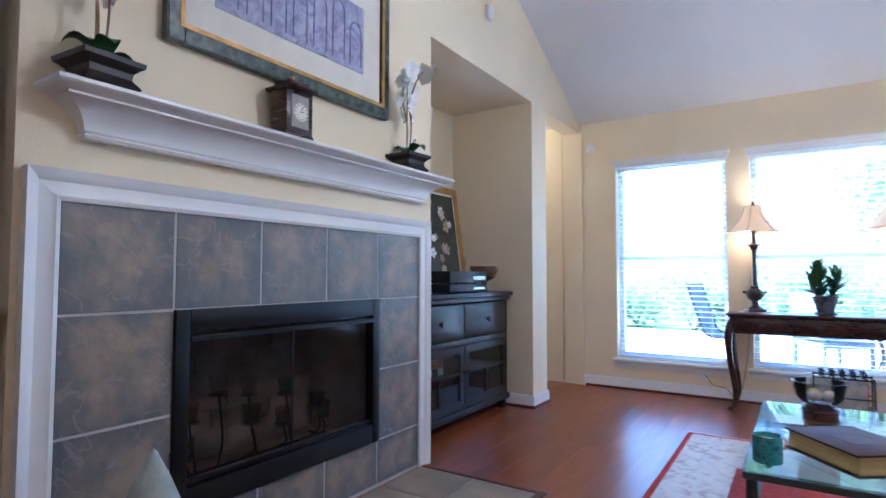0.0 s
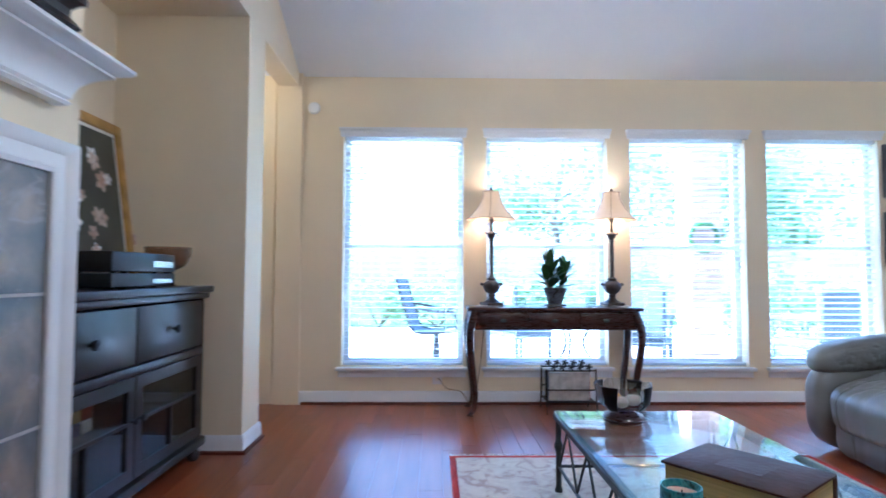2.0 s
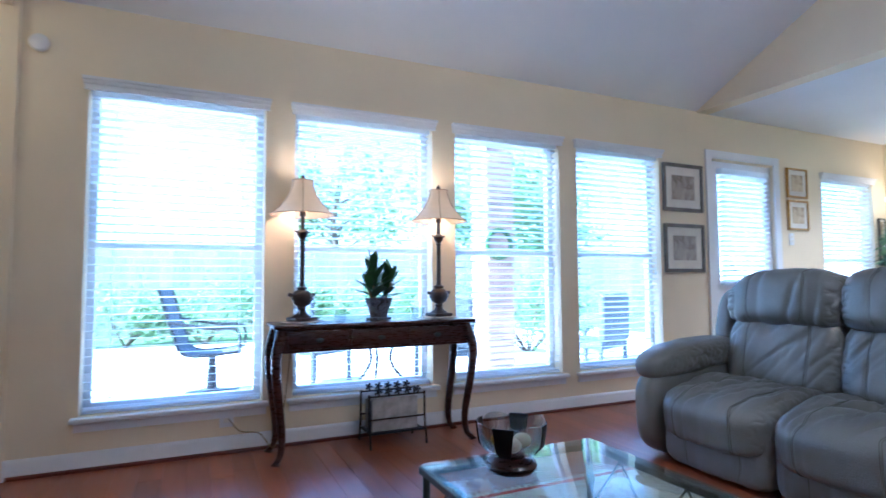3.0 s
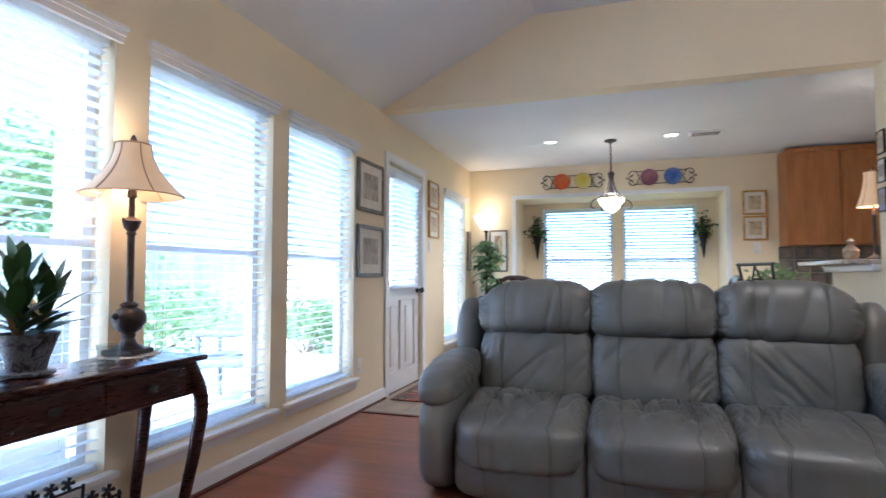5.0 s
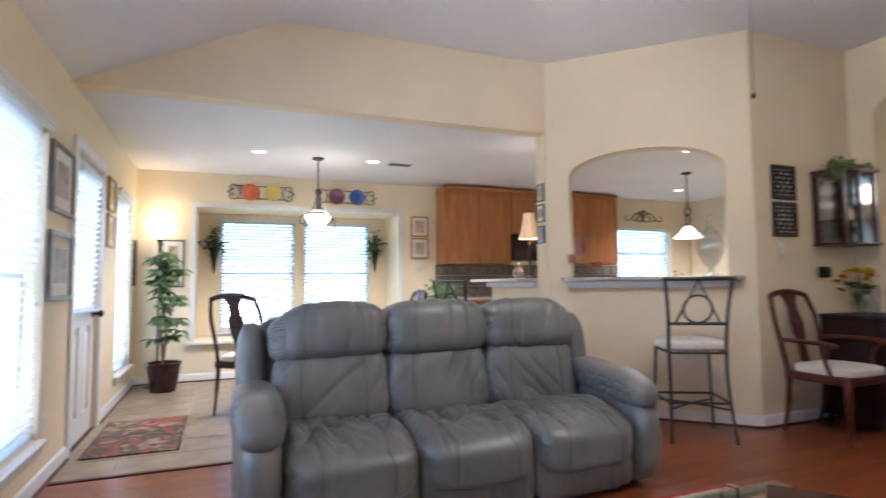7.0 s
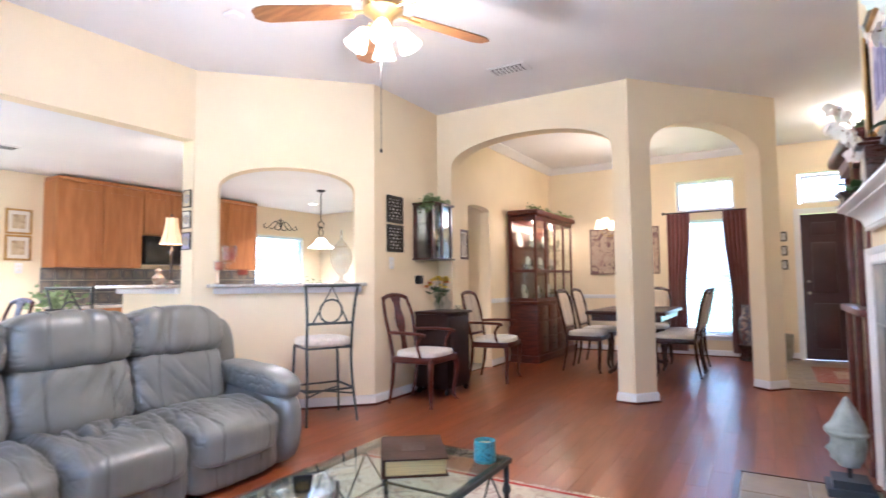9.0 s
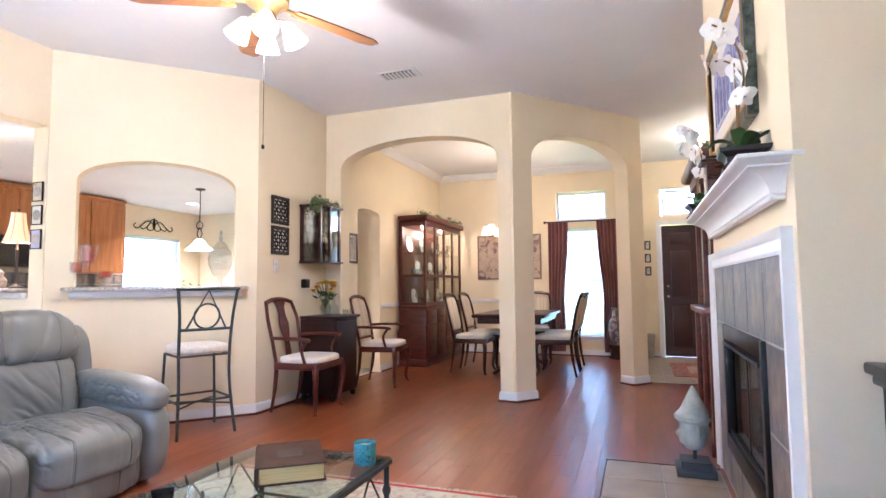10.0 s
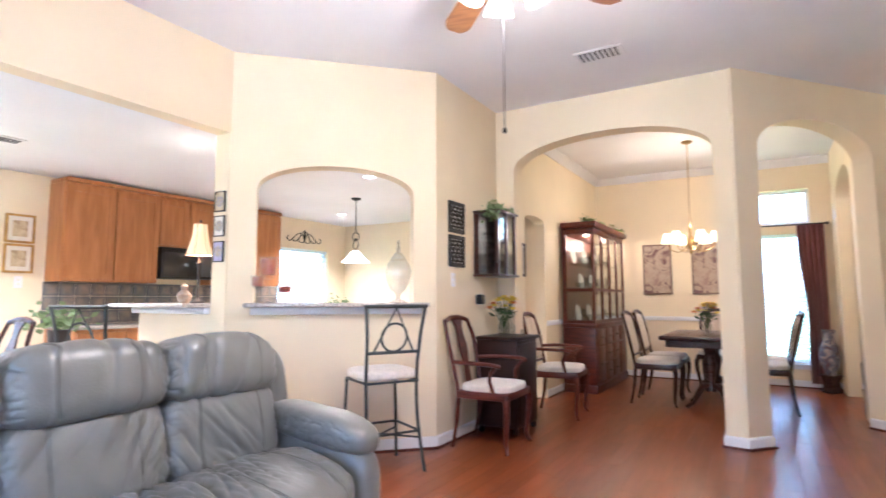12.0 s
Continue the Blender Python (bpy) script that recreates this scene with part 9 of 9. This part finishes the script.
hsv = nt.nodes.new("ShaderNodeHueSaturation")
mr = nt.nodes.new("ShaderNodeMapRange")
mr.inputs[3].default_value, mr.inputs[4].default_value = 0.80, 1.20
nt.links.new(geo.outputs["Random Per Island"], mr.inputs[0])
nt.links.new(mr.outputs[0], hsv.inputs["Value"])
nt.links.new([n for n in nt.nodes if n.type == "VALTORGB"][0].outputs[0], hsv.inputs["Color"])
nt.links.new(hsv.outputs[0], nt.nodes["Principled BSDF"].inputs["Base Color"])
me = bpy.data.meshes.new("planks_rest")
me.from_pydata(rest_v, [], rest_f)
me.materials.append(island)
ob = new("planks_rest", me)
ob.parent = holder
ob["kind"] = "stuff"


def tile_field(x0, x1, y0, y1, size, inside):
    me = mesh_of("tile", rbox(-size / 2 + 0.003, -size / 2 + 0.003, -0.010, size / 2 - 0.003, size / 2 - 0.003, 0.003, 0.002, 1), M["tile_fl"], 30)
    nxx, nyy = int((x1 - x0) / size), int((y1 - y0) / size)
    for i in range(nxx + 1):
        for j in range(nyy + 1):
            x, y = x0 + size * (i + 0.5), y1 - size * (j + 0.5)
            if inside(x, y):
                part("tile", me, None, holder, loc=pose(x, y, 0))


tile_field(4.37, 7.54, 3.40, 6.90, 0.33, lambda x, y: y > 3.38 and x < 7.6)
tile_field(-1.20, 0.28, -2.76, -0.36, 0.33, lambda x, y: y > -2.95)
bm = bm_new()
box(bm, 4.37, 3.38, -0.0135, 7.54, 6.90, -0.002)
box(bm, SX + 0.13, -1.2, -0.0135, 7.54, 3.379, -0.001)
box(bm, -1.20, -2.76, -0.0135, 0.275, -0.36, -0.002)
solid("floor_grout", bm, M["grout"], "pale grout under the floor tiles", "floor")
bm = bm_new()
box(bm, 4.335, 3.40, -0.013, 4.369, 6.895, 0.006)
solid("trim_threshold", bm, M["cherry"], "wood threshold strip between boards and tile", "trim")
bm = bm_new()
box(bm, -1.20, -0.36, -0.013, 0.28, -0.33, 0.006)
solid("trim_entry_threshold", bm, M["cherry"], "wood threshold strip at the entry tile", "trim")
